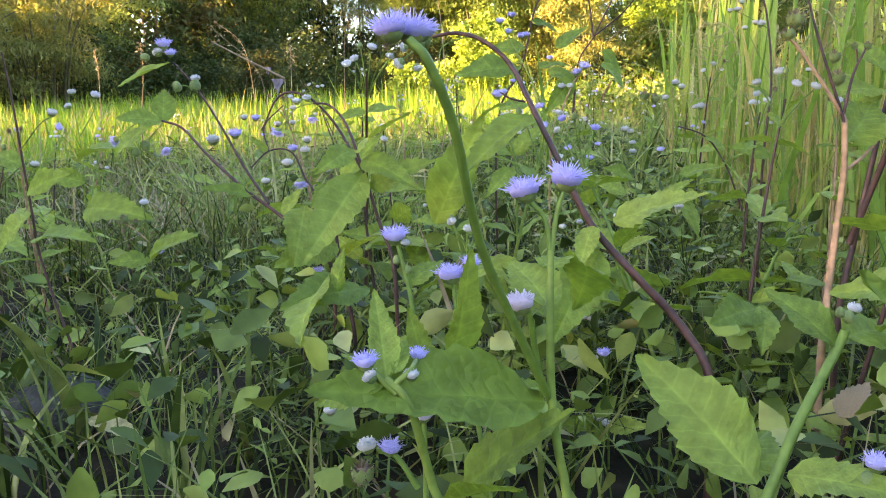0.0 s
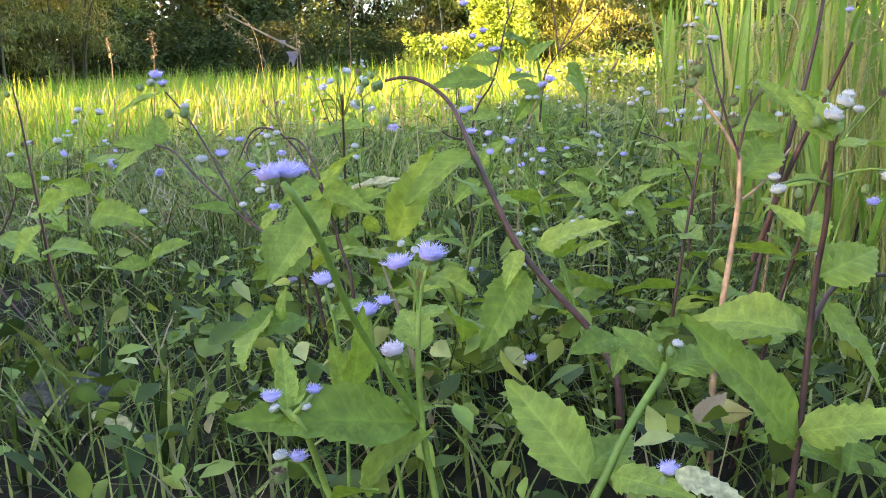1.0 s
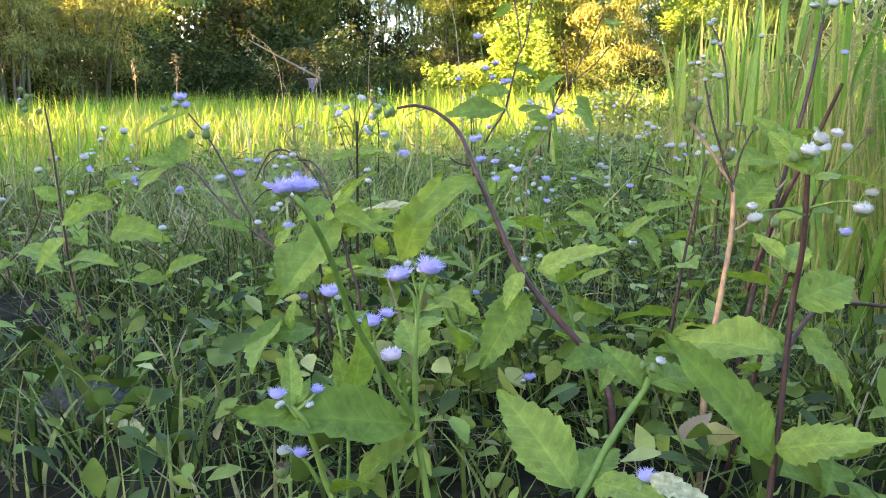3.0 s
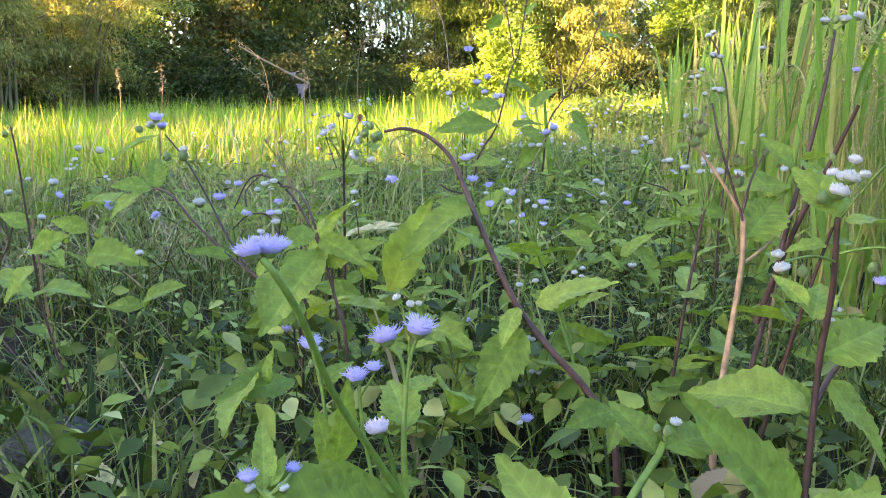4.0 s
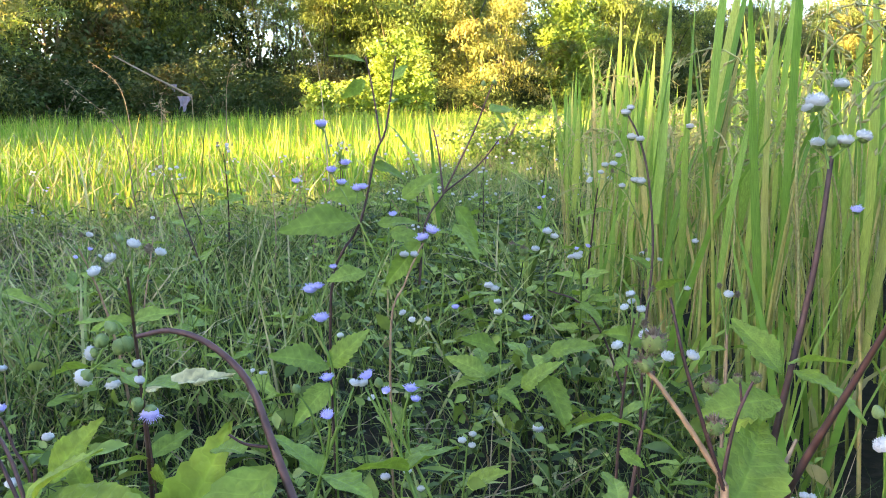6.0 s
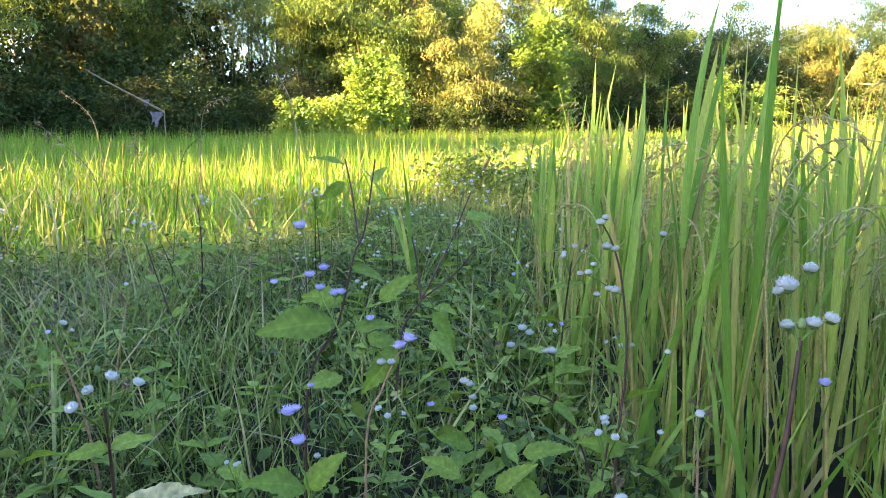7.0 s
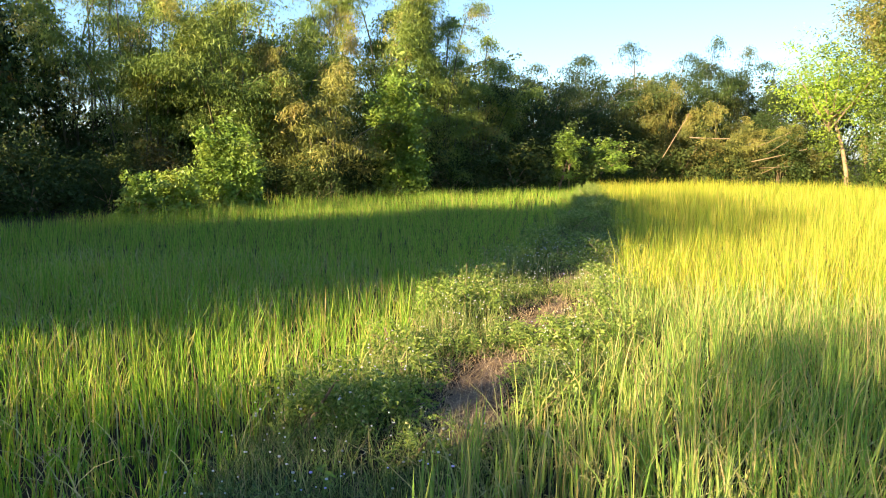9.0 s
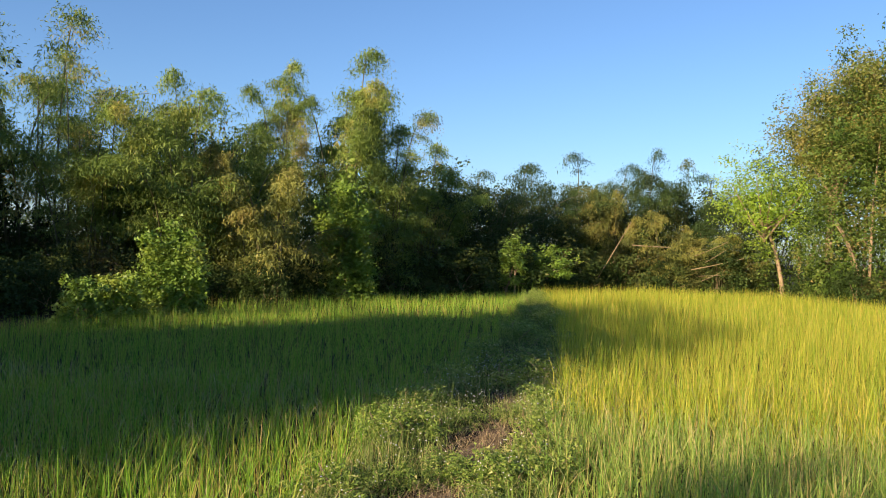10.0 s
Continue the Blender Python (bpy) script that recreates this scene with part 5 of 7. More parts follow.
hleaf(w, (0.293, 0.231, 0.209), (0.268, 0.230, 0.206), 3)
hleaf(w, (0.295, 0.233, 0.212), (0.293, 0.245, 0.219), 2)
hleaf(w, (0.292, 0.231, 0.210), (0.273, 0.245, 0.214), 0)
hleaf(w, (0.289, 0.243, 0.168), (0.293, 0.212, 0.173), 1)
hleaf(w, (0.306, 0.242, 0.173), (0.327, 0.233, 0.191), 1)
hhead(w, (0.288, 0.230, 0.216), (0, 0, 1), "lilac", 0.0037)
hhead(w, (0.289, 0.230, 0.212), (-0.5, 0, 0.6), "white", 0.0031)
hhead(w, (0.296, 0.245, 0.214), (0, 0, 1), "lilac", 0.0032)
hhead(w, (0.299, 0.235, 0.212), (0, 0, 1), "white", 0.0027)
hhead(w, (0.280, 0.243, 0.186), (-0.2, 0, 1), "white", 0.0037)
hhead(w, (0.286, 0.246, 0.185), (0.2, 0, 1), "lilac", 0.0037)
hhead(w, (0.277, 0.245, 0.177), (0, 0, 1), "seed", 0.0058)
hhead(w, (0.260, 0.256, 0.189), (0, 0, 1), "white", 0.0026)
hhead(w, (0.282, 0.277, 0.183), (0, 0, 1), "pink", 0.0041)
# low plant with large toothed leaves
w = hero((0.380, 0.303), "weed with thick light stem and large toothed leaves")
hstem(w, M_STEM, 0.0026, 0.0018, [(0.380, 0.303, 0.129), (0.389, 0.321, 0.165), (0.397, 0.334, 0.184), (0.404, 0.346, 0.197), (0.406, 0.348, 0.203)], True)
hleaf(w, (0.382, 0.311, 0.160), (0.348, 0.319, 0.200), 1)
hleaf(w, (0.404, 0.346, 0.197), (0.384, 0.357, 0.217), 1)
hleaf(w, (0.406, 0.348, 0.200), (0.428, 0.388, 0.203), 3)
hleaf(w, (0.377, 0.384, 0.199), (0.365, 0.356, 0.205), 1)
hleaf(w, (0.379, 0.385, 0.200), (0.381, 0.361, 0.190), 0)
hleaf(w, (0.369, 0.346, 0.144), (0.385, 0.390, 0.154), 1)
hleaf(w, (0.391, 0.315, 0.163), (0.422, 0.299, 0.173), 1)
hhead(w, (0.407, 0.350, 0.208), (0, 0, 1), "bud", 0.0035)
hhead(w, (0.409, 0.357, 0.209), (0.3, 0, 1), "white", 0.0032)
hhead(w, (0.404, 0.343, 0.211), (0, 0, 1), "bud", 0.0028)
hhead(w, (0.415, 0.307, 0.175), (0, 0, 1), "lilac", 0.0044)
hhead(w, (0.413, 0.310, 0.168), (0, 0, 1), "bud", 0.0050)
# dark-stemmed plant with white heads near the tall rice
w = hero((0.455, 0.379), "weed with dark red stem, broad toothed leaves and white heads")
hstem(w, M_STEM_P, 0.0022, 0.0014, [(0.455, 0.379, 0.098), (0.458, 0.385, 0.146), (0.460, 0.390, 0.195), (0.461, 0.392, 0.230), (0.464, 0.389, 0.262), (0.464, 0.384, 0.294)], True)
hstem(w, M_STEM_P, 0.0017, 0.0012, [(0.460, 0.394, 0.210), (0.469, 0.423, 0.222), (0.484, 0.453, 0.222), (0.509, 0.498, 0.212)])
hstem(w, M_STEM, 0.0008, 0.0006, [(0.464, 0.386, 0.276), (0.456, 0.372, 0.280), (0.447, 0.356, 0.280)])
hstem(w, M_STEM, 0.0008, 0.0006, [(0.465, 0.387, 0.279), (0.477, 0.383, 0.283), (0.487, 0.382, 0.283)])
hleaf(w, (0.458, 0.382, 0.161), (0.418, 0.353, 0.224), 0)
hleaf(w, (0.457, 0.381, 0.156), (0.444, 0.391, 0.181), 2)
hleaf(w, (0.458, 0.392, 0.208), (0.403, 0.422, 0.211), 1)
hleaf(w, (0.459, 0.402, 0.202), (0.441, 0.420, 0.220), 1)
hleaf(w, (0.462, 0.394, 0.234), (0.491, 0.427, 0.244), 1)
hleaf(w, (0.465, 0.419, 0.215), (0.499, 0.418, 0.180), 1)
hleaf(w, (0.459, 0.383, 0.164), (0.500, 0.374, 0.184), 1)
hleaf(w, (0.467, 0.420, 0.209), (0.457, 0.437, 0.209), 3)
hleaf(w, (0.464, 0.384, 0.294), (0.448, 0.398, 0.316), 1)
hleaf(w, (0.464, 0.385, 0.296), (0.450, 0.422, 0.318), 0)
hleaf(w, (0.466, 0.385, 0.293), (0.498, 0.384, 0.295), 1)
hleaf(w, (0.455, 0.421, 0.248), (0.438, 0.438, 0.259), 2)
hleaf(w, (0.457, 0.421, 0.242), (0.460, 0.449, 0.258), 1)
hhead(w, (0.458, 0.383, 0.303), (0, 0, 1), "bud", 0.0040)
hhead(w, (0.464, 0.387, 0.305), (0.3, 0, 1), "white", 0.0052)
hhead(w, (0.468, 0.395, 0.310), (0.5, 0, 1), "white", 0.0048)
hhead(w, (0.446, 0.355, 0.278), (-0.2, 0, 1), "white", 0.0041)
hhead(w, (0.444, 0.361, 0.282), (0, 0, 1), "white", 0.0032)
hhead(w, (0.453, 0.369, 0.275), (0, 0, 1), "bud", 0.0037)
hhead(w, (0.487, 0.382, 0.281), (0, 0, 1), "white", 0.0053)
hhead(w, (0.490, 0.390, 0.287), (0, 0, 1), "white", 0.0035)
hhead(w, (0.481, 0.382, 0.270), (0, 0, 1), "lilac", 0.0030)
hhead(w, (0.478, 0.387, 0.275), (0, 0, 1), "bud", 0.0034)
# tall arching weed with nodding heads
w = hero((0.348, 0.512), "arching purple-stemmed weed with a nodding cluster of buds")
hstem(w, M_STEM_P, 0.0036, 0.0012, [(0.348, 0.512, 0.120), (0.329, 0.521, 0.152), (0.302, 0.519, 0.181), (0.276, 0.523, 0.208), (0.255, 0.526, 0.246), (0.236, 0.535, 0.277), (0.220, 0.543, 0.302), (0.202, 0.543, 0.317), (0.185, 0.541, 0.322), (0.172, 0.535, 0.320)], True)
hstem(w, M_STEM, 0.0006, 0.0005, [(0.193, 0.543, 0.320), (0.178, 0.537, 0.314), (0.177, 0.533, 0.302), (0.176, 0.531, 0.294)])
hstem(w, M_STEM, 0.0006, 0.0005, [(0.170, 0.534, 0.319), (0.160, 0.527, 0.310), (0.155, 0.523, 0.305)])
hstem(w, M_STEM, 0.0006, 0.0005, [(0.170, 0.534, 0.320), (0.164, 0.532, 0.327), (0.158, 0.529, 0.323)])
hstem(w, M_STEM_P, 0.0009, 0.0006, [(0.233, 0.534, 0.279), (0.225, 0.530, 0.281), (0.219, 0.528, 0.285)])
hleaf(w, (0.288, 0.529, 0.208), (0.336, 0.530, 0.233), 1)
hleaf(w, (0.279, 0.519, 0.207), (0.276, 0.492, 0.195), 3)
hleaf(w, (0.282, 0.518, 0.193), (0.270, 0.470, 0.158), 1)
hleaf(w, (0.236, 0.534, 0.271), (0.217, 0.474, 0.249), 0)
hleaf(w, (0.225, 0.529, 0.277), (0.201, 0.541, 0.279), 3)
hleaf(w, (0.263, 0.528, 0.234), (0.232, 0.548, 0.240), 3)
hhead(w, (0.159, 0.528, 0.318), (-0.6, 0, -0.6), "bud", 0.0052)
hhead(w, (0.166, 0.531, 0.315), (-0.2, 0, -1), "bud", 0.0052)
hhead(w, (0.156, 0.526, 0.314), (-1, 0, -0.2), "white", 0.0040)
hhead(w, (0.154, 0.523, 0.304), (-0.8, 0, -0.6), "white", 0.0052)
hhead(w, (0.165, 0.527, 0.301), (0.2, 0, -1), "white", 0.0040)
hhead(w, (0.169, 0.533, 0.316), (0.2, 0, -1), "bud", 0.0052)
hhead(w, (0.162, 0.531, 0.325), (-0.5, 0, 0.5), "bud", 0.0047)
hhead(w, (0.179, 0.532, 0.288), (0, 0, -1), "lilac", 0.0048)
hhead(w, (0.174, 0.530, 0.291), (-0.2, 0, -1), "bud", 0.0047)
# dark arching weeds on the open side
w = hero((0.070, 0.566), "dark-stemmed weed with two bending shoots and white buds")
hstem(w, M_STEM_P, 0.002, 0.001, [(0.070, 0.566, 0.165), (0.031, 0.565, 0.197), (0.004, 0.561, 0.216), (-0.026, 0.557, 0.242), (-0.049, 0.556, 0.264), (-0.067, 0.554, 0.270)], True)
hstem(w, M_STEM_P, 0.0014, 0.0008, [(0.022, 0.562, 0.207), (-0.003, 0.567, 0.235), (-0.025, 0.573, 0.263), (-0.047, 0.574, 0.293), (-0.068, 0.574, 0.314)])
hstem(w, M_STEM, 0.0007, 0.0005, [(-0.047, 0.574, 0.291), (-0.055, 0.571, 0.296), (-0.062, 0.567, 0.296)])
hstem(w, M_STEM, 0.0006, 0.0005, [(-0.064, 0.555, 0.270), (-0.083, 0.546, 0.269), (-0.098, 0.536, 0.256)])
hstem(w, M_STEM, 0.0006, 0.0005, [(-0.065, 0.555, 0.270), (-0.073, 0.549, 0.259), (-0.077, 0.545, 0.250)])
hleaf(w, (-0.071, 0.573, 0.314), (-0.091, 0.537, 0.299), 2)
hleaf(w, (-0.067, 0.554, 0.269), (-0.081, 0.526, 0.278), 1)
hleaf(w, (-0.067, 0.554, 0.269), (-0.079, 0.576, 0.298), 1)
hleaf(w, (0.009, 0.563, 0.213), (-0.017, 0.535, 0.223), 2)
hleaf(w, (-0.073, 0.550, 0.266), (-0.094, 0.526, 0.255), 3)
hleaf(w, (0.031, 0.565, 0.197), (0.037, 0.583, 0.220), 0)
hhead(w, (-0.076, 0.573, 0.329), (0, 0, 1), "lilac", 0.0064)
hhead(w, (-0.080, 0.570, 0.323), (-0.5, 0, 1), "white", 0.0054)
hhead(w, (-0.071, 0.574, 0.322), (0, 0, 1), "lilac", 0.0049)
hhead(w, (-0.089, 0.564, 0.319), (-1, 0, 0.2), "bud", 0.0058)
hhead(w, (-0.062, 0.568, 0.297), (-0.3, 0, 1), "bud", 0.0064)
hhead(w, (-0.049, 0.574, 0.298), (0, 0, 1), "bud", 0.0077)
hhead(w, (-0.049, 0.575, 0.302), (0, 0, 1), "white", 0.0049)
hhead(w, (-0.098, 0.535, 0.256), (-0.6, 0, -0.2), "lilac", 0.0044)
hhead(w, (-0.077, 0.545, 0.250), (0, 0, -0.5), "bud", 0.0063)
hhead(w, (-0.063, 0.551, 0.247), (0.3, 0, -0.4), "lilac", 0.0048)
hhead(w, (-0.083, 0.541, 0.248), (0, 0, 1), "bud", 0.0057)
hhead(w, (-0.051, 0.593, 0.254), (0, 0, 1), "white", 0.0070)
hhead(w, (-0.035, 0.601, 0.258), (0, 0, 1), "lilac", 0.0060)
w = hero((0.159, 0.498), "thin dark weed bending over with small pale heads")
hstem(w, M_STEM_P, 0.0017, 0.0008, [(0.159, 0.498, 0.172), (0.147, 0.504, 0.204), (0.133, 0.510, 0.237), (0.120, 0.515, 0.265), (0.107, 0.517, 0.279), (0.096, 0.512, 0.281)], True)
hstem(w, M_STEM_P, 0.0012, 0.0007, [(0.133, 0.510, 0.237), (0.109, 0.516, 0.269), (0.089, 0.515, 0.286), (0.071, 0.512, 0.286), (0.062, 0.503, 0.264)])
hstem(w, M_STEM, 0.0006, 0.0005, [(0.097, 0.512, 0.281), (0.087, 0.507, 0.278), (0.079, 0.500, 0.265)])
hstem(w, M_STEM, 0.0006, 0.0005, [(0.097, 0.512, 0.281), (0.091, 0.510, 0.284), (0.087, 0.508, 0.283)])
hstem(w, M_STEM, 0.0006, 0.0005, [(0.101, 0.514, 0.280), (0.097, 0.511, 0.276), (0.097, 0.510, 0.272)])
hleaf(w, (0.128, 0.510, 0.249), (0.156, 0.518, 0.279), 1)
hleaf(w, (0.126, 0.509, 0.251), (0.127, 0.475, 0.249), 3)
hleaf(w, (0.133, 0.510, 0.237), (0.129, 0.442, 0.194), 2)
hleaf(w, (0.137, 0.510, 0.228), (0.177, 0.511, 0.248), 1)
hleaf(w, (0.132, 0.511, 0.245), (0.171, 0.495, 0.241), 3)
hhead(w, (0.087, 0.508, 0.283), (0, 0, 1), "white", 0.0037)
hhead(w, (0.093, 0.511, 0.285), (0, 0, 1), "white", 0.0037)
hhead(w, (0.077, 0.499, 0.263), (-0.3, 0, -1), "lilac", 0.0041)
hhead(w, (0.097, 0.510, 0.271), (0, 0, -1), "lilac", 0.0037)
hhead(w, (0.084, 0.498, 0.244), (0, 0, 1), "white", 0.0045)
hhead(w, (0.060, 0.507, 0.231), (0, 0, 1), "white", 0.0038)
# withered forked plant and purple shoots before the tall rice
w = hero((0.403, 0.542), "withered tan stem forking into dry brown seed heads")
hstem(w, M_STEM_T, 0.003, 0.002, [(0.403, 0.542, 0.134), (0.405, 0.556, 0.170), (0.408, 0.571, 0.207), (0.410, 0.579, 0.237), (0.409, 0.584, 0.265)], True)
hstem(w, M_STEM_T, 0.0016, 0.001, [(0.409, 0.584, 0.265), (0.396, 0.582, 0.286), (0.383, 0.579, 0.305), (0.377, 0.578, 0.312)])
hstem(w, M_STEM_P, 0.0013, 0.0007, [(0.409, 0.583, 0.263), (0.401, 0.584, 0.286), (0.392, 0.585, 0.313), (0.385, 0.592, 0.338)])
hstem(w, M_STEM_P, 0.0012, 0.0007, [(0.408, 0.584, 0.267), (0.412, 0.590, 0.290), (0.419, 0.597, 0.307)])
hstem(w, M_STEM_P, 0.0007, 0.0005, [(0.414, 0.593, 0.297), (0.413, 0.594, 0.305), (0.412, 0.594, 0.308)])
hstem(w, M_STEM_T, 0.0014, 0.001, [(0.412, 0.579, 0.237), (0.424, 0.599, 0.247), (0.439, 0.633, 0.268)])
hleaf(w, (0.411, 0.582, 0.252), (0.432, 0.632, 0.280), 1)
hleaf(w, (0.366, 0.597, 0.268), (0.379, 0.602, 0.262), 3)
hhead(w, (0.380, 0.582, 0.324), (0, 0, 1), "seed", 0.0087)
hhead(w, (0.376, 0.578, 0.315), (-0.6, 0, 0.8), "seed", 0.0063)
hhead(w, (0.404, 0.586, 0.290), (0, 0, 1), "seed", 0.0072)
hhead(w, (0.419, 0.597, 0.307), (0, 0, 1), "seed", 0.0039)
hhead(w, (0.412, 0.594, 0.307), (0, 0, 1), "seed", 0.0034)
hhead(w, (0.402, 0.599, 0.302), (0, 0, 1), "seed", 0.0059)
w = hero((0.414, 0.638), "tall purple-stemmed weed with white heads among the rice")
hstem(w, M_STEM_P, 0.003, 0.0014, [(0.414, 0.638, 0.134), (0.420, 0.648, 0.178), (0.432, 0.666, 0.252), (0.443, 0.681, 0.310), (0.449, 0.690, 0.348), (0.453, 0.700, 0.389)], True)
hstem(w, M_STEM_P, 0.0028, 0.0014, [(0.417, 0.627, 0.185), (0.437, 0.624, 0.250), (0.457, 0.619, 0.299), (0.471, 0.610, 0.336)])
hstem(w, M_STEM, 0.0008, 0.0006, [(0.452, 0.698, 0.383), (0.447, 0.700, 0.404), (0.445, 0.702, 0.414)])
hstem(w, M_STEM, 0.0008, 0.0006, [(0.453, 0.699, 0.388), (0.460, 0.703, 0.394), (0.467, 0.706, 0.399)])
hstem(w, M_STEM, 0.0008, 0.0006, [(0.453, 0.699, 0.386), (0.448, 0.699, 0.393), (0.446, 0.698, 0.395)])
hleaf(w, (0.432, 0.650, 0.280), (0.401, 0.619, 0.288), 1)
hleaf(w, (0.433, 0.652, 0.291), (0.415, 0.662, 0.317), 1)
hleaf(w, (0.435, 0.654, 0.296), (0.459, 0.643, 0.308), 1)
hleaf(w, (0.437, 0.644, 0.296), (0.464, 0.621, 0.296), 3)
hleaf(w, (0.432, 0.649, 0.277), (0.407, 0.649, 0.266), 3)
hleaf(w, (0.424, 0.643, 0.203), (0.447, 0.618, 0.194), 1)
hleaf(w, (0.426, 0.661, 0.234), (0.414, 0.680, 0.246), 3)
hhead(w, (0.445, 0.702, 0.416), (0, 0, 1), "white", 0.0071)
hhead(w, (0.441, 0.700, 0.413), (-0.5, 0, 0.8), "white", 0.0043)
hhead(w, (0.456, 0.707, 0.424), (0, 0, 1), "white", 0.0048)
hhead(w, (0.446, 0.698, 0.396), (0, 0, 1), "white", 0.0045)
hhead(w, (0.459, 0.703, 0.397), (0, 0, 1), "white", 0.0051)
hhead(w, (0.468, 0.707, 0.399), (0.4, 0, 1), "white", 0.0051)
hhead(w, (0.386, 0.778, 0.303), (0, 0, 1), "white", 0.0028)
hhead(w, (0.469, 0.721, 0.361), (0, 0, 1), "lilac", 0.0033)
hhead(w, (0.453, 0.701, 0.397), (0, 0, 1), "bud", 0.0045)
w = hero((0.346, 0.971), "slender weed with clusters of small white heads")
hstem(w, M_STEM_P, 0.0017, 0.0009, [(0.346, 0.971, 0.202), (0.350, 0.989, 0.288), (0.343, 0.999, 0.354), (0.333, 1.002, 0.389), (0.324, 1.002, 0.406)], True)
hstem(w, M_STEM, 0.0007, 0.0005, [(0.349, 0.989, 0.293), (0.331, 0.990, 0.329), (0.323, 0.990, 0.345)])
hstem(w, M_STEM, 0.0007, 0.0005, [(0.344, 0.997, 0.344), (0.325, 0.993, 0.356), (0.312, 0.990, 0.363)])
hleaf(w, (0.351, 0.986, 0.273), (0.329, 0.981, 0.288), 2)
hleaf(w, (0.352, 0.983, 0.253), (0.374, 0.973, 0.275), 1)
hleaf(w, (0.353, 0.965, 0.214), (0.326, 0.938, 0.233), 3)
hhead(w, (0.322, 1.002, 0.409), (0, 0, 1), "white", 0.0054)
hhead(w, (0.326, 1.004, 0.413), (0, 0, 1), "white", 0.0044)
hhead(w, (0.328, 1.000, 0.388), (0, 0, 1), "white", 0.0054)
hhead(w, (0.335, 1.002, 0.386), (0, 0, 1), "white", 0.0049)
hhead(w, (0.307, 0.988, 0.364), (0, 0, 1), "white", 0.0039)
hhead(w, (0.314, 0.990, 0.365), (0, 0, 1), "white", 0.0044)
hhead(w, (0.318, 0.993, 0.372), (0, 0, 1), "white", 0.0037)
hhead(w, (0.322, 0.990, 0.346), (0, 0, 1), "white", 0.0039)
hhead(w, (0.337, 0.996, 0.350), (0, 0, 1), "white", 0.0059)
hhead(w, (0.332, 0.994, 0.351), (0, 0, 1), "white", 0.0044)
hhead(w, (0.375, 1.040, 0.396), (0, 0, 1), "white", 0.0045)
hhead(w, (0.385, 0.982, 0.301), (0, 0, 1), "white", 0.0038)
# middle-distance weeds with lilac heads
w = hero((0.071, 0.926), "bushy weed with scattered lilac heads and dark upright shoots")
hstem(w, M_STEM_P, 0.0018, 0.0009, [(0.071, 0.926, 0.247), (0.093, 0.946, 0.311), (0.103, 0.961, 0.372), (0.111, 0.968, 0.396), (0.116, 0.982, 0.460)], True)
hstem(w, M_STEM_P, 0.0012, 0.0008, [(0.107, 0.964, 0.383), (0.098, 0.970, 0.428), (0.090, 0.973, 0.460)])
hstem(w, M_STEM, 0.0012, 0.0007, [(0.135, 0.917, 0.252), (0.116, 0.918, 0.293), (0.097, 0.918, 0.329), (0.080, 0.918, 0.357)])
hstem(w, M_STEM, 0.0008, 0.0006, [(0.099, 0.918, 0.324), (0.102, 0.922, 0.342)])
hstem(w, M_STEM, 0.001, 0.0006, [(0.064, 0.947, 0.370), (0.059, 0.949, 0.391), (0.054, 0.948, 0.397)])
hstem(w, M_STEM, 0.001, 0.0006, [(0.121, 0.891, 0.255), (0.140, 0.906, 0.300), (0.155, 0.910, 0.292)])
hleaf(w, (0.097, 0.951, 0.332), (0.061, 0.940, 0.340), 1)
hleaf(w, (0.093, 0.946, 0.311), (0.036, 0.905, 0.318), 1)
hleaf(w, (0.103, 0.960, 0.370), (0.113, 0.964, 0.369), 3)
hleaf(w, (0.101, 0.959, 0.364), (0.132, 0.967, 0.353), 1)
hleaf(w, (0.110, 0.972, 0.417), (0.138, 0.984, 0.431), 1)
hleaf(w, (0.091, 0.969, 0.439), (0.072, 0.959, 0.423), 1)
hleaf(w, (0.116, 0.932, 0.312), (0.151, 0.946, 0.318), 1)
hleaf(w, (0.128, 0.962, 0.332), (0.157, 0.977, 0.359), 1)
hleaf(w, (0.130, 0.926, 0.308), (0.163, 0.925, 0.299), 1)
hleaf(w, (0.112, 0.913, 0.272), (0.091, 0.884, 0.275), 1)
hleaf(w, (0.114, 0.977, 0.439), (0.126, 0.984, 0.455), 3)
hleaf(w, (0.090, 0.972, 0.455), (0.059, 0.962, 0.463), 2)
hhead(w, (0.055, 0.949, 0.400), (0, 0, 1), "lilac", 0.0062)
hhead(w, (0.079, 0.918, 0.361), (0, 0, 1), "lilac", 0.0050)
hhead(w, (0.090, 0.923, 0.367), (0, 0, 1), "lilac", 0.0050)
hhead(w, (0.088, 0.919, 0.350), (0, 0, 1), "lilac", 0.0045)
hhead(w, (0.101, 0.923, 0.345), (0, 0, 1), "lilac", 0.0055)
hhead(w, (0.106, 0.924, 0.346), (0, 0, 1), "lilac", 0.0045)
hhead(w, (0.128, 0.938, 0.321), (0, 0, 1), "lilac", 0.0040)
hhead(w, (0.036, 0.933, 0.349), (0, 0, 1), "lilac", 0.0041)
w = hero((0.142, 0.893), "weed with a pair of lilac heads and forked dark twigs")
hstem(w, M_STEM_T, 0.0014, 0.0008, [(0.142, 0.893, 0.225), (0.151, 0.904, 0.265), (0.160, 0.911, 0.290), (0.166, 0.916, 0.302)], True)
hstem(w, M_STEM_P, 0.0016, 0.0009, [(0.160, 0.917, 0.263), (0.162, 0.928, 0.314), (0.176, 0.937, 0.340)])
hstem(w, M_STEM_P, 0.0012, 0.0008, [(0.176, 0.937, 0.340), (0.170, 0.942, 0.375), (0.165, 0.944, 0.395)])
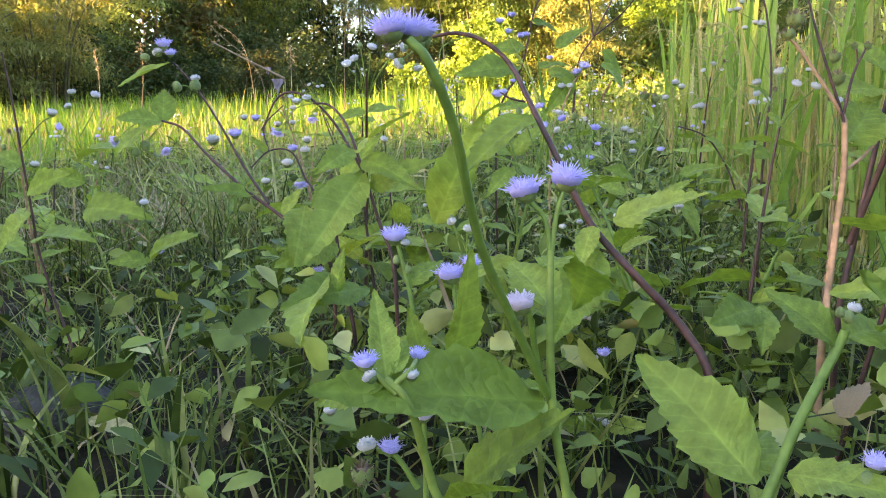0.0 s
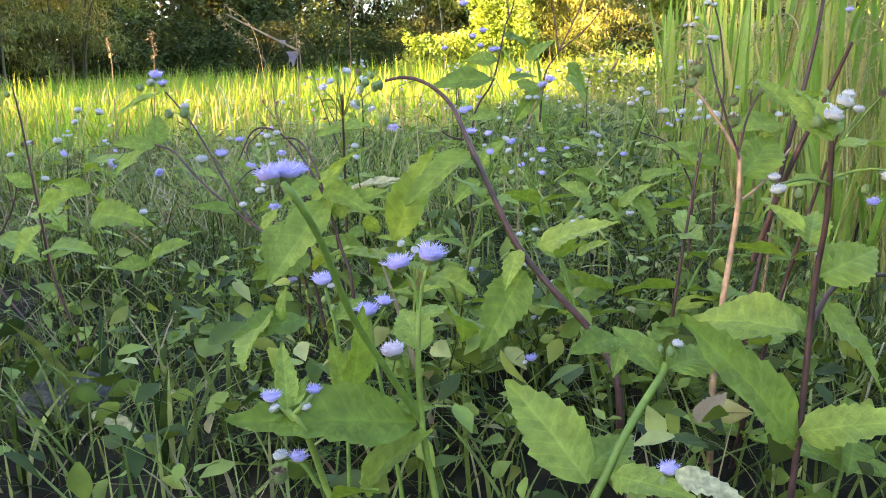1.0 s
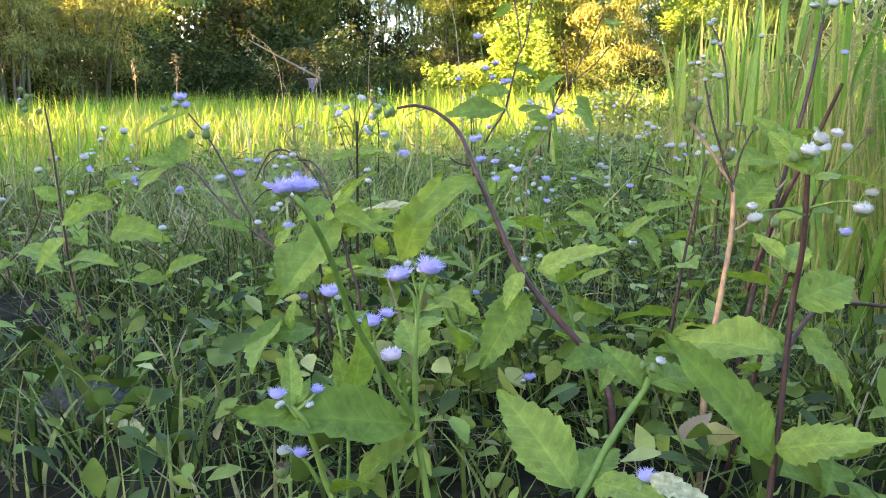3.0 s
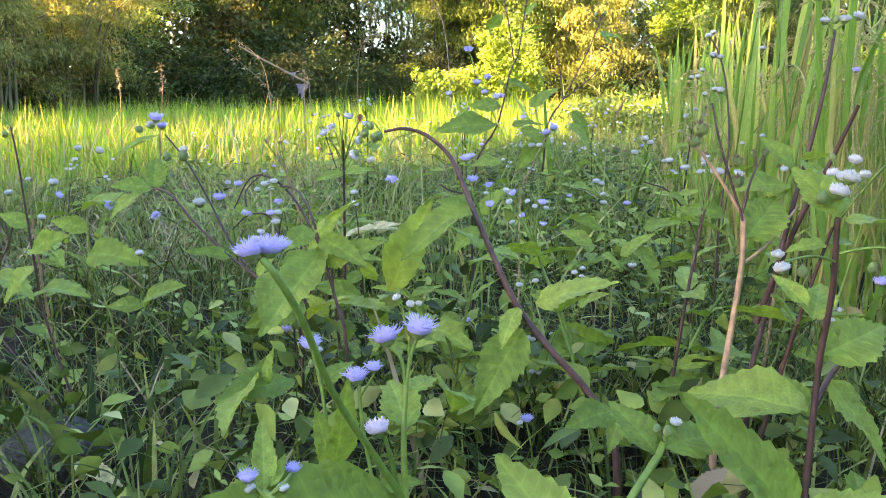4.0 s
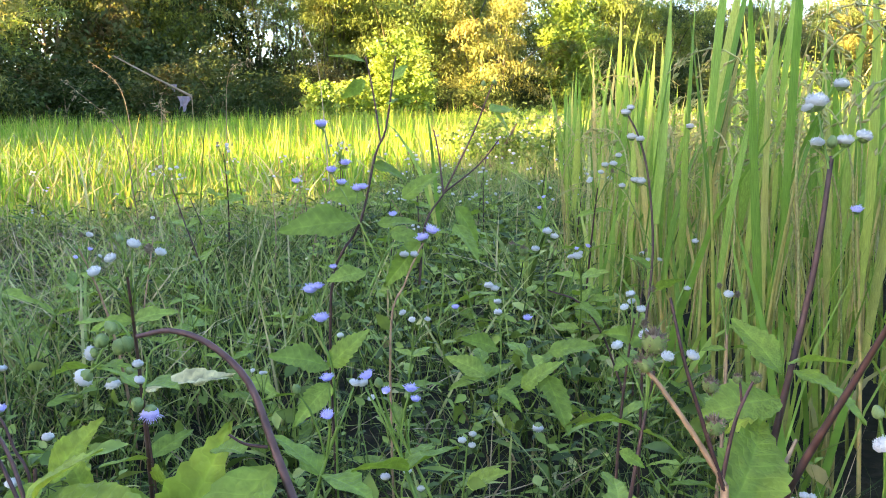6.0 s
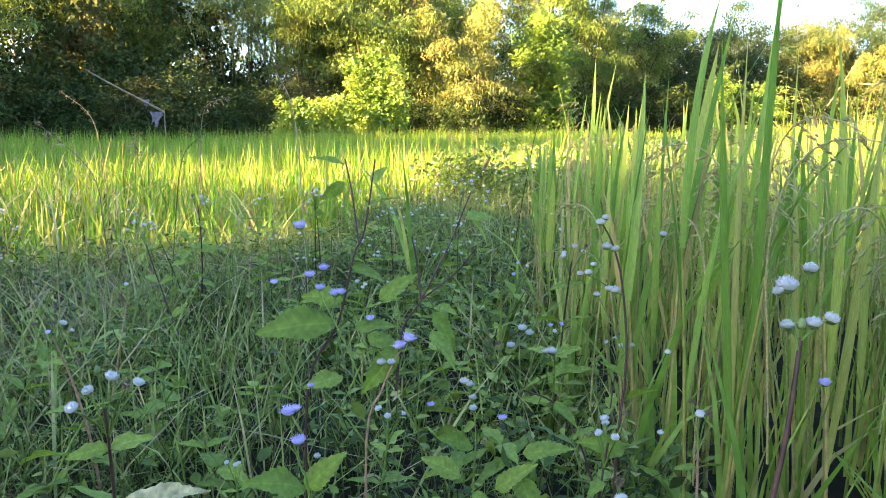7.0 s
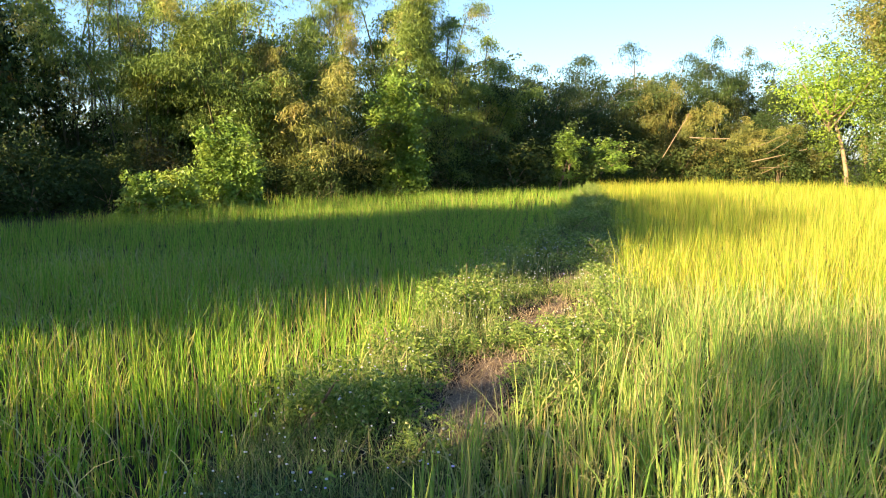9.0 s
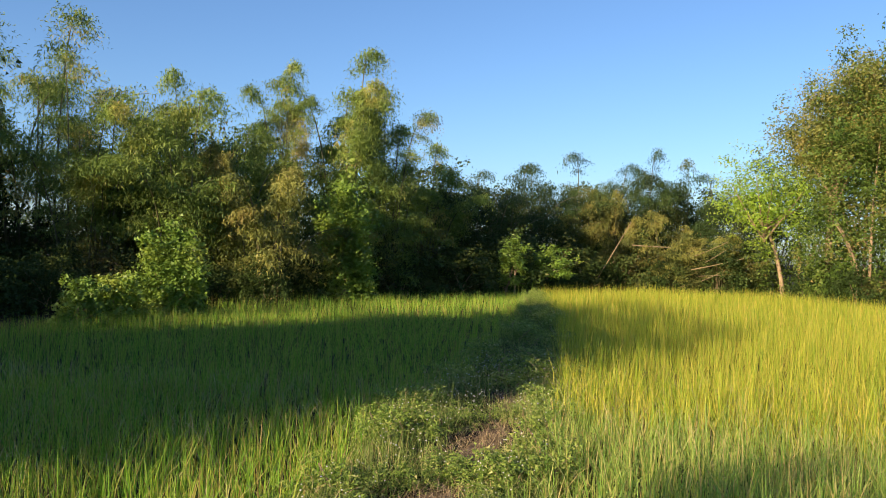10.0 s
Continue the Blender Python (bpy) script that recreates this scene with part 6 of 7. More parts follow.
hstem(w, M_STEM_P, 0.0011, 0.0007, [(0.176, 0.938, 0.341), (0.197, 0.954, 0.390), (0.207, 0.963, 0.420), (0.213, 0.969, 0.438)])
hstem(w, M_STEM_P, 0.0011, 0.0007, [(0.176, 0.938, 0.341), (0.203, 0.951, 0.364), (0.219, 0.961, 0.386)])
hstem(w, M_STEM, 0.0009, 0.0006, [(0.171, 0.934, 0.219), (0.173, 0.943, 0.260), (0.169, 0.948, 0.297)])
hleaf(w, (0.215, 0.964, 0.410), (0.231, 0.966, 0.390), 1)
hleaf(w, (0.186, 0.936, 0.314), (0.215, 0.920, 0.291), 1)
hleaf(w, (0.183, 0.948, 0.328), (0.209, 0.952, 0.298), 3)
hleaf(w, (0.158, 0.923, 0.299), (0.143, 0.891, 0.271), 3)
hleaf(w, (0.210, 0.963, 0.410), (0.230, 0.993, 0.419), 3)
hhead(w, (0.164, 0.916, 0.305), (-0.3, 0, 1), "lilac", 0.0063)
hhead(w, (0.171, 0.919, 0.311), (0.3, 0, 1), "lilac", 0.0063)
hhead(w, (0.150, 0.908, 0.291), (0, 0, 1), "white", 0.0053)
hhead(w, (0.158, 0.911, 0.291), (0, 0, 1), "white", 0.0048)
hhead(w, (0.204, 0.965, 0.435), (0, 0, 1), "bud", 0.0039)
hhead(w, (0.213, 0.968, 0.436), (0, 0, 1), "bud", 0.0039)
w = hero((0.142, 0.782), "low weed with lilac heads on thin stalks")
hstem(w, M_STEM, 0.0012, 0.0007, [(0.142, 0.782, 0.211), (0.132, 0.786, 0.245), (0.127, 0.787, 0.260), (0.123, 0.789, 0.282)], True)
hstem(w, M_STEM, 0.0008, 0.0006, [(0.132, 0.786, 0.245), (0.130, 0.787, 0.258)])
hleaf(w, (0.137, 0.784, 0.228), (0.116, 0.749, 0.251), 1)
hleaf(w, (0.137, 0.784, 0.228), (0.164, 0.788, 0.256), 1)
hleaf(w, (0.139, 0.782, 0.215), (0.131, 0.745, 0.206), 3)
hhead(w, (0.122, 0.789, 0.284), (0, 0, 1), "lilac", 0.0063)
hhead(w, (0.127, 0.791, 0.286), (0, 0, 1), "lilac", 0.0042)
hhead(w, (0.130, 0.788, 0.263), (0, 0, 1), "lilac", 0.0059)
hhead(w, (0.140, 0.799, 0.248), (0, 0, 1), "white", 0.0034)
hhead(w, (0.128, 0.815, 0.296), (0, 0, 1), "lilac", 0.0030)
w = hero((0.206, 1.016), "weed with brown and white head clusters")
hstem(w, M_STEM, 0.0013, 0.0008, [(0.206, 1.016, 0.134), (0.205, 1.027, 0.191), (0.197, 1.032, 0.231)], True)
hstem(w, M_STEM, 0.0009, 0.0006, [(0.203, 1.028, 0.202), (0.221, 1.044, 0.248), (0.234, 1.052, 0.268)])
hstem(w, M_STEM, 0.0008, 0.0006, [(0.258, 1.070, 0.204), (0.265, 1.079, 0.239), (0.269, 1.084, 0.260)])
hstem(w, M_STEM_P, 0.0014, 0.0009, [(0.325, 1.018, 0.150), (0.306, 1.021, 0.199), (0.283, 1.019, 0.232), (0.254, 1.011, 0.244)])
hleaf(w, (0.283, 1.019, 0.232), (0.308, 1.004, 0.220), 1)
hleaf(w, (0.301, 1.019, 0.199), (0.323, 1.009, 0.219), 1)
hleaf(w, (0.239, 0.969, 0.161), (0.272, 0.965, 0.192), 1)
hleaf(w, (0.261, 0.982, 0.193), (0.304, 0.979, 0.208), 1)
hleaf(w, (0.208, 1.005, 0.184), (0.185, 0.980, 0.205), 1)
hleaf(w, (0.208, 0.960, 0.172), (0.176, 0.953, 0.193), 1)
hleaf(w, (0.259, 0.978, 0.172), (0.291, 0.940, 0.141), 1)
hleaf(w, (0.224, 0.943, 0.167), (0.248, 0.929, 0.162), 3)
hhead(w, (0.211, 1.046, 0.280), (0, 0, 1), "seed", 0.0080)
hhead(w, (0.222, 1.049, 0.276), (0, 0, 1), "seed", 0.0080)
hhead(w, (0.233, 1.053, 0.276), (0, 0, 1), "white", 0.0055)
hhead(w, (0.243, 1.060, 0.293), (0, 0, 1), "white", 0.0061)
hhead(w, (0.250, 1.061, 0.288), (0, 0, 1), "white", 0.0055)
hhead(w, (0.191, 1.032, 0.241), (0, 0, 1), "white", 0.0061)
hhead(w, (0.197, 1.033, 0.238), (0, 0, 1), "white", 0.0055)
hhead(w, (0.201, 1.030, 0.215), (0, 0, 1), "white", 0.0055)
hhead(w, (0.200, 1.032, 0.225), (0, 0, 1), "white", 0.0050)
hhead(w, (0.269, 1.085, 0.265), (0, 0, 1), "white", 0.0068)
hhead(w, (0.263, 1.083, 0.264), (0, 0, 1), "white", 0.0045)
hhead(w, (0.167, 0.998, 0.225), (0, 0, 1), "lilac", 0.0038)
hhead(w, (0.237, 1.000, 0.219), (0, 0, 1), "lilac", 0.0048)
w = hero((0.223, 0.734), "leafy weed with white heads low in the grass")
hstem(w, M_STEM, 0.0012, 0.0007, [(0.223, 0.734, 0.087), (0.214, 0.738, 0.127), (0.209, 0.742, 0.159), (0.211, 0.745, 0.171)], True)
hstem(w, M_STEM, 0.0008, 0.0006, [(0.210, 0.741, 0.151), (0.200, 0.741, 0.167)])
hstem(w, M_STEM, 0.0008, 0.0006, [(0.214, 0.739, 0.131), (0.199, 0.735, 0.137)])
hstem(w, M_STEM, 0.001, 0.0006, [(0.231, 0.807, 0.120), (0.232, 0.815, 0.155), (0.233, 0.818, 0.170)])
hleaf(w, (0.282, 0.762, 0.127), (0.233, 0.691, 0.126), 1)
hleaf(w, (0.226, 0.740, 0.115), (0.287, 0.744, 0.135), 1)
hleaf(w, (0.234, 0.812, 0.137), (0.263, 0.804, 0.157), 1)
hleaf(w, (0.218, 0.736, 0.107), (0.203, 0.689, 0.114), 1)
hleaf(w, (0.141, 0.695, 0.147), (0.174, 0.672, 0.137), 1)
hhead(w, (0.198, 0.741, 0.170), (0, 0, 1), "white", 0.0043)
hhead(w, (0.212, 0.746, 0.174), (0, 0, 1), "white", 0.0039)
hhead(w, (0.221, 0.747, 0.162), (0, 0, 1), "white", 0.0035)
hhead(w, (0.211, 0.744, 0.165), (0, 0, 1), "bud", 0.0036)
hhead(w, (0.190, 0.732, 0.141), (0, 0, 1), "white", 0.0046)
hhead(w, (0.202, 0.737, 0.141), (0, 0, 1), "white", 0.0050)
hhead(w, (0.205, 0.735, 0.126), (0, 0, 1), "white", 0.0058)
hhead(w, (0.212, 0.736, 0.117), (0, 0, 1), "white", 0.0050)
hhead(w, (0.230, 0.743, 0.125), (0, 0, 1), "white", 0.0035)
hhead(w, (0.229, 0.816, 0.170), (0, 0, 1), "white", 0.0043)
hhead(w, (0.236, 0.820, 0.174), (0, 0, 1), "white", 0.0038)
hhead(w, (0.236, 0.818, 0.166), (0, 0, 1), "white", 0.0038)
hhead(w, (0.282, 0.836, 0.178), (0, 0, -1), "white", 0.0055)
hhead(w, (0.162, 0.701, 0.143), (0, 0, -1), "lilac", 0.0049)
hhead(w, (0.156, 0.701, 0.155), (0, 0, -1), "bud", 0.0064)
# leafy weeds on the near left
w = hero((0.090, 0.563), "leafy dark-stemmed weed with upright toothed leaves")
hstem(w, M_STEM_P, 0.0022, 0.0012, [(0.090, 0.563, 0.114), (0.079, 0.567, 0.158), (0.071, 0.573, 0.203), (0.068, 0.577, 0.229)], True)
hstem(w, M_STEM_P, 0.0016, 0.001, [(0.094, 0.590, 0.136), (0.087, 0.595, 0.176), (0.083, 0.598, 0.203)])
hleaf(w, (0.075, 0.578, 0.222), (0.103, 0.584, 0.258), 0)
hleaf(w, (0.072, 0.577, 0.222), (0.066, 0.551, 0.212), 1)
hleaf(w, (0.075, 0.576, 0.213), (0.148, 0.571, 0.223), 2)
hleaf(w, (0.083, 0.598, 0.203), (0.065, 0.598, 0.236), 2)
hleaf(w, (0.074, 0.569, 0.178), (0.066, 0.513, 0.181), 1)
hleaf(w, (0.081, 0.570, 0.168), (0.121, 0.547, 0.200), 1)
hleaf(w, (0.086, 0.594, 0.173), (0.147, 0.575, 0.189), 1)
hleaf(w, (0.090, 0.593, 0.159), (0.125, 0.553, 0.169), 1)
hleaf(w, (0.155, 0.569, 0.196), (0.190, 0.563, 0.269), 0)
hleaf(w, (0.140, 0.589, 0.158), (0.123, 0.588, 0.184), 1)
hleaf(w, (0.056, 0.558, 0.207), (0.074, 0.516, 0.181), 1)
hleaf(w, (0.083, 0.591, 0.163), (0.063, 0.588, 0.183), 3)
hhead(w, (0.074, 0.549, 0.186), (0, 0, 1), "bud", 0.0051)
hhead(w, (0.073, 0.545, 0.163), (0, 0, 1), "lilac", 0.0042)
hhead(w, (0.069, 0.534, 0.226), (0, 0, -1), "lilac", 0.0051)
hhead(w, (0.067, 0.549, 0.256), (0, 0, 1), "white", 0.0041)
hhead(w, (0.051, 0.558, 0.278), (0, 0, 1), "white", 0.0033)
hhead(w, (0.055, 0.542, 0.241), (0, 0, 1), "white", 0.0038)
hhead(w, (0.081, 0.550, 0.235), (0, 0, 1), "white", 0.0044)
hhead(w, (0.066, 0.547, 0.249), (0, 0, 1), "white", 0.0044)
w = hero((0.038, 0.603), "thin bending weed with hanging white heads")
hstem(w, M_STEM_P, 0.0013, 0.0007, [(0.038, 0.603, 0.196), (0.027, 0.604, 0.223), (0.016, 0.604, 0.243), (-0.001, 0.598, 0.244), (-0.014, 0.591, 0.231)], True)
hstem(w, M_STEM_P, 0.001, 0.0006, [(-0.001, 0.598, 0.244), (-0.012, 0.609, 0.263), (0.002, 0.617, 0.279)])
hleaf(w, (-0.001, 0.598, 0.243), (-0.015, 0.595, 0.255), 2)
hhead(w, (0.017, 0.605, 0.246), (0, 0, 1), "lilac", 0.0044)
hhead(w, (0.044, 0.612, 0.230), (0, 0, 1), "white", 0.0044)
hhead(w, (-0.019, 0.608, 0.270), (0, 0, 1), "lilac", 0.0041)
hhead(w, (-0.028, 0.605, 0.271), (0, 0, 1), "white", 0.0038)
hhead(w, (0.010, 0.617, 0.266), (0, 0, 1), "white", 0.0034)
hhead(w, (-0.002, 0.613, 0.265), (0, 0, 1), "white", 0.0038)

# more weeds on the open side and low among the leaves
w = hero((0.212, 0.712), "low weed with several small white heads")
hstem(w, M_STEM, 0.0009, 0.0006, [(0.212, 0.712, 0.060), (0.213, 0.714, 0.093), (0.215, 0.717, 0.124)], True)
hstem(w, M_STEM, 0.0009, 0.0006, [(0.212, 0.712, 0.060), (0.203, 0.706, 0.076), (0.193, 0.699, 0.101)], True)
hstem(w, M_STEM, 0.0009, 0.0006, [(0.212, 0.712, 0.060), (0.221, 0.702, 0.076), (0.229, 0.692, 0.101)], True)
hhead(w, (0.215, 0.717, 0.127), (0, 0, 1), "white", 0.0042)
hhead(w, (0.220, 0.716, 0.126), (0, 0, 1), "white", 0.004)
hhead(w, (0.207, 0.716, 0.121), (0, 0, 1), "bud", 0.0036)
hhead(w, (0.193, 0.699, 0.104), (0, 0, 1), "white", 0.004)
hhead(w, (0.199, 0.698, 0.100), (0, 0, 1), "white", 0.0034)
hhead(w, (0.229, 0.692, 0.104), (0, 0, 1), "white", 0.0042)
hhead(w, (0.234, 0.694, 0.103), (0, 0, 1), "white", 0.0034)
hhead(w, (0.224, 0.690, 0.094), (0, 0, 1), "bud", 0.0032)
hhead(w, (0.216, 0.695, 0.088), (0, 0, 1), "white", 0.0036)
hleaf(w, (0.210, 0.712, 0.075), (0.185, 0.690, 0.085), 1)
hleaf(w, (0.214, 0.712, 0.080), (0.243, 0.705, 0.092), 1)
hleaf(w, (0.212, 0.712, 0.068), (0.214, 0.680, 0.074), 3)
w = hero((0.287, 0.530), "low weed with a lilac head and small white heads")
hstem(w, M_STEM, 0.0009, 0.0006, [(0.287, 0.530, 0.060), (0.287, 0.527, 0.100), (0.285, 0.521, 0.127)], True)
hstem(w, M_STEM, 0.0008, 0.0005, [(0.284, 0.527, 0.070), (0.281, 0.526, 0.084)])
hhead(w, (0.285, 0.521, 0.131), (0, 0, 1), "lilac", 0.0044)
hhead(w, (0.279, 0.524, 0.126), (-0.3, 0, 1), "white", 0.003)
hhead(w, (0.281, 0.526, 0.088), (0, 0, 1), "white", 0.0042)
hhead(w, (0.287, 0.523, 0.086), (0.3, 0, 1), "white", 0.0042)
hhead(w, (0.273, 0.528, 0.083), (0, 0, 1), "bud", 0.0034)
hleaf(w, (0.287, 0.530, 0.075), (0.262, 0.512, 0.090), 1)
hleaf(w, (0.287, 0.530, 0.080), (0.312, 0.515, 0.092), 0)
w = hero((-0.243, 0.660), "slender weed with three round white heads")
hstem(w, M_STEM, 0.0012, 0.0007, [(-0.243, 0.660, 0.100), (-0.263, 0.655, 0.175), (-0.256, 0.650, 0.234), (-0.255, 0.645, 0.276)], True)
hstem(w, M_STEM, 0.0007, 0.0005, [(-0.258, 0.650, 0.252), (-0.242, 0.655, 0.276), (-0.241, 0.659, 0.288)])
hhead(w, (-0.253, 0.642, 0.296), (0, 0, 1), "white", 0.0052)
hhead(w, (-0.241, 0.659, 0.293), (0.4, 0, 1), "white", 0.0058)
hhead(w, (-0.263, 0.645, 0.283), (-0.5, 0, 0.8), "white", 0.0045)
hleaf(w, (-0.256, 0.650, 0.234), (-0.182, 0.630, 0.257), 1)
hleaf(w, (-0.258, 0.652, 0.208), (-0.287, 0.630, 0.222), 1)
hleaf(w, (-0.263, 0.655, 0.182), (-0.187, 0.630, 0.194), 3)
w = hero((-0.115, 0.510), "reddish weed with white heads and green side shoots")
hstem(w, M_STEM_P, 0.0015, 0.0008, [(-0.152, 0.505, 0.154), (-0.153, 0.500, 0.202), (-0.154, 0.497, 0.254), (-0.155, 0.495, 0.293), (-0.156, 0.492, 0.323)], True)
hstem(w, M_STEM, 0.0007, 0.0005, [(-0.156, 0.492, 0.323), (-0.165, 0.490, 0.331), (-0.173, 0.488, 0.330), (-0.178, 0.487, 0.324)])
hstem(w, M_STEM, 0.0007, 0.0005, [(-0.154, 0.497, 0.251), (-0.129, 0.495, 0.270), (-0.114, 0.494, 0.276)])
hhead(w, (-0.178, 0.488, 0.323), (-0.5, 0, -0.8), "bud", 0.0042)
hhead(w, (-0.172, 0.488, 0.329), (-0.5, 0, -0.8), "bud", 0.0042)
hhead(w, (-0.180, 0.488, 0.335), (-0.5, 0, -0.8), "bud", 0.0042)
hhead(w, (-0.159, 0.488, 0.316), (-0.5, 0, -0.8), "bud", 0.0042)
hhead(w, (-0.176, 0.488, 0.318), (-0.5, 0, -0.8), "bud", 0.0042)
hhead(w, (-0.181, 0.488, 0.326), (-0.8, 0, -0.4), "white", 0.0036)
hhead(w, (-0.114, 0.494, 0.279), (0.2, 0, 1), "white", 0.0048)
hhead(w, (-0.110, 0.495, 0.268), (0.5, 0, 0.4), "lilac", 0.0034)
hleaf(w, (-0.154, 0.498, 0.238), (-0.177, 0.490, 0.253), 1)
hleaf(w, (-0.154, 0.499, 0.220), (-0.105, 0.490, 0.237), 0)
hleaf(w, (-0.153, 0.500, 0.202), (-0.195, 0.490, 0.177), 1)
hleaf(w, (-0.154, 0.503, 0.181), (-0.098, 0.490, 0.203), 3)
w = hero((-0.230, 0.580), "brown-stemmed weed with white heads and dry heads")
hstem(w, M_STEM_P, 0.0013, 0.0008, [(-0.338, 0.575, 0.132), (-0.307, 0.573, 0.172), (-0.280, 0.572, 0.205), (-0.266, 0.571, 0.235)], True)
hstem(w, M_STEM_P, 0.0009, 0.0006, [(-0.280, 0.572, 0.205), (-0.282, 0.571, 0.231), (-0.283, 0.570, 0.240)])
hstem(w, M_STEM, 0.0007, 0.0005, [(-0.275, 0.572, 0.214), (-0.240, 0.571, 0.234), (-0.228, 0.571, 0.230)])
hhead(w, (-0.272, 0.571, 0.256), (-0.2, 0, 1), "white", 0.0052)
hhead(w, (-0.264, 0.571, 0.249), (0.4, 0, 0.7), "bud", 0.0042)
hhead(w, (-0.228, 0.571, 0.234), (0.2, 0, 1), "white", 0.0048)
hhead(w, (-0.339, 0.575, 0.221), (0, 0, 1), "white", 0.005)
hhead(w, (-0.334, 0.575, 0.196), (0, 0, 1), "seed", 0.0062)
hhead(w, (-0.319, 0.575, 0.200), (0.3, 0, 1), "seed", 0.005)
hhead(w, (-0.341, 0.575, 0.187), (-0.3, 0, 0.8), "seed", 0.0055)
hleaf(w, (-0.307, 0.573, 0.172), (-0.244, 0.560, 0.165), 1)
hleaf(w, (-0.325, 0.574, 0.152), (-0.351, 0.560, 0.152), 1)
w = hero((-0.060, 0.630), "low weed with a pale bud and a dry seed head")
hstem(w, M_STEM, 0.001, 0.0006, [(-0.153, 0.620, 0.129), (-0.151, 0.618, 0.160), (-0.152, 0.616, 0.190)], True)
hstem(w, M_STEM_T, 0.0008, 0.0005, [(-0.151, 0.618, 0.160), (-0.165, 0.616, 0.171), (-0.174, 0.615, 0.176)])
hhead(w, (-0.151, 0.616, 0.197), (0, 0, 1), "white", 0.0052)
hhead(w, (-0.176, 0.615, 0.182), (-0.3, 0, 1), "seed", 0.0066)
hhead(w, (-0.162, 0.615, 0.179), (0.2, 0, 1), "seed", 0.0052)
hhead(w, (-0.143, 0.620, 0.152), (0.3, 0, 1), "lilac", 0.0046)
hleaf(w, (-0.151, 0.618, 0.148), (-0.096, 0.600, 0.177), 1)
hleaf(w, (-0.152, 0.619, 0.142), (-0.182, 0.600, 0.148), 1)
w = hero((0.072, 0.670), "thin weed with pale heads above the leaves")
hstem(w, M_STEM_P, 0.0011, 0.0006, [(0.072, 0.670, 0.120), (0.070, 0.667, 0.200), (0.067, 0.664, 0.256)], True)
hhead(w, (0.067, 0.664, 0.260), (0, 0, 1), "white", 0.0044)
hhead(w, (0.068, 0.663, 0.250), (0.4, 0, 0.8), "white", 0.0042)
hhead(w, (0.059, 0.665, 0.255), (-0.6, 0, 0.8), "bud", 0.004)
hleaf(w, (0.071, 0.669, 0.160), (0.045, 0.640, 0.180), 1)
hleaf(w, (0.071, 0.669, 0.180), (0.100, 0.650, 0.200), 1)
w = hero((0.468, 0.835), "weed with white heads at the foot of the rice")
hstem(w, M_STEM, 0.001, 0.0006, [(0.468, 0.835, 0.090), (0.467, 0.832, 0.120), (0.466, 0.830, 0.150)], True)
hhead(w, (0.466, 0.830, 0.154), (0, 0, 1), "white", 0.0043)
hhead(w, (0.471, 0.833, 0.152), (0, 0, 1), "white", 0.0043)
hhead(w, (0.459, 0.829, 0.149), (0, 0, 1), "white", 0.0043)
hhead(w, (0.465, 0.829, 0.143), (0, 0, 1), "white", 0.0043)
hleaf(w, (0.468, 0.834, 0.100), (0.440, 0.810, 0.120), 1)
hleaf(w, (0.468, 0.834, 0.110), (0.495, 0.815, 0.125), 1)

# ---- small things in the grass ----
rng = np.random.default_rng(61)


def grass_tuft(at, n, length, width, label, lean=0.25, mat=M_GRASS):
    """A tuft of separate broad blades."""
    tuft = thing("grass_tuft", (at[0], at[1], float(ground_z(*at)) - 0.004), label, "grass", "grass tufts on the bund")
    for k in range(n):
        V, Q = blades(rng, np.array([[rng.normal(0, 0.006), rng.normal(0, 0.006), 0.0]]), [length * rng.uniform(0.55, 1.1)], [width * rng.uniform(0.7, 1.2)],
                      [lean * rng.uniform(0.2, 1.6)], [k * 2.4 + rng.uniform(-0.5, 0.5)], [abs(rng.normal(0.15, 0.2))], 6, 0.75)
        part("blade", (V, Q), mat, tuft)
    return tuft


def seed_grass(at, top, bend_to, label="slender dry grass stalk with a feathery seed head", mat=M_STRAW, r=0.0011, plume=0.05):
    """A grass stalk that ends in a drooping seed head."""
    base = np.array([at[0], at[1], float(ground_z(*at)) - 0.005])
    g = thing("grass_stalk", tuple(base), label, "grass", "seeding grass stalks")
    p0, p1, p2 = np.zeros(3), np.array(top) - base, np.array(bend_to) - base
    pts = bend([p0, p1 * np.array([0.45, 0.45, 0.55]), p1, p2], 5)
    part("stalk", tube(pts, np.linspace(r, r * 0.4, len(pts)), 5), mat, g)
    ends = pts[-6:]
    c = np.repeat(ends, 10, 0)
    m = len(c)
    M = turns(rng, m, rng.uniform(0.06, 0.14, m) * plume, 0.9, 0.5)
    part("seed_head", scattered(SMALL_T * np.array([0.3, 1, 1]), SMALL_Q, M, c + rng.normal(0, 0.045, (m, 3)) * plume), mat, g, "feathery seed head")
    return g


def stone(at, radii, label):
    V, Q = ball(None, 9, 14)
    V = V + 0.16 * np.stack([np.sin(V[:, 1] * 3.1 + 1), np.sin(V[:, 2] * 2.7 + 2), np.sin(V[:, 0] * 3.3)], -1) + 0.05 * np.sin(V * 9.0)
    solid("stone", (V * np.array(radii), Q), M_STONE, label, "stone", at=(at[0], at[1], float(ground_z(*at)) + radii[2] * 0.45))


def loose_leaf(base, tip, label, mat, sort=1):
    me = LEAVES[sort].copy()
    me.materials.clear()
    me.materials.append(mat)
    ob = new("dead_leaf", me)
    ob.matrix_basis = frame_to(base, Vector(tip) - Vector(base), (0.2, -0.3, 1), (Vector(tip) - Vector(base)).length)
    tagged(ob, label, "leaf", "fallen leaves")

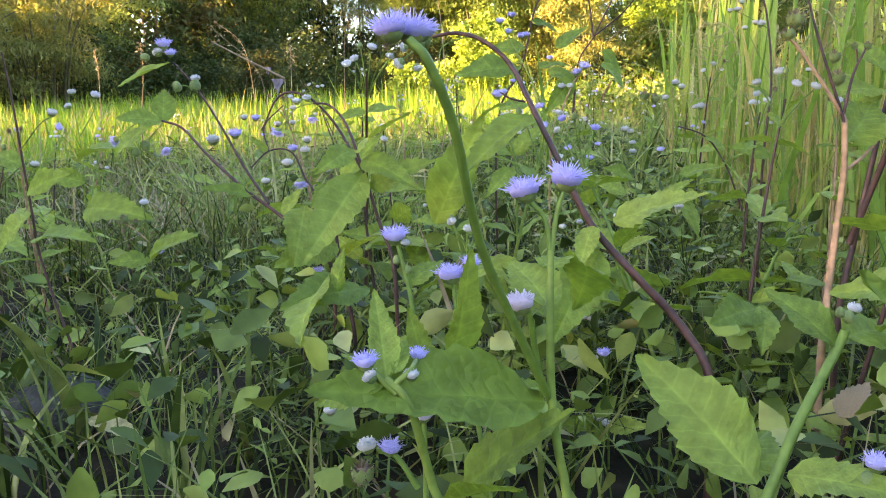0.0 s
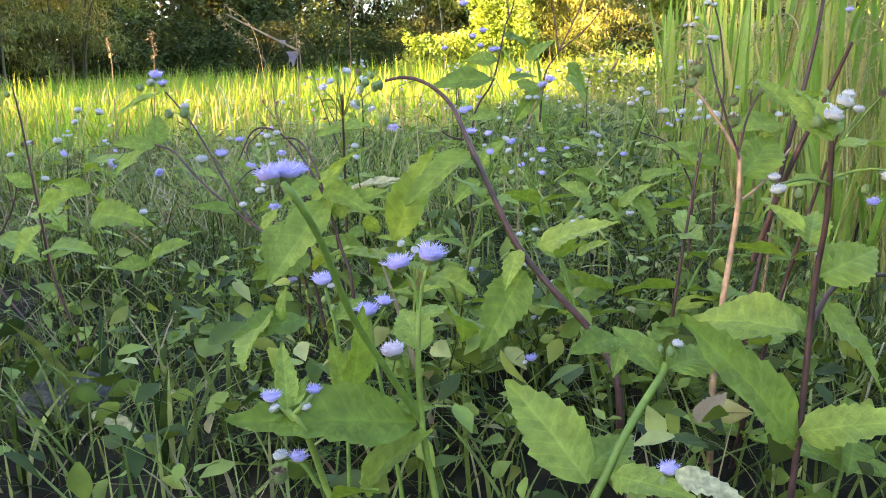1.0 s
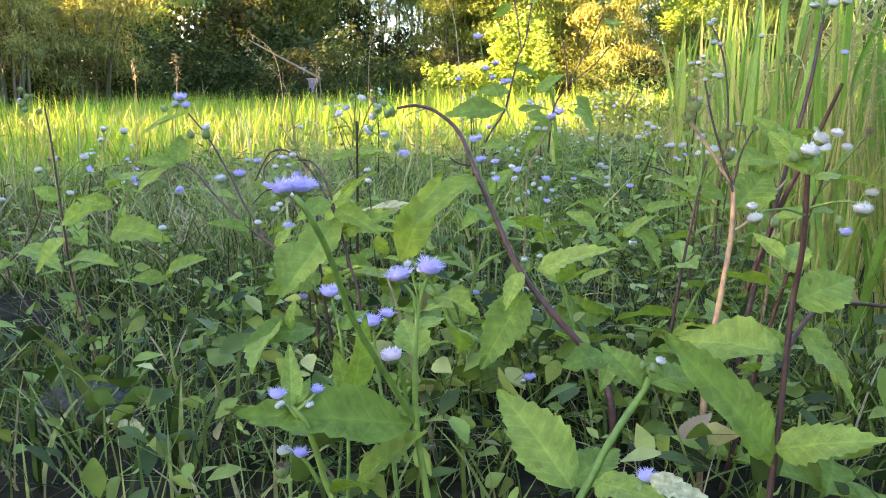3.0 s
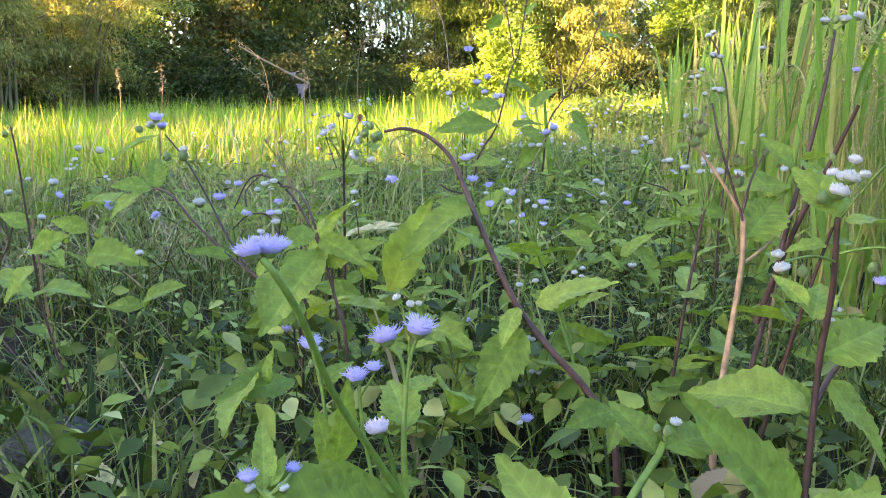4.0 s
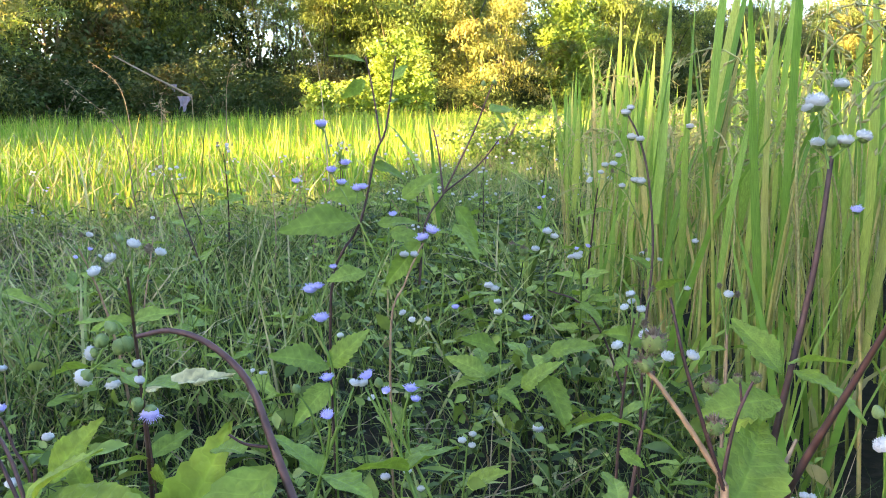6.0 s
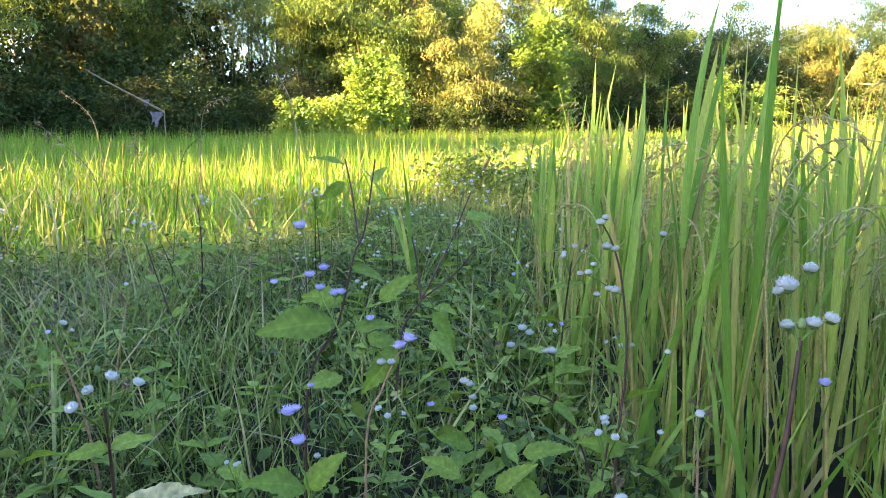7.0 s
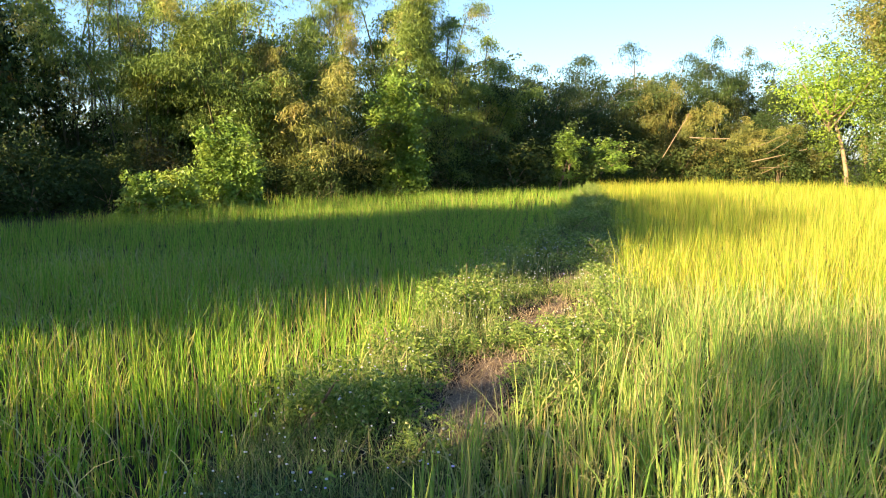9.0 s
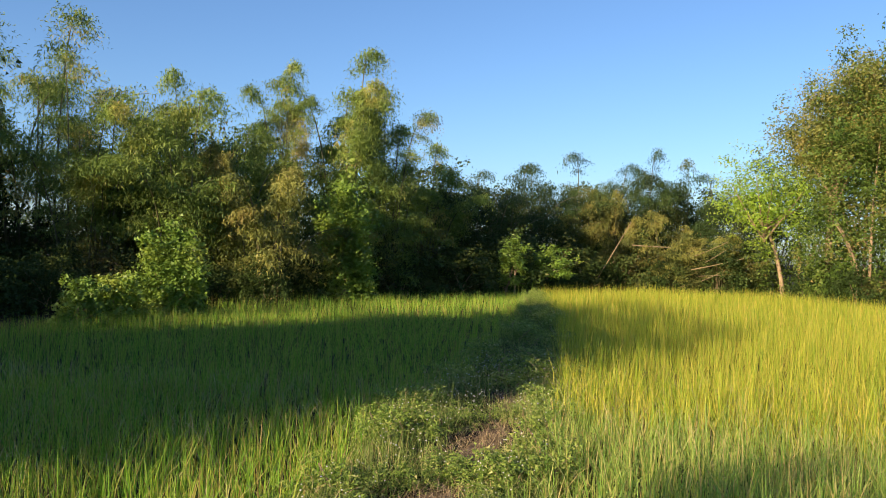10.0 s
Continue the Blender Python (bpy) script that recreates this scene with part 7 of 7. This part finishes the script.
stone((-0.10, 0.46), (0.045, 0.04, 0.032), "dark grey stone half hidden in the grass")
grass_tuft((-0.06, 0.45), 5, 0.13, 0.009, "broad upright green grass blades")
grass_tuft((-0.10, 0.46), 4, 0.1, 0.007, "broad green grass blades leaning outwards")
grass_tuft((-0.03, 0.36), 5, 0.09, 0.006, "green grass tuft among low weeds")
grass_tuft((0.07, 0.40), 5, 0.12, 0.006, "green grass tuft among low weeds")
grass_tuft((0.07, 0.45), 4, 0.11, 0.006, "green grass tuft among low weeds")
grass_tuft((0.24, 0.49), 3, 0.16, 0.005, "tall narrow grass blades")
grass_tuft((0.11, 1.56), 6, 0.22, 0.008, "bright green grass tuft beside the rice")
grass_tuft((0.40, 1.54), 6, 0.22, 0.008, "bright green grass tuft beside the rice")
grass_tuft((0.28, 2.31), 6, 0.22, 0.008, "bright green grass tuft beside the rice")
grass_tuft((-0.25, 2.22), 5, 0.42, 0.012, "single tall rice-like tuft on the bund", 0.1, M_RICE_N)
loose_leaf((-0.005, 0.401, 0.094), (0.040, 0.399, 0.089), "pale yellow-green curled leaf lying in the grass", M_WEED_DRY, 2)
loose_leaf((0.018, 0.786, 0.202), (0.043, 0.800, 0.210), "small yellow leaf caught among stems", M_WEED_DRY)
loose_leaf((-0.019, 0.777, 0.196), (0.054, 0.785, 0.217), "pale yellow dying leaf", M_WEED_DRY, 2)
loose_leaf((0.420, 0.287, 0.184), (0.452, 0.284, 0.178), "cream yellow dead leaf near the ground", M_WEED_DRY, 1)
loose_leaf((0.409, 0.423, 0.144), (0.421, 0.443, 0.158), "brown curled dead leaf", M_STRAW, 1)
seed_grass((-0.94, 1.96), (-1.009, 1.980, 0.363), (-1.130, 1.945, 0.483), "slender dry grass stalk with a feathery seed head", M_STRAW, 0.002, 0.12)
seed_grass((-1.02, 2.15), (-1.042, 2.194, 0.382), (-1.047, 2.203, 0.438), "orange-tan dry seed spike above the rice", M_STRAW, 0.002, 0.14)
seed_grass((-1.42, 1.95), (-1.432, 2.002, 0.384), (-1.444, 2.011, 0.457), "tan grass spike above the rice", M_STRAW, 0.002, 0.12)
seed_grass((-0.72, 1.86), (-0.708, 1.910, 0.404), (-0.675, 1.938, 0.459), "green arching grass stalk", M_GRASS, 0.0018, 0.08)
seed_grass((-1.61, 1.98), (-1.624, 2.017, 0.369), (-1.641, 2.024, 0.445), "tan grass spike above the rice", M_STRAW, 0.002, 0.1)
seed_grass((-1.08, 2.54), (-1.067, 2.572, 0.517), (-1.002, 2.599, 0.566), "nodding green-yellow grass head", M_STRAW, 0.002, 0.14)
seed_grass((-1.59, 2.81), (-1.669, 2.812, 0.486), (-1.786, 2.794, 0.591), "slender dry grass stalk with a feathery seed head", M_STRAW, 0.002, 0.1)
seed_grass((-0.44, 2.00), (-0.476, 2.007, 0.513), (-0.521, 2.009, 0.608), "pale feathery grass stalk", M_STRAW, 0.0016, 0.1)
seed_grass((-0.06, 2.42), (0.015, 2.469, 0.523), (0.096, 2.507, 0.612), "thin green grass stalk", M_GRASS, 0.0015, 0.06)
seed_grass((0.22, 8.21), (0.219, 8.298, 0.40), (0.235, 8.334, 0.53), "pale grass stalk on the bund", M_PALE, 0.0018, 0.1)
seed_grass((-0.96, 1.08), (-1.076, 1.219, 0.114), (-1.046, 1.229, 0.124), "dry brown dead stem", M_STEM_T, 0.0014, 0.02)
seed_grass((-1.07, 1.27), (-1.170, 1.407, 0.126), (-1.140, 1.417, 0.136), "dry brown dead stem", M_STEM_T, 0.0014, 0.02)
seed_grass((-0.79, 0.92), (-0.902, 1.039, 0.103), (-0.872, 1.049, 0.113), "dry brown dead stem", M_STEM_T, 0.0014, 0.02)
seed_grass((-0.79, 1.09), (-0.845, 1.191, 0.119), (-0.815, 1.201, 0.129), "dry brown dead stem", M_STEM_T, 0.0014, 0.02)
seed_grass((-0.55, 0.80), (-0.612, 0.883, 0.101), (-0.582, 0.893, 0.111), "dry brown dead stem", M_STEM_T, 0.0014, 0.02)
for n in range(26):
    y = float(rng.uniform(4.4, 11.0))
    side = 1 if n % 2 else -1
    x = float(left_edge(y) + rng.uniform(0.05, 0.4)) if side < 0 else float(right_edge(y) - rng.uniform(0.05, 0.35))
    h = float(rng.uniform(0.28, 0.46))
    z = float(ground_z(x, y))
    seed_grass((x, y), (x + 0.03, y, z + h * 0.85), (x + float(rng.normal(0, 0.06)), y + float(rng.normal(0, 0.06)), z + h), "pale grass stalk with a seed head", M_STRAW, 0.0016, 0.09)
